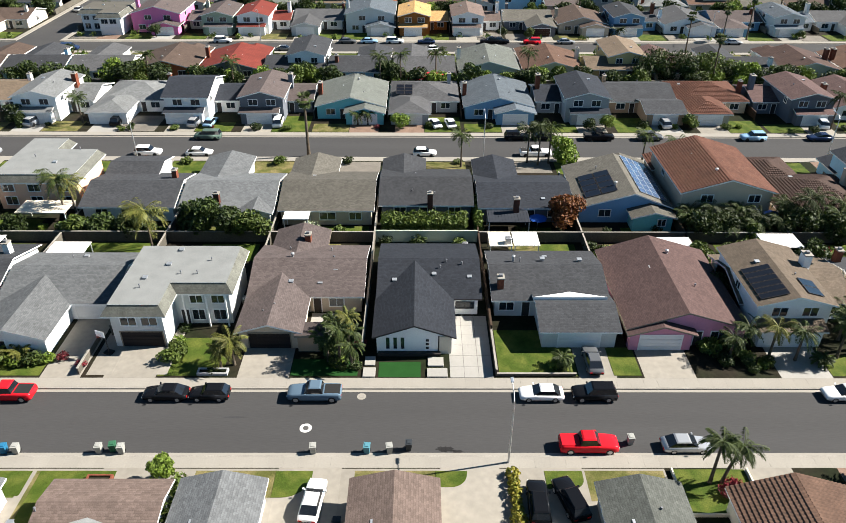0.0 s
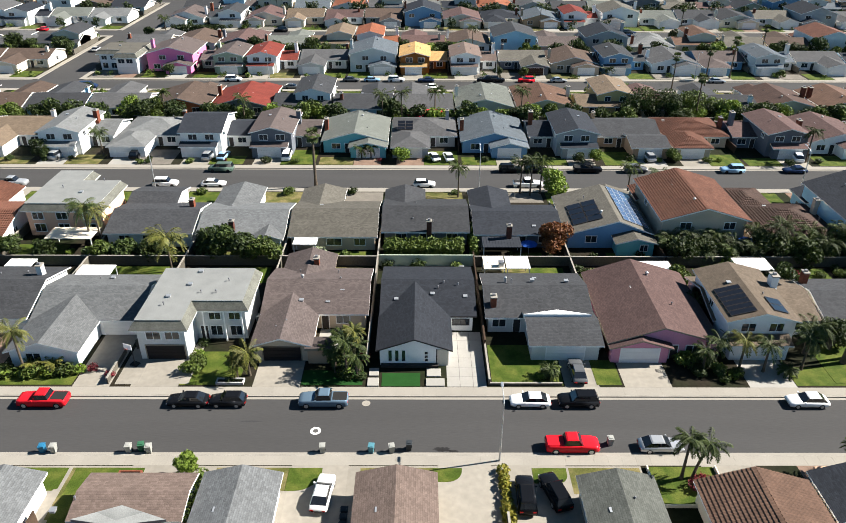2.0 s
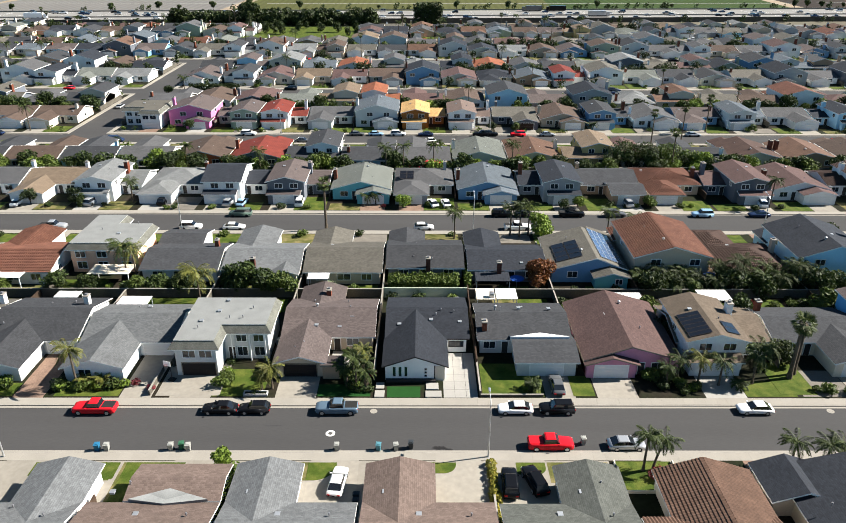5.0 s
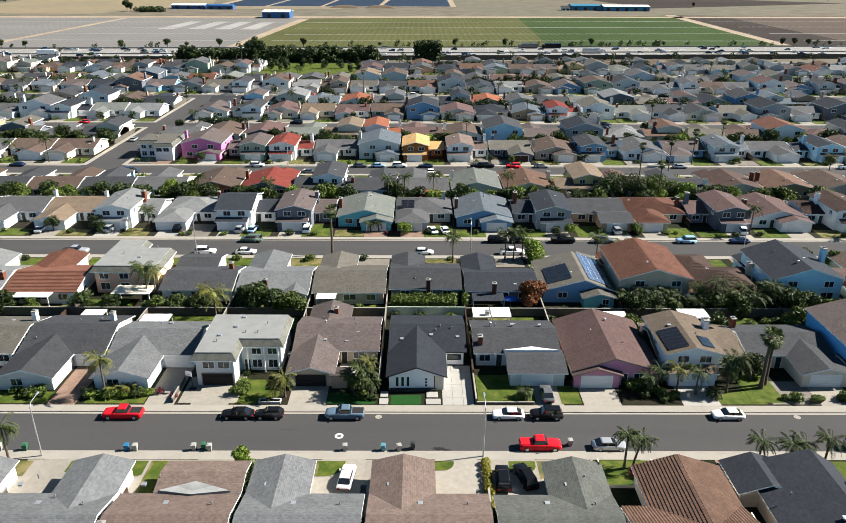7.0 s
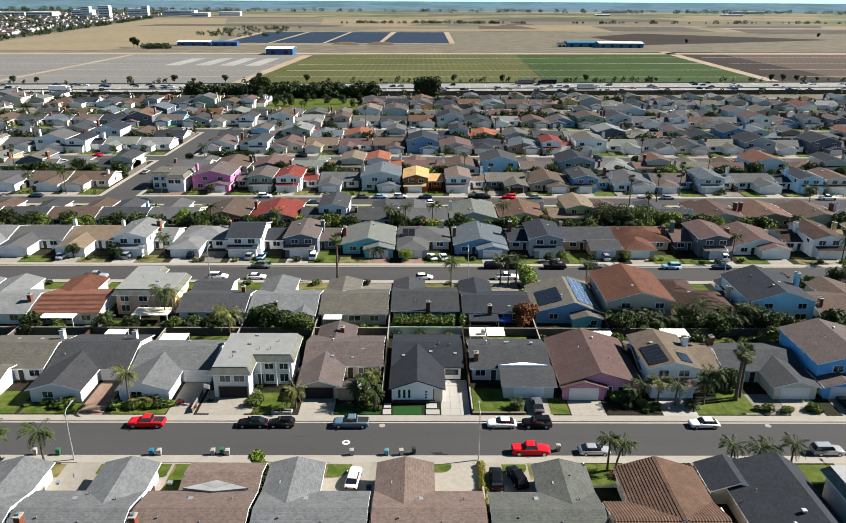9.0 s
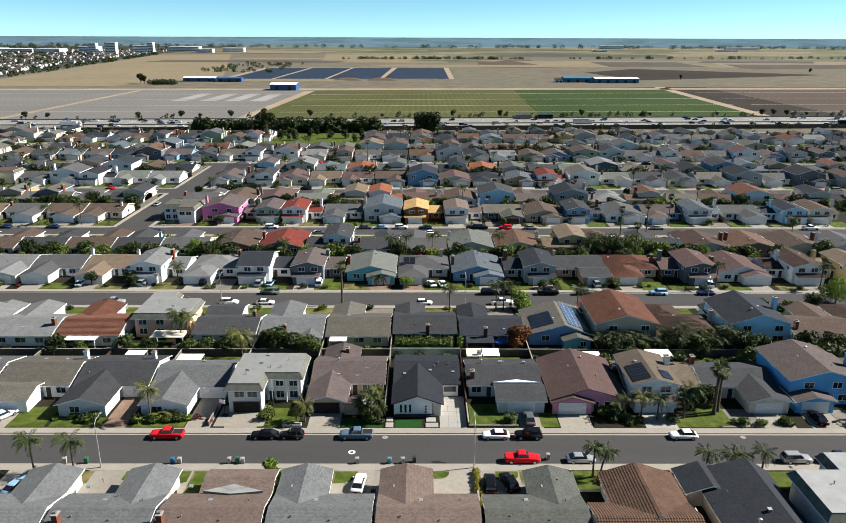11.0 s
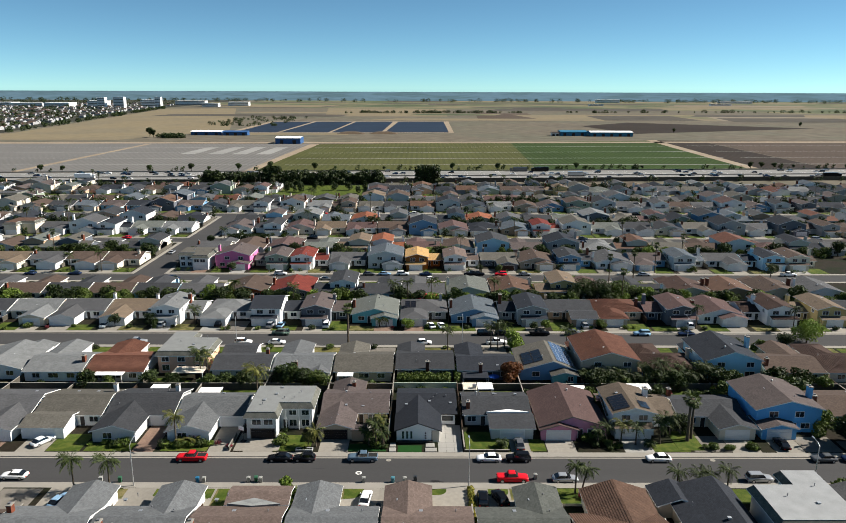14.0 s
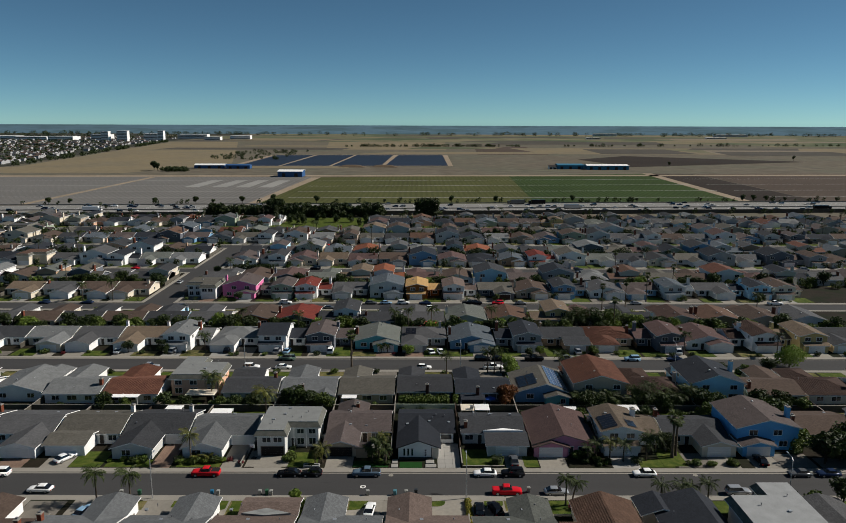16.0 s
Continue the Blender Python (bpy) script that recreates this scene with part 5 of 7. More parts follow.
# ---- the white house with the dark roof ----
def white_house():
    x0 = -14.7
    hs = thing("house", "white modern single-storey house with a charcoal shingled gable roof", "house", pose(x0, -0.3, 0.15), group="houses of the estate")
    wm, rm = wall_mat("white"), roof_mat("charcoal")
    wing(hs, "gx", 1.7, 13.8, 11.9, 24.2, 2.6, 0.27, wm, rm, trim_dark)
    wing(hs, "gy", 1.6, 10.3, 4.3, 18.0, 2.6, 0.36, wm, rm, trim_dark)
    for u in (2.9, 3.75, 4.6):
        b = bmesh.new()
        box(b, u - 0.2, u + 0.2, 4.24, 4.32, 0.7, 2.3)
        part("window", b, glass_m, hs, "tall narrow dark window")
    for z in (0.65, 1.2, 1.75):
        b = bmesh.new()
        box(b, 7.3, 7.65, 4.24, 4.32, z, z + 0.32)
        part("window", b, glass_m, hs, "small square dark window")
    b = bmesh.new()
    box(b, 1.7, 9.0, 3.7, 4.27, 0.0, 0.35)
    part("planter", b, trim_dark, hs, "low dark planter along the front wall")
    b = bmesh.new()
    box(b, 8.7, 8.85, 4.22, 4.3, 0.0, 2.55)
    box(b, 8.85, 10.2, 4.2, 4.29, 0.0, 2.5, 1)
    part("entry_screen", b, [trim_dark, wall_mat("cream")], hs, "pale entry screen with a dark post")
    window(hs, 12.2, 11.9, 1.0, 2.2, 0.9, "f", trim_dark)
    for u in (4, 9.5):
        window(hs, u, 24.2, 0.7, 2.4, 1.5, "b", trim_dark)
    vents(hs, [("p", 9.2, 16.4, 3.95), ("h", 3.4, 14.4, 3.4), ("p", 12.0, 17.0, 4.1), ("h", 8.4, 15.4, 3.65), ("h", 12.9, 15.0, 3.5), ("p", 10.0, 17.4, 4.2)])
    block_wall(x0, 4, x0, 29.2, 1.7)
    block_wall(x0 + 0.2, 29.3, 0.3, 29.3, 1.9, wall_mat("green"), label="tall grey-green rendered garden wall")


white_house()
strip(-12.75, -8.0, -0.2, 2.4, turf_m, "lawn", "flat dark green artificial turf rectangle", 0.18)
for x0, x1, y0, y1 in ((-14.5, -13.1, -0.25, 1.3), (-14.4, -13.2, 1.7, 3.2), (-7.3, -5.0, -0.25, 1.2), (-7.2, -5.4, 1.6, 3.1)):
    b = bmesh.new()
    box(b, x0, x1, y0, y1, 0.1, 0.34)
    bmesh.ops.bevel(b, geom=b.edges[:], offset=0.03, segments=1, affect="EDGES")
    tagged(part("entry_step", b, drive_white), "broad white concrete step slab beside the turf", "step")
slabs(-4.7, 0.15, -0.25, 11.2, drive_white, 3, 6, "white concrete driveway cast in large panels")
slabs(-13.0, -0.2, 24.8, 28.9, drive_white, 6, 2, "pale concrete back patio in panels")

# House extras on the first rows.
def patio_cover(x0, x1, y0, y1, h, m, label, posts=True):
    t = thing("patio_cover", label, "patio cover", pose(x0, y0, 0.15))
    b = bmesh.new()
    box(b, 0, x1 - x0, 0, y1 - y0, h, h + 0.12)
    n = int((x1 - x0) / 0.45)
    for i in range(n):
        x = (x1 - x0) * (i + 0.5) / n
        box(b, x - 0.03, x + 0.03, 0.02, y1 - y0 - 0.02, h + 0.12, h + 0.15)
    tagged(part("canopy", b, m, t), kind="")
    for x in (0.15, x1 - x0 - 0.15):
        for y in (0.15, y1 - y0 - 0.15):
            b = bmesh.new()
            box(b, x - 0.06, x + 0.06, y - 0.06, y + 0.06, 0, h)
            part("post", b, white_paint, t)


patio_cover(-58.9, -53.8, 20.8, 24.8, 2.5, white_paint, "white flat patio cover on posts behind a house")
patio_cover(1.6, 4.8, 24.0, 28.0, 2.4, wall_mat("cream"), "cream flat patio roof in a back garden")
patio_cover(5.0, 8.6, 24.0, 27.8, 2.5, white_paint, "white flat patio roof in a back garden")
patio_cover(-87, -80, 31.5, 35.0, 2.6, white_paint, "white patio cover behind a red-tiled house")
patio_cover(-68.5, -61.0, 33.0, 37.0, 2.6, wall_mat("cream"), "cream patio cover behind a peach house")
patio_cover(-28.4, -24.6, 31.6, 34.4, 2.4, white_paint, "white slatted patio cover behind an olive roof")
patio_cover(40.0, 45.2, 23.6, 27.4, 2.5, white_paint, "white ribbed patio cover behind a tan roof")
patio_cover(25.0, 30.0, 22.6, 26.5, 2.4, white_paint, "white striped awning roof behind a red-brown house")
patio_cover(-70.5, -66.5, 24.4, 26.6, 2.5, white_paint, "white patio cover behind a dark grey roof")
patio_cover(2.0, 8.2, 31.0, 34.6, 2.3, roof_mat("charcoal"), "dark patio roof behind a charcoal house")
b = bmesh.new()
cx, cy, hz = -7.0, 99.0, 3.9
for i in range(4):
    a0, a1 = math.pi / 4 + i * math.pi / 2, math.pi / 4 + (i + 1) * math.pi / 2
    for j in range(4):
        t0, t1 = j / 4, (j + 1) / 4

        def at(a, t):
            r = 5.6 * (1 - 0.22 * math.sin(math.pi * abs((a - a0) / (a1 - a0)))) * t
            return (cx + r * math.cos(a), cy + 0.65 * r * math.sin(a), hz - 1.3 * t ** 0.6)
        for s in range(4):
            b0, b1 = a0 + (a1 - a0) * s / 4, a0 + (a1 - a0) * (s + 1) / 4
            quad(b, [at(b0, t0 + 1e-3), at(b0, t1), at(b1, t1), at(b1, t0 + 1e-3)])
bmesh.ops.remove_doubles(b, verts=b.verts[:], dist=0.012)
canopy = thing("shade_canopy", "bright red tensile shade canopy over a garden", "canopy", pose(0, 0, 0))
part("sail", b, mat("red_fabric", (0.5, 0.015, 0.03), 0.7, var=0.08), canopy)
for sx in (-3.9, 3.9):
    for sy in (-2.5, 2.5):
        b = bmesh.new()
        tube(b, [(cx + sx, cy + sy, 0.15), (cx + sx, cy + sy, 2.7)], [0.05, 0.05], 8)
        part("post", b, metal_m, canopy)


def find_house(x, y):
    return min((o for o in scene.objects if o.type == "EMPTY" and o.name.startswith("house")), key=lambda o: (o.matrix_basis @ Vector((7.5, 12, 0)) - Vector((x, y, 0))).length)


# Solar arrays on two roofs.
hs = find_house(23.2, 45)
top, mid_u = 2.7 + (W - 2 * MG) / 2 * 0.33, MG + (W - 2 * MG) * 0.42
sl, sr = (top - 2.7) / (mid_u - MG), (top - 2.7) / (W - MG - mid_u)
wing(hs, "gy", 1.0, 6.9, 21.5, 25.2, 2.35, 0.27, wall_mat("teal"), roof_mat("olive-grey"), white_paint)
window(hs, 2.6, 25.2, 0.9, 1.2, 1.1, "b")
solar(hs, 8.6, 13.4, 2, 4, 2.3, 1.75, lambda u, v: top + 0.2 - (u - mid_u) * sr, solar_black, 0.12)
solar(hs, 1.0, 8.0, 4, 8, 1.05, 1.65, lambda u, v: top + 0.2 - (mid_u - u) * sl, solar_blue)
hs = find_house(38.3, 12)
solar(hs, 1.0, 7.6, 1, 6, 3.2, 1.0, lambda u, v: 5.2 + (u - MG) * 0.27, solar_black, 0.08)
solar(hs, 6.6, 8.0, 1, 2, 2.0, 1.6, lambda u, v: 5.2 + (MG + 8.6 - u) * 0.27, solar_black, 0.08)
solar(hs, 3.0, 17.4, 5, 1, 1.8, 1.2, lambda u, v: 2.8 + 5.25 * 0.27 - abs(v - 16.25) * 0.27, solar_black, 0.06)
dark_brick = mat("dark_brick", (0.075, 0.03, 0.022), 0.85, var=0.2, big=2, fine=9, courses=0.075)
# Chimneys and a cross gable on the houses behind the back wall.
chimney(find_house(-37.4, 45.8), 9.0, 22.1, 2.2, 4.6, dark_brick, 0.8, 0.8)
chimney(find_house(-7.1, 45.8), 7.0, 21.9, 2.2, 4.6, dark_brick, 0.8, 0.8)
chimney(find_house(8.0, 45.8), 9.2, 23.6, 2.2, 4.6, dark_brick, 0.8, 0.8)
wing(find_house(-37.4, 45.8), "gy", 0.8, 5.4, 17.0, 24.3, 2.5, 0.3, wall_mat("white"), roof_mat("mid grey"), white_paint)
# Rear wing and porch of the mauve-brown house, the white cricket and low wall of its neighbour.
hs = find_house(-22.2, 12)
wing(hs, "gy", 1.9, 8.6, 20.0, 28.3, 2.5, 0.3, wall_mat("beige"), roof_mat("mauve-brown"), trim_tan)
wing(hs, "flat", 7.6, 10.4, 4.6, 6.6, 2.3, 0, wall_mat("tan"), roof_mat("mauve-brown"), trim_tan, over=0.3)
chimney(hs, 6.4, 24.4, 2.5, 4.3)
vents(hs, [("p", 4.4, 9.0, 3.3), ("p", 3.2, 8.0, 3.0), ("h", 9.6, 15.6, 3.4), ("h", 11.0, 16.4, 3.7), ("h", 9.2, 14.2, 3.1), ("t", 5.2, 18.6, 4.2), ("p", 10.6, 18.4, 4.1)])
strip(-21.6, -16.6, 6.8, 11.8, drive_white, "patio", "pale concrete courtyard patio")
hs = find_house(-37.4, -25)
b = bmesh.new()
slab(b, [(6.2, 8.0, 3.06), (10.4, 9.6, 3.0), (6.2, 10.3, 3.02), (1.6, 9.6, 3.0)], 0.35, 0, 0)
part("roof_cricket", b, roof_mat("pale grey"), hs, "pale low triangular roof infill")
for x, us in ((-22.2, 0), (-7.1, 0), (8, 0), (-37.4, 0), (-52.5, 0)):
    hn = find_house(x, -25)
    vents(hn, [("p", 3.0, 12.4, 3.3), ("p", 6.0, 16.8, 3.2), ("h", 8.6, 12.0, 3.1), ("p", 11.4, 16.2, 3.4), ("p", 10.8 if x < 0 else 3.2, 7.4, 3.1), ("h", 12.4 if x < 0 else 5.6, 8.6, 3.0)])
hs = find_house(8, 12)
b = bmesh.new()
slab(b, [(5.2, 10.3, 3.78), (14.2, 10.3, 3.78), (9.8, 11.3, 3.86)], 0.5, 0, 0)
part("roof_cricket", b, white_paint, hs, "white low triangular roof infill")
chimney(hs, 1.5, 13.4, 2.0, 4.6)
vents(hs, [("t", 3.6, 18.2, 4.1), ("h", 7.4, 18.4, 4.1), ("h", 12.2, 18.2, 4.1), ("p", 4.4, 17.9, 4.2)])
block_wall(0.45, 0.0, 0.45, 7.4, 1.0)
block_wall(0.5, 0.1, 9.4, 0.1, 0.35)
hs = find_house(-37.5, 12)
vents(hs, [("h", 6.6, 17.4, 6.0), ("h", 4.0, 11.0, 6.0), ("p", 11.0, 15.0, 5.95), ("p", 8.0, 12.0, 5.95)])
for u in (8.6, 11.3, 13.6):
    b = bmesh.new()
    box(b, u - 0.08, u + 0.08, 9.3, 9.46, 0, 4.7)
    part("porch_post", b, white_paint, hs)
slabs(-37.6, -36.4, 0.2, 8.4, drive_m, 1, 6, "narrow concrete garden path beside a lawn")
block_wall(-46.2, 0.2, -46.2, 6.5, 0.9)
hs = find_house(-7, 83)
solar(hs, 1.6, 13.0, 2, 3, 1.7, 1.1, lambda u, v: 2.6 + (v - 10.7) * 0.27, solar_black)

# ---- vehicles ----
def loft(bm, rings, mi=0, caps=True):
    vs = [[bm.verts.new(p) for p in r] for r in rings]
    n = len(rings[0])
    for a, b in zip(vs, vs[1:]):
        for i in range(n):
            bm.faces.new((a[i], a[(i + 1) % n], b[(i + 1) % n], b[i])).material_index = mi
    if caps:
        bm.faces.new(vs[0][::-1]).material_index = mi
        bm.faces.new(vs[-1]).material_index = mi


def body_ring(x, top, hw, bot):
    return [(x, -hw * 0.9, bot), (x, hw * 0.9, bot), (x, hw, bot + 0.18), (x, hw * 1.0, top - 0.22), (x, hw * 0.93, top - 0.06), (x, hw * 0.8, top), (x, -hw * 0.8, top), (x, -hw * 0.93, top - 0.06), (x, -hw, top - 0.22), (x, -hw, bot + 0.18)]


SHAPES = {  # length, half width, bonnet, belt, roof, cabin: base front, top front, top rear, base rear; wheel radius
    "sedan": (4.8, 0.92, 0.84, 0.95, 1.46, 1.05, 0.2, -1.2, -2.0, 0.34),
    "suv": (4.8, 0.95, 1.0, 1.1, 1.75, 0.95, 0.35, -1.95, -2.3, 0.38),
    "hatch": (4.3, 0.88, 0.88, 0.98, 1.52, 0.85, 0.2, -1.55, -2.05, 0.33),
    "van": (5.1, 0.97, 1.05, 1.15, 1.85, 1.5, 0.8, -2.2, -2.48, 0.36),
    "pickup": (5.8, 0.99, 1.1, 1.2, 1.88, 1.1, 0.5, -0.75, -1.0, 0.41)}


def make_car(kind, colour, name, label, paint, m, simple=False, group="parked cars"):
    L, hw, bon, belt, roof, cf, tf, tr, cr, wr = SHAPES[kind]
    t = thing("pickup_truck" if kind == "pickup" else "car", label, "pickup truck" if kind == "pickup" else "car", m, group)
    key = (kind, colour)

    def mk_body():
        b = bmesh.new()
        f, r = L / 2, -L / 2
        rear = belt if kind != "sedan" else belt - 0.03
        loft(b, [body_ring(f, bon - 0.2, hw * 0.78, 0.38), body_ring(f - 0.15, bon - 0.08, hw * 0.92, 0.28), body_ring(f - 0.6, bon, hw, 0.25), body_ring(cf, belt, hw, 0.24), body_ring(0, belt, hw, 0.24),
                 body_ring(cr, rear, hw, 0.24), body_ring(r + 0.35, rear - (0.04 if kind == "sedan" else 0), hw * 0.99, 0.26), body_ring(r + 0.08, rear - 0.1, hw * 0.94, 0.32), body_ring(r, rear - 0.3, hw * 0.86, 0.4)])
        return to_mesh("body", b, paint, smooth=True)

    def mk_glass():
        b = bmesh.new()
        loft(b, [[(cf, -hw * 0.86, belt - 0.05), (cf, hw * 0.86, belt - 0.05), (cr, hw * 0.86, belt - 0.05), (cr, -hw * 0.86, belt - 0.05)], [(tf, -hw * 0.7, roof - 0.06), (tf, hw * 0.7, roof - 0.06), (tr, hw * 0.7, roof - 0.06), (tr, -hw * 0.7, roof - 0.06)]])
        return to_mesh("cabin_glass", b, carglass)

    def mk_roof():
        b = bmesh.new()
        loft(b, [[(tf + 0.04, -hw * 0.73, roof - 0.08), (tf + 0.04, hw * 0.73, roof - 0.08), (tr - 0.04, hw * 0.73, roof - 0.08), (tr - 0.04, -hw * 0.73, roof - 0.08)], [(tf - 0.1, -hw * 0.62, roof), (tf - 0.1, hw * 0.62, roof), (tr + 0.12, hw * 0.62, roof), (tr + 0.12, -hw * 0.62, roof)]])
        return to_mesh("roof", b, paint)

    def mk_bed():
        b = bmesh.new()
        box(b, -L / 2 + 0.12, cr - 0.12, -hw * 0.74, hw * 0.74, belt - 0.04, belt + 0.012)
        return to_mesh("cargo_bed", b, tyre_m)

    def mk_wheel():
        b = bmesh.new()
        tube(b, [(0, -0.11, 0), (0, -0.09, 0), (0, 0.09, 0), (0, 0.11, 0)], [wr * 0.9, wr, wr, wr * 0.9], 16)
        return to_mesh("wheel", b, tyre_m)

    def mk_rim():
        b = bmesh.new()
        tube(b, [(0, -0.118, 0), (0, 0.118, 0)], [wr * 0.62, wr * 0.62], 10)
        return to_mesh("rim", b, rim_m)

    def mk_lamp(mm):
        b = bmesh.new()
        box(b, -0.05, 0.05, -0.17, 0.17, -0.08, 0.08)
        return to_mesh("lamp", b, mm)
    part("body", shared(("body", key), mk_body), None, t)
    part("cabin_glass", shared(("cglass", kind), mk_glass), None, t)
    part("roof", shared(("croof", key), mk_roof), None, t)
    if kind == "pickup":
        part("cargo_bed", shared(("bed", kind), mk_bed), None, t, "open black cargo bed")
    for x in (L / 2 - 0.95, -L / 2 + 1.0):
        for y in (-hw + 0.1, hw - 0.1):
            w = part("wheel", shared(("wheel", kind), mk_wheel), None, t, m=pose(x, y, wr))
            if not simple:
                part("rim", shared(("rim", kind), mk_rim), None, w)
    if not simple:
        for y in (-hw * 0.66, hw * 0.66):
            part("headlight", shared("hl", lambda: mk_lamp(lamp_clear)), None, t, m=pose(L / 2 - 0.07, y, bon - 0.3))
            part("tail_light", shared("tl", lambda: mk_lamp(lamp_red)), None, t, m=pose(-L / 2 + 0.04, y, belt - 0.35))
            b = bmesh.new()
            s = 1 if y > 0 else -1
            box(b, cf - 0.35, cf - 0.2, min(s * hw, s * (hw + 0.18)), max(s * hw, s * (hw + 0.18)), belt - 0.02, belt + 0.14)
            part("mirror", b, paint, t)
    return t


def paint_mat(name, c, metal=0.2):
    m = mat("car_paint_" + name, c, 0.14, metal, var=0.03, bump=0, spec=0.12)
    m.node_tree.nodes["Principled BSDF"].inputs["Coat Weight"].default_value = 0.04
    return m


PAINT = {"white": paint_mat("white", (0.75, 0.75, 0.74), 0), "black": paint_mat("black", (0.006, 0.0065, 0.008), 0), "red": paint_mat("red", (0.5, 0.012, 0.02), 0), "silver": paint_mat("silver", (0.42, 0.43, 0.44), 0.5),
         "slate blue": paint_mat("slate_blue", (0.1, 0.15, 0.2)), "grey": paint_mat("grey", (0.13, 0.135, 0.14), 0.4), "dark blue": paint_mat("dark_blue", (0.02, 0.035, 0.08)), "light blue": paint_mat("light_blue", (0.25, 0.4, 0.55)), "green": paint_mat("green", (0.08, 0.12, 0.1))}


def car(kind, colour, x, y, turn=0, simple=False, where="parked at the kerb", z=0.0):
    kinds = {"sedan": "saloon car", "suv": "estate SUV", "hatch": "hatchback car", "van": "passenger van", "pickup": "pickup truck"}
    return make_car(kind, colour, "car", f"{colour} {kinds[kind]} with dark windows {where}", PAINT[colour], pose(x, y, z, 0, 0, turn), simple)


FARK, NEARK = -3.15, -10.45
for c in (("sedan", "black", -35.4, FARK, 180), ("hatch", "black", -30.7, FARK, 180), ("pickup", "slate blue", -19.4, FARK, 180), ("sedan", "white", 5.0, FARK, 180), ("suv", "black", 10.7, FARK, 180), ("pickup", "red", -52.4, FARK, 180),
          ("sedan", "white", 37.9, FARK, 180), ("sedan", "white", -83, -9.6, 180), ("pickup", "red", 8.6, NEARK, 0), ("sedan", "silver", 18.3, NEARK, 0), ("sedan", "grey", 70, FARK, 180), ("suv", "silver", 54, NEARK, 0), ("pickup", "dark blue", 61, NEARK, 0), ("sedan", "dark blue", 76, FARK, 180), ("suv", "white", -95, FARK, 180)):
    car(*c)
tr_ = min((o for o in scene.objects if o.name.startswith("pickup_truck")), key=lambda o: (o.matrix_basis.translation - Vector((8.6, NEARK, 0))).length)
b = bmesh.new()
box(b, -SHAPES["pickup"][0] / 2 + 0.1, SHAPES["pickup"][8] - 0.08, -SHAPES["pickup"][1] * 0.78, SHAPES["pickup"][1] * 0.78, SHAPES["pickup"][3] - 0.02, SHAPES["pickup"][3] + 0.05)
bmesh.ops.bevel(b, geom=b.edges[:], offset=0.02, segments=1, affect="EDGES")
part("bed_cover", b, PAINT["red"], tr_, "red hard cover over the cargo bed")
for c in (("sedan", "grey", 11.6, 2.2, 90), ("suv", "black", 2.6, -17.6, 88), ("suv", "black", 5.6, -17.2, 106), ("sedan", "white", -17.8, -17.3, 84), ("sedan", "white", -84.4, 3.2, 60), ("sedan", "light blue", -70.5, -18, 75), ("sedan", "black", 64.5, 2.4, 90)):
    car(*c, where="parked on a driveway", z=0.16)
for c in (("suv", "black", 10.6, 68.4, 0), ("sedan", "black", 15.8, 68.4, 0), ("pickup", "black", 26.5, 68.4, 0), ("suv", "grey", 36.5, 68.4, 0), ("suv", "light blue", 56.5, 68.4, 180), ("sedan", "dark blue", 69.5, 68.4, 180), ("van", "green", -49, 68.4, 180), ("suv", "white", -58, 60.7, 0), ("hatch", "white", -7.2, 60.7, 0),
          ("sedan", "white", -48.6, 60.7, 0), ("pickup", "white", 13.2, 60.7, 0), ("pickup", "silver", -88, 60.7, 0), ("sedan", "grey", -28, 136.0, 0), ("sedan", "light blue", -22, 136.0, 0), ("suv", "white", -15, 136.0, 0), ("suv", "black", 14, 136.0, 0), ("sedan", "silver", 32, 136.0, 0), ("sedan", "silver", 78, 136.0, 0), ("hatch", "white", 84, 128.2, 0), ("suv", "white", -62, 136.0, 0)):
    car(*c, simple=True)
for c in (("suv", "silver", -53.2, 75.3, 82), ("sedan", "light blue", -50.2, 75.3, 84), ("van", "white", -36.6, 75.5, 92), ("sedan", "white", -5.2, 75.0, 110), ("sedan", "white", -2.0, 75.0, 100), ("suv", "silver", 41.0, 75.2, 95), ("suv", "white", 73.0, 75.2, 80), ("suv", "silver", -85.6, 75.5, 75), ("sedan", "white", -103, 75, 90), ("suv", "black", -69, 76, 90)):
    car(*c, simple=True, where="parked on a driveway", z=0.16)
rc = random.Random(21)
for i in range(44):
    s = rc.choice(STREETS[2:])
    y = rc.choice((s[0] + 1.1, s[1] - 1.1))
    half = 0.6 * (y + 137)
    x = rc.uniform(-8 - half, -8 + half)
    if SIDE[0] - 4 < x < SIDE[1] + 4:
        continue
    car(rc.choice(("sedan", "suv", "hatch", "pickup", "van")), rc.choice(("white", "black", "silver", "grey", "white", "dark blue", "red")), x, y, rc.choice((0, 180)), simple=True, where="parked at a far kerb")
car("suv", "black", -107, 160, 90, True)
car("sedan", "silver", -116, 172, 90, True)
car("suv", "white", -107, 186, 90, True)

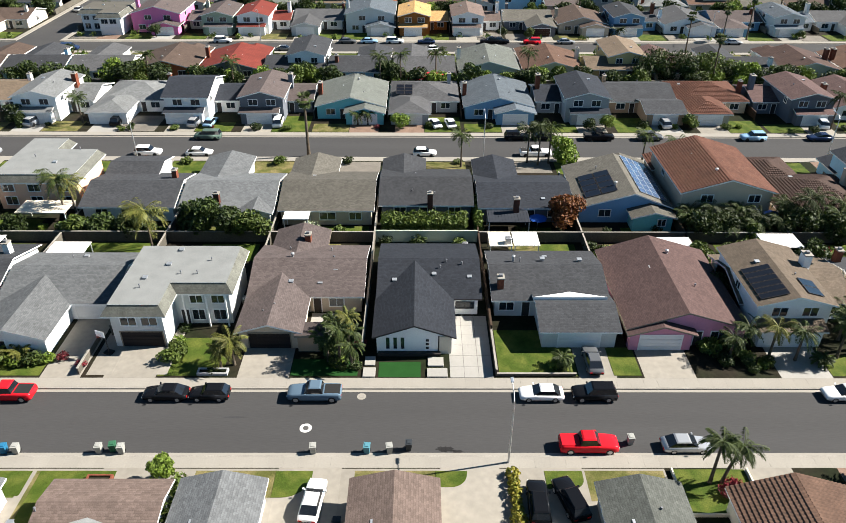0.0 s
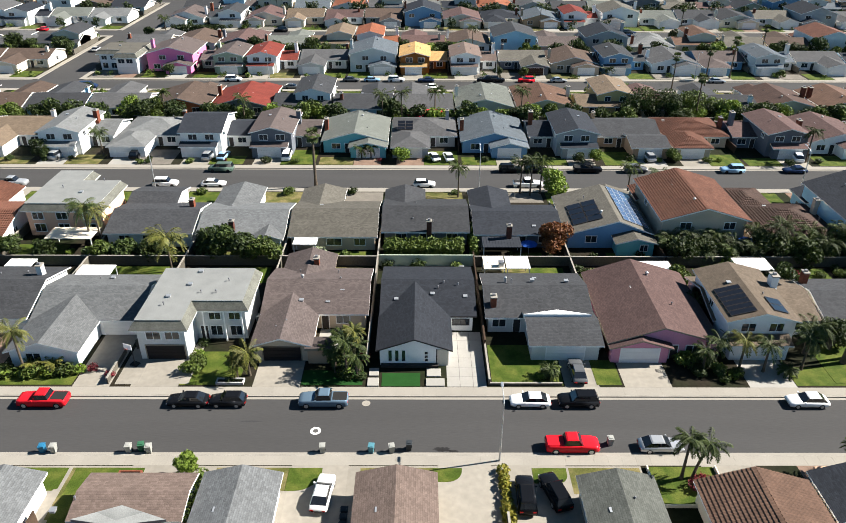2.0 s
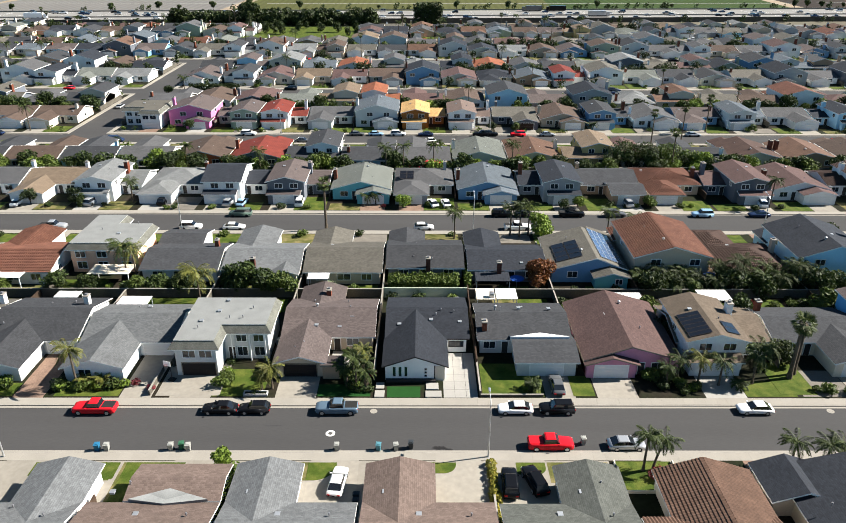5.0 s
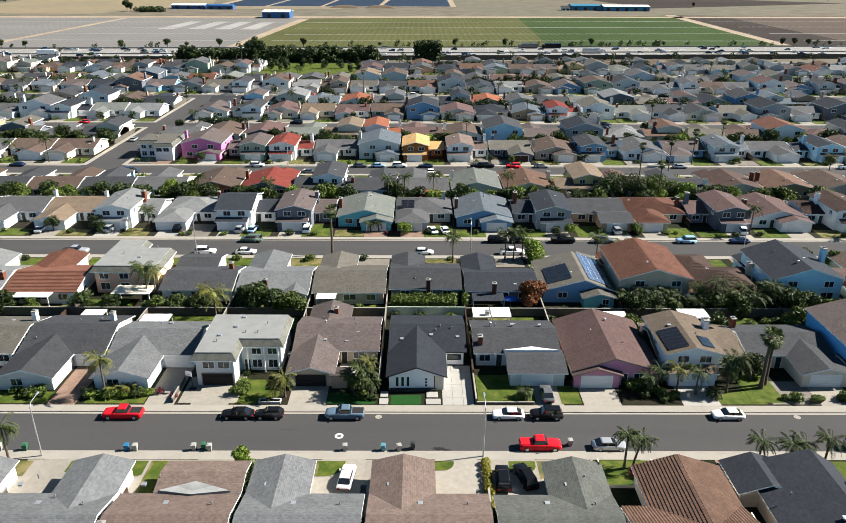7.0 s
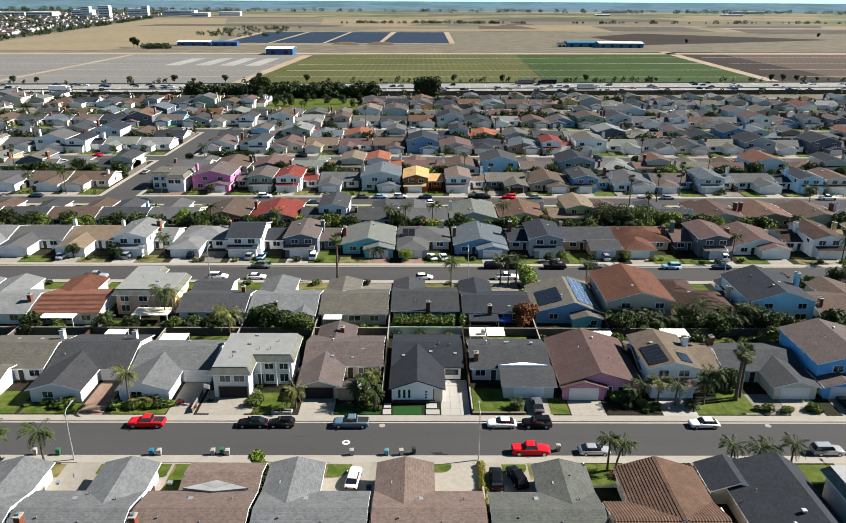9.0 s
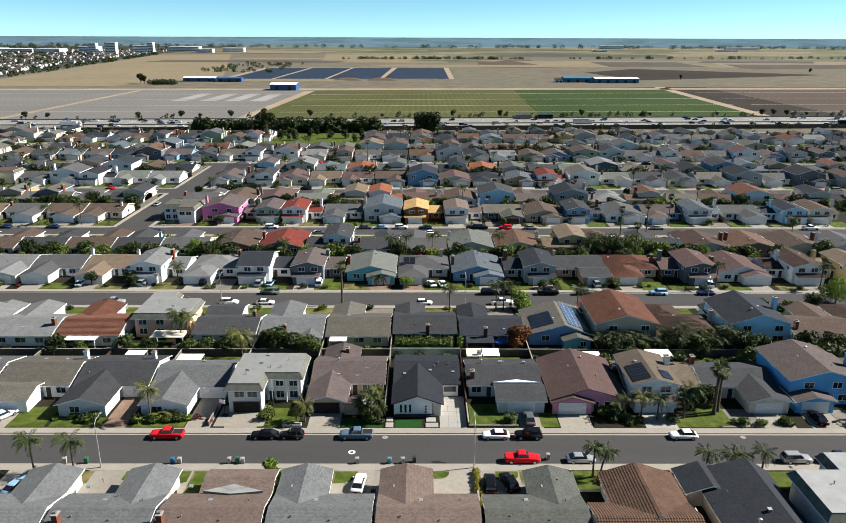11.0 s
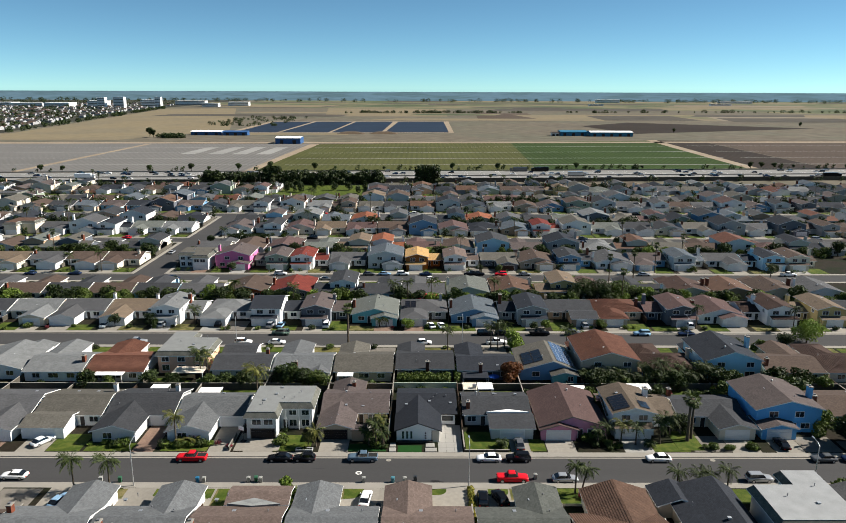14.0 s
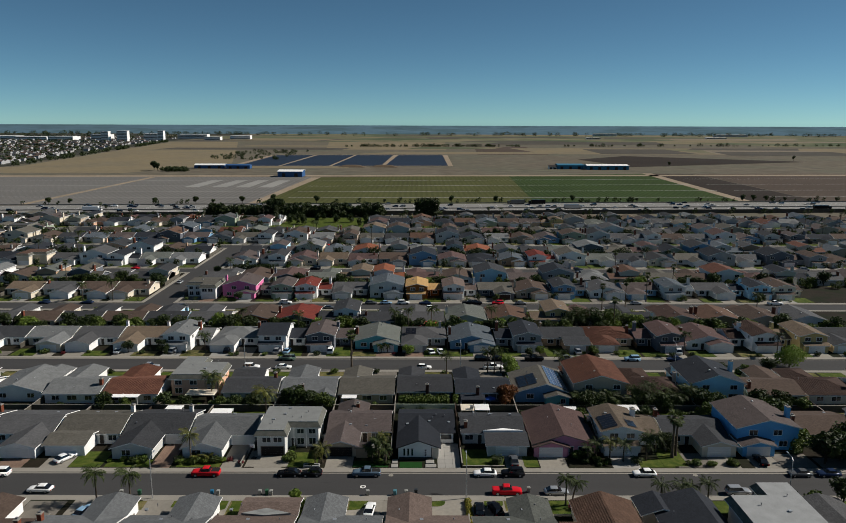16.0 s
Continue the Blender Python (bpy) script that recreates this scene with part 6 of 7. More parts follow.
# ---- street furniture ----
def wheelie_bin(x, y, m, colour, turn=0):
    t = thing("wheelie_bin", f"{colour} plastic wheelie bin standing in the gutter", "bin", pose(x, y, 0, 0, 0, turn), "bins at the kerb")
    b = bmesh.new()
    loft(b, [[(s * 0.24, -0.26, 0.06), (s * 0.24 * -1, -0.26, 0.06), (-s * 0.24, 0.26, 0.06), (s * 0.24, 0.26, 0.06)] if z == 0 else [(s * 0.31, -0.35, z), (-s * 0.31, -0.35, z), (-s * 0.31, 0.35, z), (s * 0.31, 0.35, z)] for s, z in ((1, 0), (1, 0.98))])
    part("body", b, m, t)
    b = bmesh.new()
    box(b, -0.33, 0.33, -0.38, 0.36, 0.985, 1.05)
    box(b, -0.2, 0.2, -0.22, 0.22, 1.05, 1.1)
    part("lid", b, m, t)
    b = bmesh.new()
    tube(b, [(-0.25, 0.42, 0.92), (0.25, 0.42, 0.92)], [0.025, 0.025], 6)
    part("handle", b, tyre_m, t)
    for s in (-0.27, 0.27):
        b = bmesh.new()
        tube(b, [(s - 0.03, 0.3, 0.11), (s + 0.03, 0.3, 0.11)], [0.11, 0.11], 10)
        part("wheel", b, tyre_m, t)


bin_grey, bin_blue, bin_green, bin_black = (mat("bin_" + n, c, 0.5, var=0.08) for n, c in (("grey", (0.27, 0.27, 0.25)), ("blue", (0.02, 0.12, 0.22)), ("green", (0.03, 0.1, 0.055)), ("black", (0.03, 0.035, 0.04))))
for x, y, m, c in ((-47.7, -11.05, bin_grey, "pale grey"), (-48.9, -11.05, bin_blue, "blue"), (-39.6, -11.0, bin_grey, "pale grey"), (-38.3, -10.8, bin_green, "green"), (-37.4, -11.05, bin_grey, "pale grey"), (-18.6, -11.0, bin_grey, "pale grey"),
                   (-13.3, -11.0, mat("bin_teal", (0.07, 0.19, 0.23), 0.5, var=0.08), "pale teal"), (-11.1, -11.0, bin_grey, "pale grey"), (-9.2, -10.6, bin_black, "black"), (12.95, -9.8, bin_grey, "pale grey"), (-63, -11.0, bin_green, "green"), (-66.5, -11.0, bin_grey, "pale grey")):
    wheelie_bin(x, y, m, c, rc.uniform(-12, 12))


def street_lamp(x, y, d, h=8.6):
    t = thing("street_lamp", "tall grey street lamp with a curved arm over the road", "street lamp", pose(x, y, 0.12))
    b = bmesh.new()
    tube(b, [(0, 0, -0.1), (0, 0, 0.5), (0, 0, h * 0.93)], [0.14, 0.11, 0.07], 10)
    part("pole", b, metal_m, t)
    b = bmesh.new()
    tube(b, [(0, 0, h * 0.93), (0, d * 0.5, h * 0.98), (0, d * 2.0, h)], [0.06, 0.05, 0.04], 8)
    part("arm", b, metal_m, t)
    b = bmesh.new()
    box(b, -0.14, 0.14, min(d * 1.9, d * 2.6), max(d * 1.9, d * 2.6), h - 0.06, h + 0.1)
    bmesh.ops.bevel(b, geom=b.edges[:], offset=0.04, segments=1, affect="EDGES")
    part("lamp_head", b, panel_frame, t)


for x, y, d in ((0.5, -12.4, 1), (-60, -12.4, 1), (63, -12.4, 1), (-59.3, 58.6, 1), (3.4, 58.6, 1), (66, 58.6, 1), (-52, 137.6, -1), (14, 137.6, -1), (72, 137.6, -1)):
    street_lamp(x, y, d)

ring_m = mat("white_road_paint", (0.62, 0.61, 0.58), 0.7, var=0.15, big=2, fine=8)
iron_m = mat("cast_iron", (0.1, 0.095, 0.09), 0.6, 0.4, var=0.15, big=3, fine=10)
for x, y, r, pm in ((-19.8, -7.75, 0.62, ring_m), (-14.4, -3.1, 0.5, concrete), (48.5, -3.0, 0.5, concrete)):
    t = thing("manhole_cover", "round iron manhole cover in a pale ring set in asphalt", "manhole cover", pose(x, y, 0))
    for nm, r0, r1, z, mm in (("ring", 0.5 * r, r, 0.008, pm), ("lid", 0.0, 0.48 * r, 0.012, iron_m if pm == ring_m else kerb_m)):
        b = bmesh.new()
        n = 24
        for i in range(n):
            a0, a1 = 2 * math.pi * i / n, 2 * math.pi * (i + 1) / n
            pts = [(r1 * math.cos(a0), r1 * math.sin(a0), z), (r1 * math.cos(a1), r1 * math.sin(a1), z)]
            quad(b, pts + [(r0 * math.cos(a1), r0 * math.sin(a1), z), (r0 * math.cos(a0), r0 * math.sin(a0), z)]) if r0 else b.faces.new([b.verts.new(p) for p in pts + [(0, 0, z)]])
        part(nm, b, mm, t)

t = thing("basketball_hoop", "portable basketball hoop with a white backboard on a driveway", "basketball hoop", pose(-44.2, 4.0, 0.16, 0, 0, -20))
b = bmesh.new()
box(b, -0.5, 0.5, -0.4, 0.4, 0, 0.2)
part("base", b, tyre_m, t)
b = bmesh.new()
tube(b, [(0, 0, 0.1), (0, 0, 2.4), (0, -0.5, 3.1)], [0.06, 0.06, 0.05], 8)
part("pole", b, trim_dark, t)
b = bmesh.new()
box(b, -0.6, 0.6, -0.56, -0.52, 2.75, 3.55)
part("backboard", b, white_paint, t)
b = bmesh.new()
tube(b, [(0.22 * math.cos(a), -0.8 + 0.22 * math.sin(a), 3.05) for a in np.linspace(0, 6.28, 13)], [0.02] * 13, 5)
part("rim", b, mat("hoop_red", (0.5, 0.06, 0.03), 0.5), t)

# ---- beyond the estate: park, freeway, fields, town ----
b = bmesh.new()
box(b, -114, -42, 341, 392, 0.15, 0.2)
structure("park_lawn", b, grass_m, "green park lawn beside the freeway", "lawn")
rk = random.Random(83)
lobes = []
for i in range(13):
    x, y, r = rk.uniform(-112, -46), rk.uniform(346, 388), rk.uniform(1.6, 3.0)
    lobes += [(x + rk.uniform(-1, 1) * r * 0.5, y, r * f, r * 0.8) for f in (0.9, 1.5, 2.0)]
tagged(new("park_trees", leaves_mesh("park_trees", 605, lobes, 4200, 0.5, leaf_dark)), "round dark trees scattered over the park lawn", "trees", kind="stuff")
FS = 0.062


def fy(x, y0):
    return y0 + FS * x


fw_m = mat("freeway_concrete", (0.19, 0.184, 0.173), 0.85, var=0.12, big=0.05, fine=1.0, stretch=(0.2, 1, 1), bump=0)
dirt_m = mat("dirt_track", (0.245, 0.194, 0.138), 0.95, var=0.15, big=0.03, fine=0.4, bump=0)
b = bmesh.new()
quad(b, [(-900, fy(-900, 416), 0.1), (900, fy(900, 416), 0.1), (900, fy(900, 486), 0.1), (-900, fy(-900, 486), 0.1)])
structure("freeway", b, fw_m, "wide pale concrete freeway with many lanes", "road")
b = bmesh.new()
for y0 in [420 + 3.7 * i for i in range(1, 8)] + [455 + 3.7 * i for i in range(1, 8)]:
    for x in np.arange(-420, 420, 14.0):
        quad(b, [(x, fy(x, y0), 0.115), (x + 4, fy(x + 4, y0), 0.115), (x + 4, fy(x + 4, y0 + 0.2), 0.115), (x, fy(x, y0 + 0.2), 0.115)])
tagged(part("lane_marks", b, white_paint, fix=False), "white dashed lane marks on the freeway", "road marking", kind="stuff")
for y0, h, m, nm in ((451, 0.9, kerb_m, "median_barrier"), (412, 3.2, blockwall, "sound_wall"), (489, 0.8, kerb_m, "roadside_barrier")):
    b = bmesh.new()
    loft(b, [[(x, fy(x, y0) - 0.2, 0), (x, fy(x, y0) + 0.2, 0), (x, fy(x, y0) + 0.12, h), (x, fy(x, y0) - 0.12, h)] for x in (-700, 700)])
    structure(nm, b, m, "long pale concrete barrier along the freeway", "barrier")


def road_vehicle(kind, colour):
    b = bmesh.new()
    if kind == "truck":
        box(b, -8.2, 4.2, -1.25, 1.25, 1.0, 4.0, 0)
        box(b, 4.8, 6.8, -1.2, 1.2, 0.7, 3.2, 0)
        box(b, 6.5, 6.83, -1.0, 1.0, 1.9, 2.9, 1)
        box(b, -8, 6.6, -1.1, 1.1, 0.4, 1.0, 2)
    else:
        L, hw, bon, belt, roof, cf, tf, tr, cr, wr = SHAPES[kind]
        loft(b, [body_ring(L / 2, bon - 0.15, hw * 0.85, 0.35), body_ring(L / 2 - 0.4, bon, hw, 0.28), body_ring(cf, belt, hw, 0.28), body_ring(-L / 2 + 0.1, belt - 0.05, hw, 0.28), body_ring(-L / 2, belt - 0.25, hw * 0.9, 0.4)])
        loft(b, [[(cf, -hw * 0.86, belt), (cf, hw * 0.86, belt), (cr, hw * 0.86, belt), (cr, -hw * 0.86, belt)], [(tf, -hw * 0.7, roof), (tf, hw * 0.7, roof), (tr, hw * 0.7, roof), (tr, -hw * 0.7, roof)]], 1)
        for x in (L / 2 - 0.9, -L / 2 + 0.9):
            tube(b, [(x, -hw, wr), (x, hw, wr)], [wr, wr], 10, 2)
    return to_mesh("vehicle", b, [PAINT[colour], carglass, tyre_m])


lanes = [421.8 + 3.7 * i for i in range(8)] + [456.8 + 3.7 * i for i in range(8)]
for i in range(150):
    kind = rc.choices(("sedan", "suv", "van", "pickup", "truck"), (10, 8, 3, 4, 0.6))[0]
    colour = rc.choice(("white", "black", "silver", "grey", "dark blue", "white", "black", "silver"))
    x, y0 = rc.uniform(-400, 400), rc.choice(lanes)
    ob = new("truck" if kind == "truck" else "car", shared(("rv", kind, colour), lambda: road_vehicle(kind, colour)))
    ob.matrix_basis = pose(x, fy(x, y0), 0.1, 0, 0, math.degrees(math.atan(FS)) + (0 if y0 < 451 else 180))
    tagged(ob, f"{colour} {'lorry' if kind == 'truck' else kind} driving on the distant freeway", "truck" if kind == "truck" else "car", "freeway traffic")

lobes = []
for i in range(46):
    x = -165 + 2.8 * i + rc.uniform(-1, 1)
    h = rc.uniform(6, 9.5) if not -125 < x < -112 else 13
    lobes += [(x + rc.uniform(-2, 2), fy(x, 403) + rc.uniform(-4, 4), h * f, 3.8) for f in (0.35, 0.6, 0.85)]
for x in (-9, -5, -1, 3):
    lobes += [(x, fy(x, 403), f, 3.8) for f in (3, 6, 9, 11)]
tagged(new("tree_belt", leaves_mesh("tree_belt", 600, lobes, 26000, 0.95, leaf_dark)), "dense belt of dark trees along the freeway wall", "trees", kind="stuff")
lobes = []
for i in range(150):
    x = rc.uniform(-420, 480)
    r = rc.uniform(0.9, 2.2)
    y = fy(x, rc.choice((491.5, 493, 409, 408)))
    lobes += [(x, y, r * 1.0, r), (x + r * 0.6, y, r * 1.9, r * 0.8)]
tagged(new("roadside_shrubs", leaves_mesh("roadside_shrubs", 601, lobes, 9000, 0.6, leaf_dark)), "scattered dark shrubs along the freeway edges", "shrubs", kind="stuff")
lib_far = make_tree("tree", "dark leafy tree by the freeway", "tree", 610, 7.5, 3.0, 900, 0.5, leaf_dark, m_at=pose(-140, 496, 0))
for x in (-330, -312, -240, -205, -190, -165, -100, -40, 20, 60, 130, 190, 250, 290, 300, 312, 330, 380, 430):
    s = rc.uniform(0.5, 1.0)
    copy_thing(lib_far, pose(x, fy(x, 494), 0, 0, 0, rc.uniform(0, 360))).scale = (s, s, s)

# Fields.
def field(name, pts, m, label, z=0.05):
    b = bmesh.new()
    b.faces.new([b.verts.new((x, y, z)) for x, y in pts])
    structure(name, b, m, label, "field", fix=True)


olive = mat("crop_olive", (0.0662, 0.0691, 0.0259), 0.95, var=0.15, big=0.012, fine=0.3, bump=0, stripes=("X", 5.4, 0.9), spec=0.05)
green = mat("crop_green", (0.0346, 0.0547, 0.0173), 0.95, var=0.15, big=0.012, fine=0.3, bump=0, stripes=("X", 5.4, 0.8), spec=0.05)
plastic = mat("covered_beds", (0.136, 0.129, 0.119), 0.8, var=0.1, big=0.01, fine=0.3, bump=0, stripes=("X", 6.0, 0.9))
dark_soil = mat("dark_soil", (0.0357, 0.0288, 0.0242), 0.95, var=0.15, big=0.01, fine=0.2, bump=0, stripes=("X", 7.0, 0.85), spec=0.05)
brown_soil = mat("brown_soil", (0.0749, 0.0576, 0.0461), 0.95, var=0.12, big=0.01, fine=0.2, bump=0, stripes=("X", 7.0, 0.92), spec=0.05)
straw = mat("dry_straw", (0.187, 0.153, 0.0974), 0.95, var=0.12, big=0.008, fine=0.08, bump=0, second=(0.15, 0.127, 0.0861), spec=0.05)
pond_m = mat("pond_water", (0.0176, 0.0272, 0.0448), 0.7, var=0.15, big=0.02, fine=0.2, bump=0, spec=0.1)
pale_strip = mat("pale_covers", (0.242, 0.236, 0.219), 0.8, var=0.08, big=0.02, fine=0.3, bump=0)
far_green = mat("far_fields", (0.082, 0.1, 0.058), 0.95, var=0.25, big=0.003, fine=0.02, bump=0, second=(0.144, 0.126, 0.0793), spec=0.05)
field("field", [(-760, 455), (-161, 475), (-149, 790), (-760, 780)], plastic, "grey field of covered planting beds")
field("field", [(-152, 475), (95, 492), (112, 830), (-137, 785)], olive, "olive-green striped crop field in long rows")
field("field", [(95, 492), (289, 517), (308, 866), (112, 830)], green, "deep green crop field in long rows")
field("field", [(300, 517), (364, 497), (378, 868), (322, 870)], dark_soil, "dark tilled soil field beside a dirt track")
field("field", [(366, 497), (900, 560), (1000, 900), (380, 868)], brown_soil, "brown tilled field with faint furrows")
for x0, x1, y0, y1, w in ((-760, 1100, 806, 830, 0.055), (-356, -349, 470, 780, 0)):
    field("dirt_track", [(x0, y0 + w * x0), (x1, y0 + w * x1), (x1, y1 + w * x1), (x0, y1 + w * x0)], dirt_m, "pale dirt farm track between the fields", 0.09)
field("dirt_track", [(-161, 475), (-152, 475), (-137, 783), (-149, 783)], dirt_m, "pale dirt farm track between the fields", 0.09)
field("dirt_track", [(289, 517), (300, 517), (322, 875), (308, 875)], dirt_m, "pale dirt farm track between the fields", 0.09)
for i, y0 in enumerate((532, 590, 655, 725)):
    field("irrigation_strip", [(-134, y0), (310, y0 + 18 + 9 * i), (310, y0 + 20.5 + 9 * i), (-134, y0 + 2.5)], pale_strip, "thin pale strip across the crop rows", 0.1)
    field("irrigation_strip", [(330, y0 + 22 + 9 * i), (900, y0 + 50 + 9 * i), (900, y0 + 52 + 9 * i), (330, y0 + 24 + 9 * i)], pale_strip, "thin pale strip across the tilled field", 0.1)
    field("irrigation_strip", [(-760, y0), (-150, y0), (-150, y0 + 2), (-760, y0 + 2)], pale_strip, "thin pale strip across the grey field", 0.1)
for x in (-268, -238, -212, -186):
    field("covered_bed", [(x, 640), (x + 16, 640), (x + 18, 735), (x + 4, 735)], pale_strip, "pale covered planting bed", 0.1)
field("field", [(-1000, 830), (-420, 850), (-330, 1080), (-430, 1500), (-640, 2350), (-860, 2300), (-640, 980)], straw, "dry golden grass field")
field("field", [(-330, 960), (-120, 970), (-120, 1030), (-330, 1040)], straw, "dry golden grass strip by the sheds")
for pts in (((-306, 1017), (-239, 1020), (-235, 1394), (-314, 1388)), ((-234, 1021), (-157, 1025), (-150, 1400), (-227, 1395)), ((-152, 1025), (-72, 1029), (-66, 1406), (-144, 1401)), ((-66, 1030), (38, 1035), (41, 1414), (-55, 1407))):
    field("pond", pts, pond_m, "dark settling pond with straight banks", 0.3)
field("pond_bank", [(-318, 1008), (46, 1026), (52, 1426), (-326, 1400)], dirt_m, "pale earth banks around and between the ponds", 0.2)
field("field", [(335, 1017), (720, 1190), (432, 1400), (300, 1250)], dark_soil, "dark ploughed field", 0.08)
field("field", [(280, 1480), (2400, 1500), (2600, 1900), (240, 1850)], straw, "dry golden grass field", 0.06)
field("field", [(-700, 2500), (2800, 1950), (4200, 4000), (-900, 4000)], far_green, "far patchwork of green and dry fields", 0.06)
field("field", [(120, 1450), (280, 1450), (300, 1950), (150, 1950)], brown_soil, "brown tilled field far off", 0.05)
field("field", [(-250, 1700), (60, 1700), (80, 2400), (-330, 2400)], straw, "pale dry field far off", 0.05)
mound_m = mat("mound_earth", (0.0976, 0.072, 0.049), 0.95, var=0.2, big=0.1, fine=0.8, bump=0)
rf = random.Random(77)
far_soil = mat("far_soil", (0.0726, 0.0656, 0.0553), 0.95, var=0.2, big=0.004, fine=0.03, bump=0, spec=0.05)
far_pale = mat("far_pale_soil", (0.188, 0.158, 0.119), 0.95, var=0.15, big=0.004, fine=0.03, bump=0, spec=0.05)
for i in range(46):
    y = 1480 + 2300 * rf.random() ** 1.2
    x = rf.uniform(-0.28 * y, 0.62 * y)
    w, d, sk = rf.uniform(0.04, 0.14) * y, rf.uniform(40, 160), rf.uniform(-60, 90)
    field("field", [(x - w, y - d), (x + w, y - d), (x + w + sk, y + d), (x - w + sk, y + d)], rf.choice((far_soil, far_pale, far_green, far_soil, straw, far_green)), "far flat farm field in a patchwork", 0.07 + 0.004 * i)
for x, y in ((-118, 1000), (-66, 1002)):
    b = bmesh.new()
    loft(b, [[(x - w, y - d, z), (x + w, y - d, z), (x + w, y + d, z), (x - w, y + d, z)] for w, d, z in ((22, 12, 0), (13, 7, 2.6), (6, 3, 3.4))])
    tagged(part("earth_mound", b, mound_m), "low brown earth mound in front of the ponds", "mound")


def shed(x0, x1, y, depth, h, wallm, roofm, label):
    t = thing("farm_shed", label, "shed", pose(x0, y, 0))
    w = x1 - x0
    b = bmesh.new()
    extrude(b, [(0, 0), (depth, 0), (depth, h), (depth / 2, h + 1.6), (0, h)], "x", 0, w)
    part("wall", b, wallm, t)
    b = bmesh.new()
    extrude(b, [(-0.5, h - 0.05), (depth / 2, h + 1.65), (depth + 0.5, h - 0.05), (depth + 0.5, h + 0.2), (depth / 2, h + 1.95), (-0.5, h + 0.2)], "x", -0.5, w + 0.5)
    part("roof", b, roofm, t)
    n = max(2, int(w / 12))
    for i in range(n):
        b = bmesh.new()
        x = w * (i + 0.5) / n
        box(b, x - 2.2, x + 2.2, -0.1, 0.05, 0, h * 0.7)
        part("door", b, trim_dark, t)


blue_wall = mat("blue_steel", (0.0346, 0.092, 0.219), 0.5, var=0.08)
cyan_wall = mat("cyan_steel", (0.0346, 0.15, 0.242), 0.5, var=0.1)
shed(-354, -308, 952, 18, 5, blue_wall, white_paint, "long blue farm shed with a pale roof")
shed(-304, -268, 948, 14, 5, blue_wall, blue_wall, "long dark blue farm shed")
shed(-194, -162, 788, 26, 7, blue_wall, white_paint, "blue warehouse with a white roof")
shed(205, 245, 962, 24, 6, cyan_wall, cyan_wall, "bright blue farm warehouse")
shed(248, 312, 950, 26, 6, cyan_wall, white_paint, "long bright blue farm warehouse with a pale roof")
shed(192, 203, 962, 10, 4, white_paint, trim_dark, "small white farm shed")
for x, y, s in ((-398, 905, 1.6), (-391, 900, 1.3), (405, 1040, 0.9), (716, 1239, 1.1)):
    copy_thing(lib_far, pose(x, y, 0, 0, 0, rc.uniform(0, 360))).scale = (s, s, s * 1.2)
lobes = []
for i in range(170):
    x = rc.choice((rc.uniform(-225, 325), rc.uniform(425, 1700)))
    if rc.random() < 0.75 or x < 325:
        lobes.append((x, 1950 + 0.11 * x + rc.uniform(-10, 10), 2.5, rc.uniform(2.5, 5) if rc.random() < 0.75 else rc.uniform(6, 9)))
for i in range(70):
    lobes.append((rc.uniform(-420, -270), rc.uniform(1200, 1600), 2.5, rc.uniform(2.5, 5)))
for i in range(26):
    lobes.append((rc.uniform(-385, -345), rc.uniform(885, 905), 2.5, rc.uniform(3, 5.5)))
for i in range(90):
    y = rc.uniform(1000, 2350)
    lobes.append((-640 - 0.17 * (y - 960) - rc.uniform(0, 14), y, 4, rc.uniform(4, 7)))
tagged(new("field_trees", leaves_mesh("field_trees", 620, lobes, 24000, 1.3, leaf_dark)), "lines of dark trees between the far fields", "trees", kind="stuff")

town_m = mat("town_ground", (0.0432, 0.0432, 0.0346), 0.95, var=0.3, big=0.01, fine=0.08, bump=0, spec=0.05)
field("town_ground", [(-660, 970), (-900, 2380), (-950, 3900), (-4700, 3900), (-4700, 900), (-1200, 940)], town_m, "dark ground of streets and gardens in the distant town", 0.02)
# The far town: joined houses, trees and a few tall buildings.
for nm, mm, n in (("grey", mat("far_roofs_grey", (0.0634, 0.0605, 0.0605), 0.9, var=0.3, big=0.05, fine=0.2, bump=0), 900), ("brown", mat("far_roofs_brown", (0.0808, 0.0518, 0.0403), 0.9, var=0.3, big=0.05, fine=0.2, bump=0), 700)):
    v, f, mi = [], [], []
    for i in range(n):
        y = 980 + 2000 * rc.random() ** 1.6
        x = -670 - 0.17 * (y - 960) - 20 - rc.random() * (250 + 0.75 * (y - 900))
        w, d, h = rc.uniform(5, 8), rc.uniform(4, 7), rc.uniform(2.8, 5.5)
        k = len(v)
        v += [(x - w, y - d, 0), (x + w, y - d, 0), (x + w, y + d, 0), (x - w, y + d, 0), (x - w, y - d, h), (x + w, y - d, h), (x + w, y + d, h), (x - w, y + d, h), (x - w, y, h + 2), (x + w, y, h + 2)]
        f += [tuple(k + q for q in fc) for fc in ((0, 1, 5, 4), (1, 2, 6, 9, 5), (2, 3, 7, 6), (3, 0, 4, 8, 7), (4, 5, 9, 8), (6, 7, 8, 9))]
        mi += [1, 1, 1, 1, 0, 0]
    me = pydata("far_houses", v, f, mm)
    me.materials.append(wall_mat("grey"))
    me.polygons.foreach_set("material_index", mi)
    tagged(new("far_houses", me), "distant town houses with pitched roofs", "houses", kind="stuff")
lobes = []
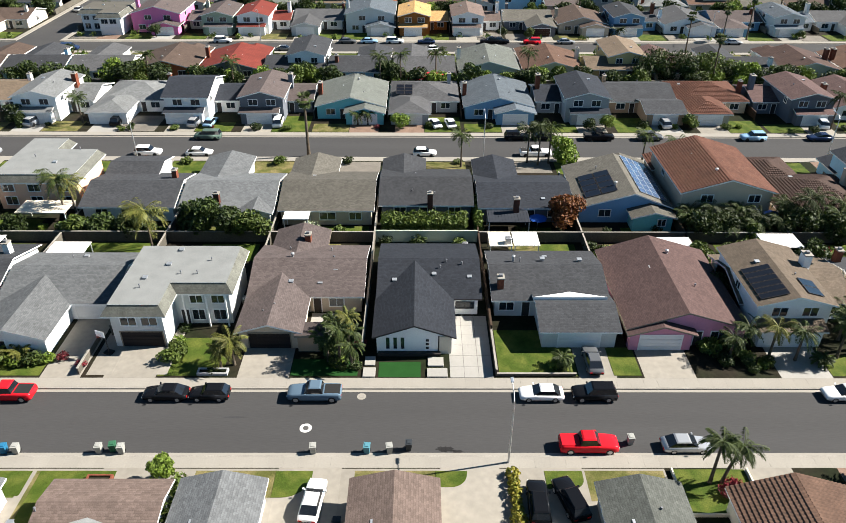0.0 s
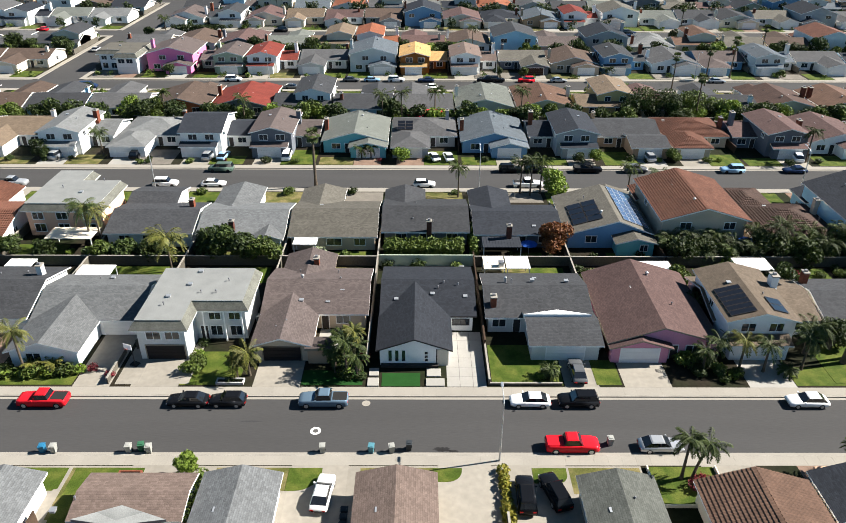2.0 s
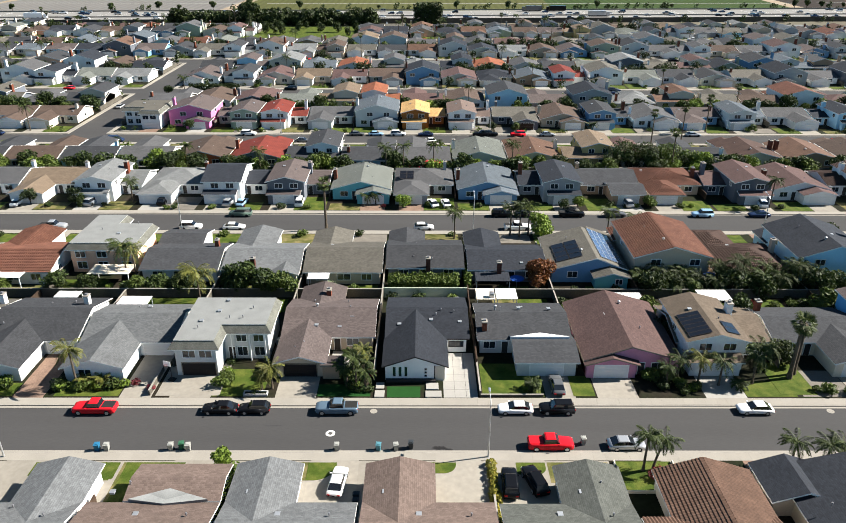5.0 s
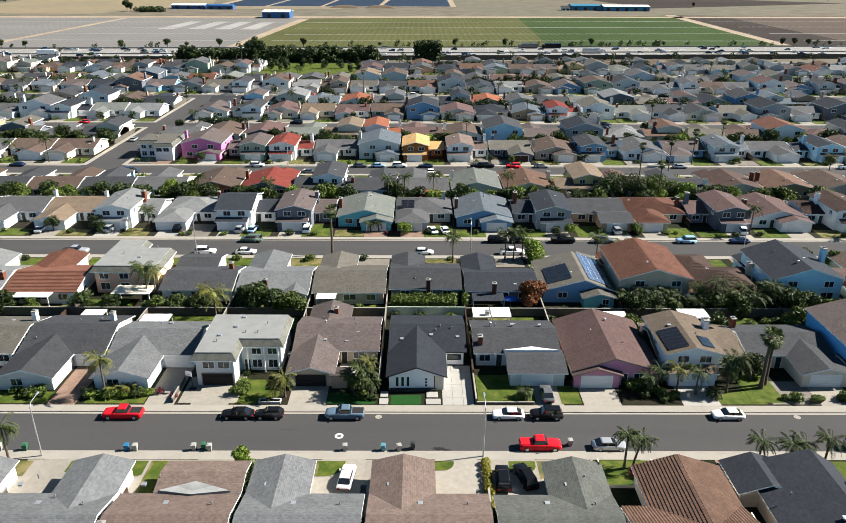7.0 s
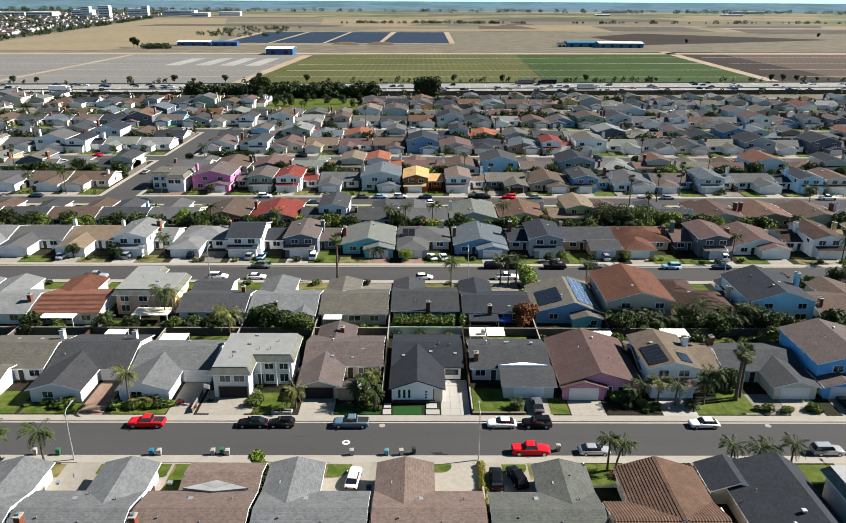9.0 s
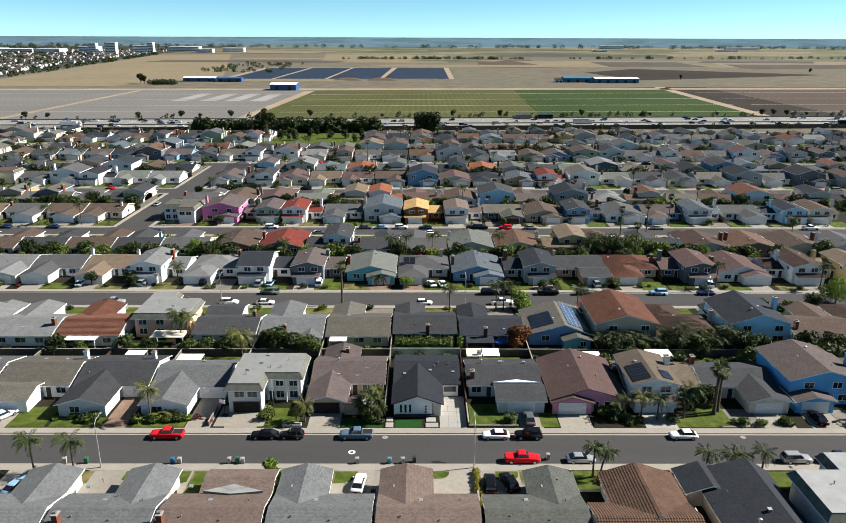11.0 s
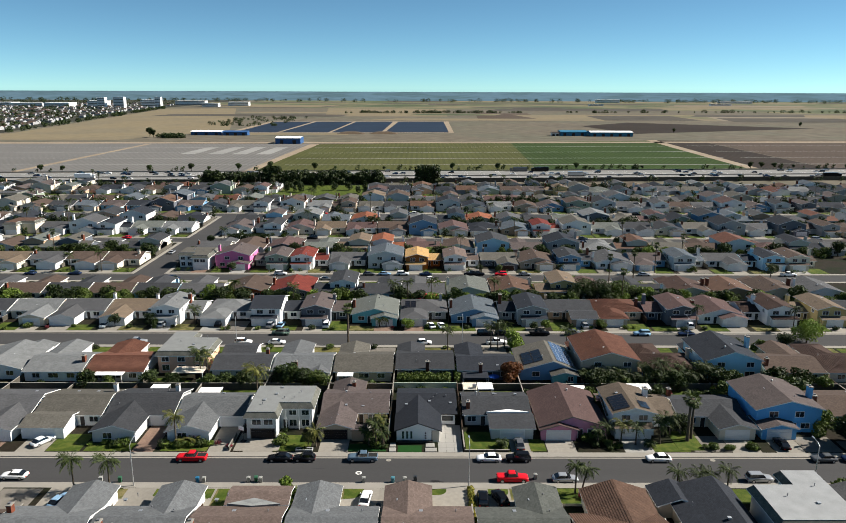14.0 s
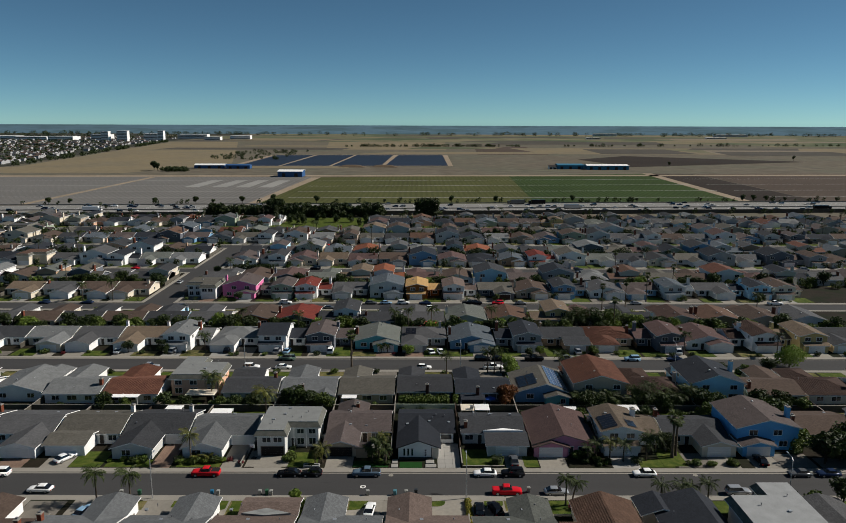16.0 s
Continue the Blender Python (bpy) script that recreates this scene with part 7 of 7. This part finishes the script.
for i in range(2600):
    y = 980 + 2700 * rc.random() ** 1.3
    x = -670 - 0.17 * (y - 960) - 20 - rc.random() * (250 + 0.85 * (y - 900))
    lobes.append((x, y, 4, rc.uniform(3, 7)))
for i in range(260):
    x = rc.uniform(-2600, 3200)
    lobes.append((x, rc.uniform(3500, 3950), 6, rc.uniform(8, 16)))
tagged(new("far_town_trees", leaves_mesh("far_town_trees", 621, lobes, 42000, 2.4, leaf_dark)), "dark trees scattered through the distant town", "trees", kind="stuff")


def block(x, y, w, d, h, m, label):
    t = thing("apartment_block", label, "building", pose(x, y, 0))
    b = bmesh.new()
    box(b, 0, w, 0, d, 0, h)
    box(b, -0.4, w + 0.4, -0.4, d + 0.4, h, h + 1.2)
    part("wall", b, m, t)
    for i in range(max(2, int(h / 5))):
        b = bmesh.new()
        box(b, 1.5, w - 1.5, -0.3, 0.2, 2 + i * h / max(2, int(h / 5)), 4 + i * h / max(2, int(h / 5)))
        part("window_band", b, glass_m, t)


pale = wall_mat("white")
for x, y, w, d, h in ((-1112, 2345, 26, 20, 34), (-1060, 2352, 36, 22, 36), (-925, 2370, 20, 20, 36), (-985, 2400, 50, 30, 26), (-1180, 2420, 70, 30, 22), (-1500, 2500, 120, 50, 12), (-1350, 2450, 90, 60, 14), (-1700, 2600, 150, 60, 12), (-820, 2560, 60, 30, 12), (-760, 2700, 80, 30, 14), (-1000, 2800, 120, 40, 16), (900, 3600, 120, 30, 14), (1500, 3500, 160, 40, 10), (1250, 3000, 90, 20, 6), (700, 2900, 60, 20, 6)):
    block(x, y, w, d, h, pale, "pale tall building in the distant town" if h > 20 else "long low white building far off")

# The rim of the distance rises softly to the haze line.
# Air haze is painted into both blue base colours of this far sheet.
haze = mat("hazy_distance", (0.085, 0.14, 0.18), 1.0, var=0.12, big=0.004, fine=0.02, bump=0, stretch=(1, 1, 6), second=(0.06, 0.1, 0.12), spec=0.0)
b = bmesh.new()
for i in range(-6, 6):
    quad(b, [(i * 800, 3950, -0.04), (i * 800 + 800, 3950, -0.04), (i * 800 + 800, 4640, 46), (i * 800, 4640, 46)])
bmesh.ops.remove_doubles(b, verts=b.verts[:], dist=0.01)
structure("backdrop", b, haze, "rim of far woods and sea with blue haze painted into its colour", "backdrop")

# ---- pavement slabs along the nearest street ----
for ob, a, bx, y0, y1 in PAVED[:2]:
    def mk(y0=y0, y1=y1):
        b = bmesh.new()
        box(b, 0.004, 1.516, y0 + 0.006, y1 - 0.006, 0.1, 0.158)
        return to_mesh("slab", b, concrete)
    me = mk()
    for i in range(-44, 46):
        part("slab", me, None, ob, m=pose(i * 1.52, 0, 0))
    b = bmesh.new()
    box(b, a, -44 * 1.52, y0, y1, 0.1, 0.158)
    box(b, 46 * 1.52, bx, y0, y1, 0.1, 0.158)
    tagged(part("outer_slabs", b, concrete, ob), kind="stuff")
for ob, a, bx, y0, y1 in PAVED[2:]:
    b = bmesh.new()
    box(b, a, bx, y0, y1, 0.1, 0.158)
    part("slabs", b, concrete, ob)

# ---- planting on the first lots ----
rp = random.Random(31)
for x0, x1, y0, y1, n in ((-21.5, -15.2, 0.6, 6.5, 16), (24.8, 30.4, 0.6, 5.6, 14), (31.0, 33.5, 1.0, 4.0, 3), (-37.0, -36.0, 2.0, 8.6, 6), (-60, -52, 1.4, 3.0, 8), (-75, -67, 1.4, 3.2, 8), (47, 60, 0.8, 1.4, 10), (16.2, 18.4, 22.5, 28, 5), (7.0, 9.0, 0.9, 2.6, 3), (33, 44, 24, 28.5, 12), (-13.5, -2, 28.3, 28.9, 4), (1, 14, 36.8, 38, 0), (48, 60, 25, 28.5, 10)):
    for i in range(n):
        s = rp.uniform(0.7, 1.3)
        copy_thing(rp.choices(bushes, (5, 5, 2, 1))[0], pose(rp.uniform(x0, x1), rp.uniform(y0, y1), 0.12, 0, 0, rp.uniform(0, 360))).scale = (s, s, s)
palm(8.0, 1.6, 1.4, 90, length=1.7, fronds=20, label="low bushy palm on a front lawn")
palm(37.8, 2.0, 1.0, 91, length=1.7, fronds=20, label="low bushy palm on a front lawn")
palm(-56.4, 2.6, 1.3, 92, length=1.5, fronds=18, m=palm_yellow, label="low bushy palm before a house wing")
palm(-53.8, 2.8, 1.2, 93, length=1.5, fronds=18, m=palm_yellow, label="low bushy palm before a house wing")
palm(27.6, 3.0, 3.2, 94, length=2.0, fronds=16)
palm(29.6, 4.2, 3.8, 95, length=2.0, fronds=16)

# ---- small things on the nearest lots ----
def flat_patch(x, y, rx, ry, m, label, name="oil_stain", seed=1):
    g = random.Random(seed)
    b = bmesh.new()
    b.faces.new([b.verts.new((x + rx * g.uniform(0.6, 1.1) * math.cos(a), y + ry * g.uniform(0.6, 1.1) * math.sin(a), 0.006)) for a in np.linspace(0, 2 * math.pi, 22)[:-1]])
    tagged(part(name, b, m), label, "stain")


stain_m = mat("oil_stain", (0.0162, 0.0155, 0.0155), 0.7, var=0.3, big=1.5, fine=8)
flat_patch(-5.6, -10.6, 1.0, 0.45, stain_m, "dark oil stain on the asphalt by the gutter")
flat_patch(-4.4, -10.9, 0.6, 0.25, stain_m, "dark oil stain on the asphalt by the gutter", seed=2)
patchm = mat("asphalt_patch", (0.038, 0.038, 0.0392), 0.85, var=0.12, big=0.8, fine=4)
flat_patch(-27.5, -6.2, 1.4, 0.12, patchm, "paler worn streak in the asphalt", "worn_patch", 3)


def planter(x0, x1, y0, y1, m, label, h=0.45):
    t = thing("planter_bed", label, "planter", pose(x0, y0, 0.12))
    w, d = x1 - x0, y1 - y0
    for i, q in enumerate(((0, w, 0, 0.18), (0, w, d - 0.18, d), (0, 0.18, 0.18, d - 0.18), (w - 0.18, w, 0.18, d - 0.18))):
        b = bmesh.new()
        box(b, *q, 0, h)
        part("border", b, m, t)
    b = bmesh.new()
    box(b, 0.18, w - 0.18, 0.18, d - 0.18, 0, h * 0.7)
    part("soil", b, yard_m, t)


planter(-39.4, -37.0, -17.4, -14.2, brick_m, "low brick-edged planter beside a driveway")
planter(33.6, 36.6, -16.6, -13.6, wall_mat("peach"), "low peach walled planter at a driveway")
planter(-33.0, -29.6, 0.0, 1.0, wall_mat("grey"), "low grey walled planter at the pavement", 0.4)
for x, y, s, i in ((-38.2, -15.8, 0.9, 2), (35.0, -15, 0.8, 1), (20.4, -16.2, 1.3, 3), (21.2, -15.4, 1.1, 3), (-46.4, 1.6, 0.9, 3), (-36.6, 6.0, 0.9, 2), (-31.4, 0.5, 0.6, 0)):
    copy_thing(bushes[i], pose(x, y, 0.15, 0, 0, 40 * s)).scale = (s, s, s)
c = make_bush("bush", "white-flowering shrub behind the back wall", 470, 1.7, 1.8, 700, 0.2, leaf_white)
c.matrix_basis = pose(-24.2, 31.3, 0.15)
for a in ((15.9, 16.05, -18.6, -13.4), (15.9, 23.2, -18.75, -18.6), (23.1, 23.25, -18.6, -13.4)):
    b = bmesh.new()
    box(b, *a, 0.1, 0.55)
    tagged(part("lawn_edging", b, wall_mat("cream")), "low cream kerb edging round a small lawn", "edging")
strip(16.1, 23.0, -18.5, -13.3, grass_m, "lawn", "small bright green lawn with palms", 0.185)
for i, y in enumerate((-19.6, -20.5, -21.4)):
    wheelie_bin(-15.4, y, bin_black, "dark blue-black", 90)
t = thing("garden_umbrella", "round blue garden umbrella over a patio", "umbrella", pose(9.6, 33.0, 0.15))
b = bmesh.new()
tube(b, [(0, 0, 0), (0, 0, 2.3)], [0.03, 0.03], 6)
part("pole", b, metal_m, t)
b = bmesh.new()
for i in range(8):
    a0, a1 = math.pi * i / 4, math.pi * (i + 1) / 4
    b.faces.new([b.verts.new(q) for q in ((0, 0, 2.45), (1.4 * math.cos(a0), 1.4 * math.sin(a0), 1.95), (1.4 * math.cos(a1), 1.4 * math.sin(a1), 1.95))])
bmesh.ops.remove_doubles(b, verts=b.verts[:], dist=0.01)
part("canopy", b, mat("blue_fabric", (0.0173, 0.0691, 0.288), 0.7, var=0.06), t)
t2 = copy_thing(t, pose(45.5, 34.4, 0.15))
tagged(t2, "round red garden umbrella among palms")
t2.children[1].data = t2.children[1].data.copy()
t2.children[1].data.materials[0] = MATS["red_fabric"]
# Air conditioner and bench on a patio.
for x, y in ((4.2, 24.9), (-1.6, 27.6), (-30.4, 14.0)):
    t = thing("air_conditioner", "grey outdoor air conditioner unit with a round fan grille", "air conditioner", pose(x, y, 0.16 if x != 4.2 else 2.7))
    b = bmesh.new()
    box(b, -0.42, 0.42, -0.42, 0.42, 0, 0.85)
    bmesh.ops.bevel(b, geom=b.edges[:], offset=0.04, segments=1, affect="EDGES")
    part("casing", b, metal_m, t)
    b = bmesh.new()
    tube(b, [(0, 0, 0.84), (0, 0, 0.9)], [0.33, 0.33], 14)
    part("fan_grille", b, vent_m, t)

for x0, x1, y0, y1 in ((-24.4, -15.8, 30.0, 33.8), (-57.5, -46.5, 25.8, 28.9), (9.2, 14.4, 23.6, 28.6), (31.2, 33.4, 20, 28), (-74.5, -66, 33, 36), (-89, -80, 30.2, 31.4), (62.5, 74, 30, 35), (-44, -33, 22, 25)):
    strip(x0, x1, y0, y1, grass_m, "lawn", "sunlit green back garden lawn", 0.172)


# Small front lawns, some with a rounded corner towards the driveway.
def round_lawn(x0, x1, y0, y1, r, label):
    """r: radius of the corner away from the street on the x1 side."""
    b = bmesh.new()
    s = 1 if y1 > 0 else -1
    back, front = (y1, y0) if s > 0 else (y0, y1)
    pts = [(x0, front), (x1, front)] + [(x1 - r + r * math.cos(a), back - s * r + s * r * math.sin(a)) for a in np.linspace(0, math.pi / 2, 9)] + [(x0, back)]
    top = [b.verts.new((x, y, 0.19)) for x, y in pts]
    low = [b.verts.new((x, y, 0.1)) for x, y in pts]
    b.faces.new(top)
    for i in range(len(pts)):
        j = (i + 1) % len(pts)
        b.faces.new((top[i], low[i], low[j], top[j]))
    bmesh.ops.recalc_face_normals(b, faces=b.faces[:])
    structure("lawn", b, grass_m, label, "lawn")


for x0, x1, y0, y1, r in ((13.7, 16.8, 0.1, 5.0, 0.2), (-21.8, -18.3, -16.6, -13.5, 2.6), (-46.4, -45.0, -16.4, -13.5, 0.2), (-44.2, -37.0, -21.4, -13.5, 0.2), (3.8, 7.4, -15.6, -13.5, 1.2), (-6.6, -3.6, -15.4, -13.5, 1.6), (-55.4, -53.6, -15.8, -13.5, 0.4)):
    round_lawn(x0, x1, y0, y1, r, "small clipped green lawn beside a concrete driveway")
strip(-61.5, 15.4, -24.0, -13.2, drive_m, "forecourt", "pale concrete forecourt before the nearest houses", 0.155)
round_lawn(43.3, 48.5, 0.5, 8.6, 0.3, "clipped green front lawn beside a house wing")
for i, (y, s) in enumerate(((-16.6, 1.2), (-18.2, 1.1), (-19.8, 1.15), (-21.6, 1.0), (-23.2, 1.1))):
    c = copy_thing(bushes[2], pose(-32.1 - 0.05 * i, y, 0.12, 0, 0, 70 * i))
    c.scale = (0.75 * s, s, 2.2 * s)
strip(-45.4, -42.6, 0.15, 7.6, drive_m, "driveway", "pale concrete strip between two driveways", 0.176)
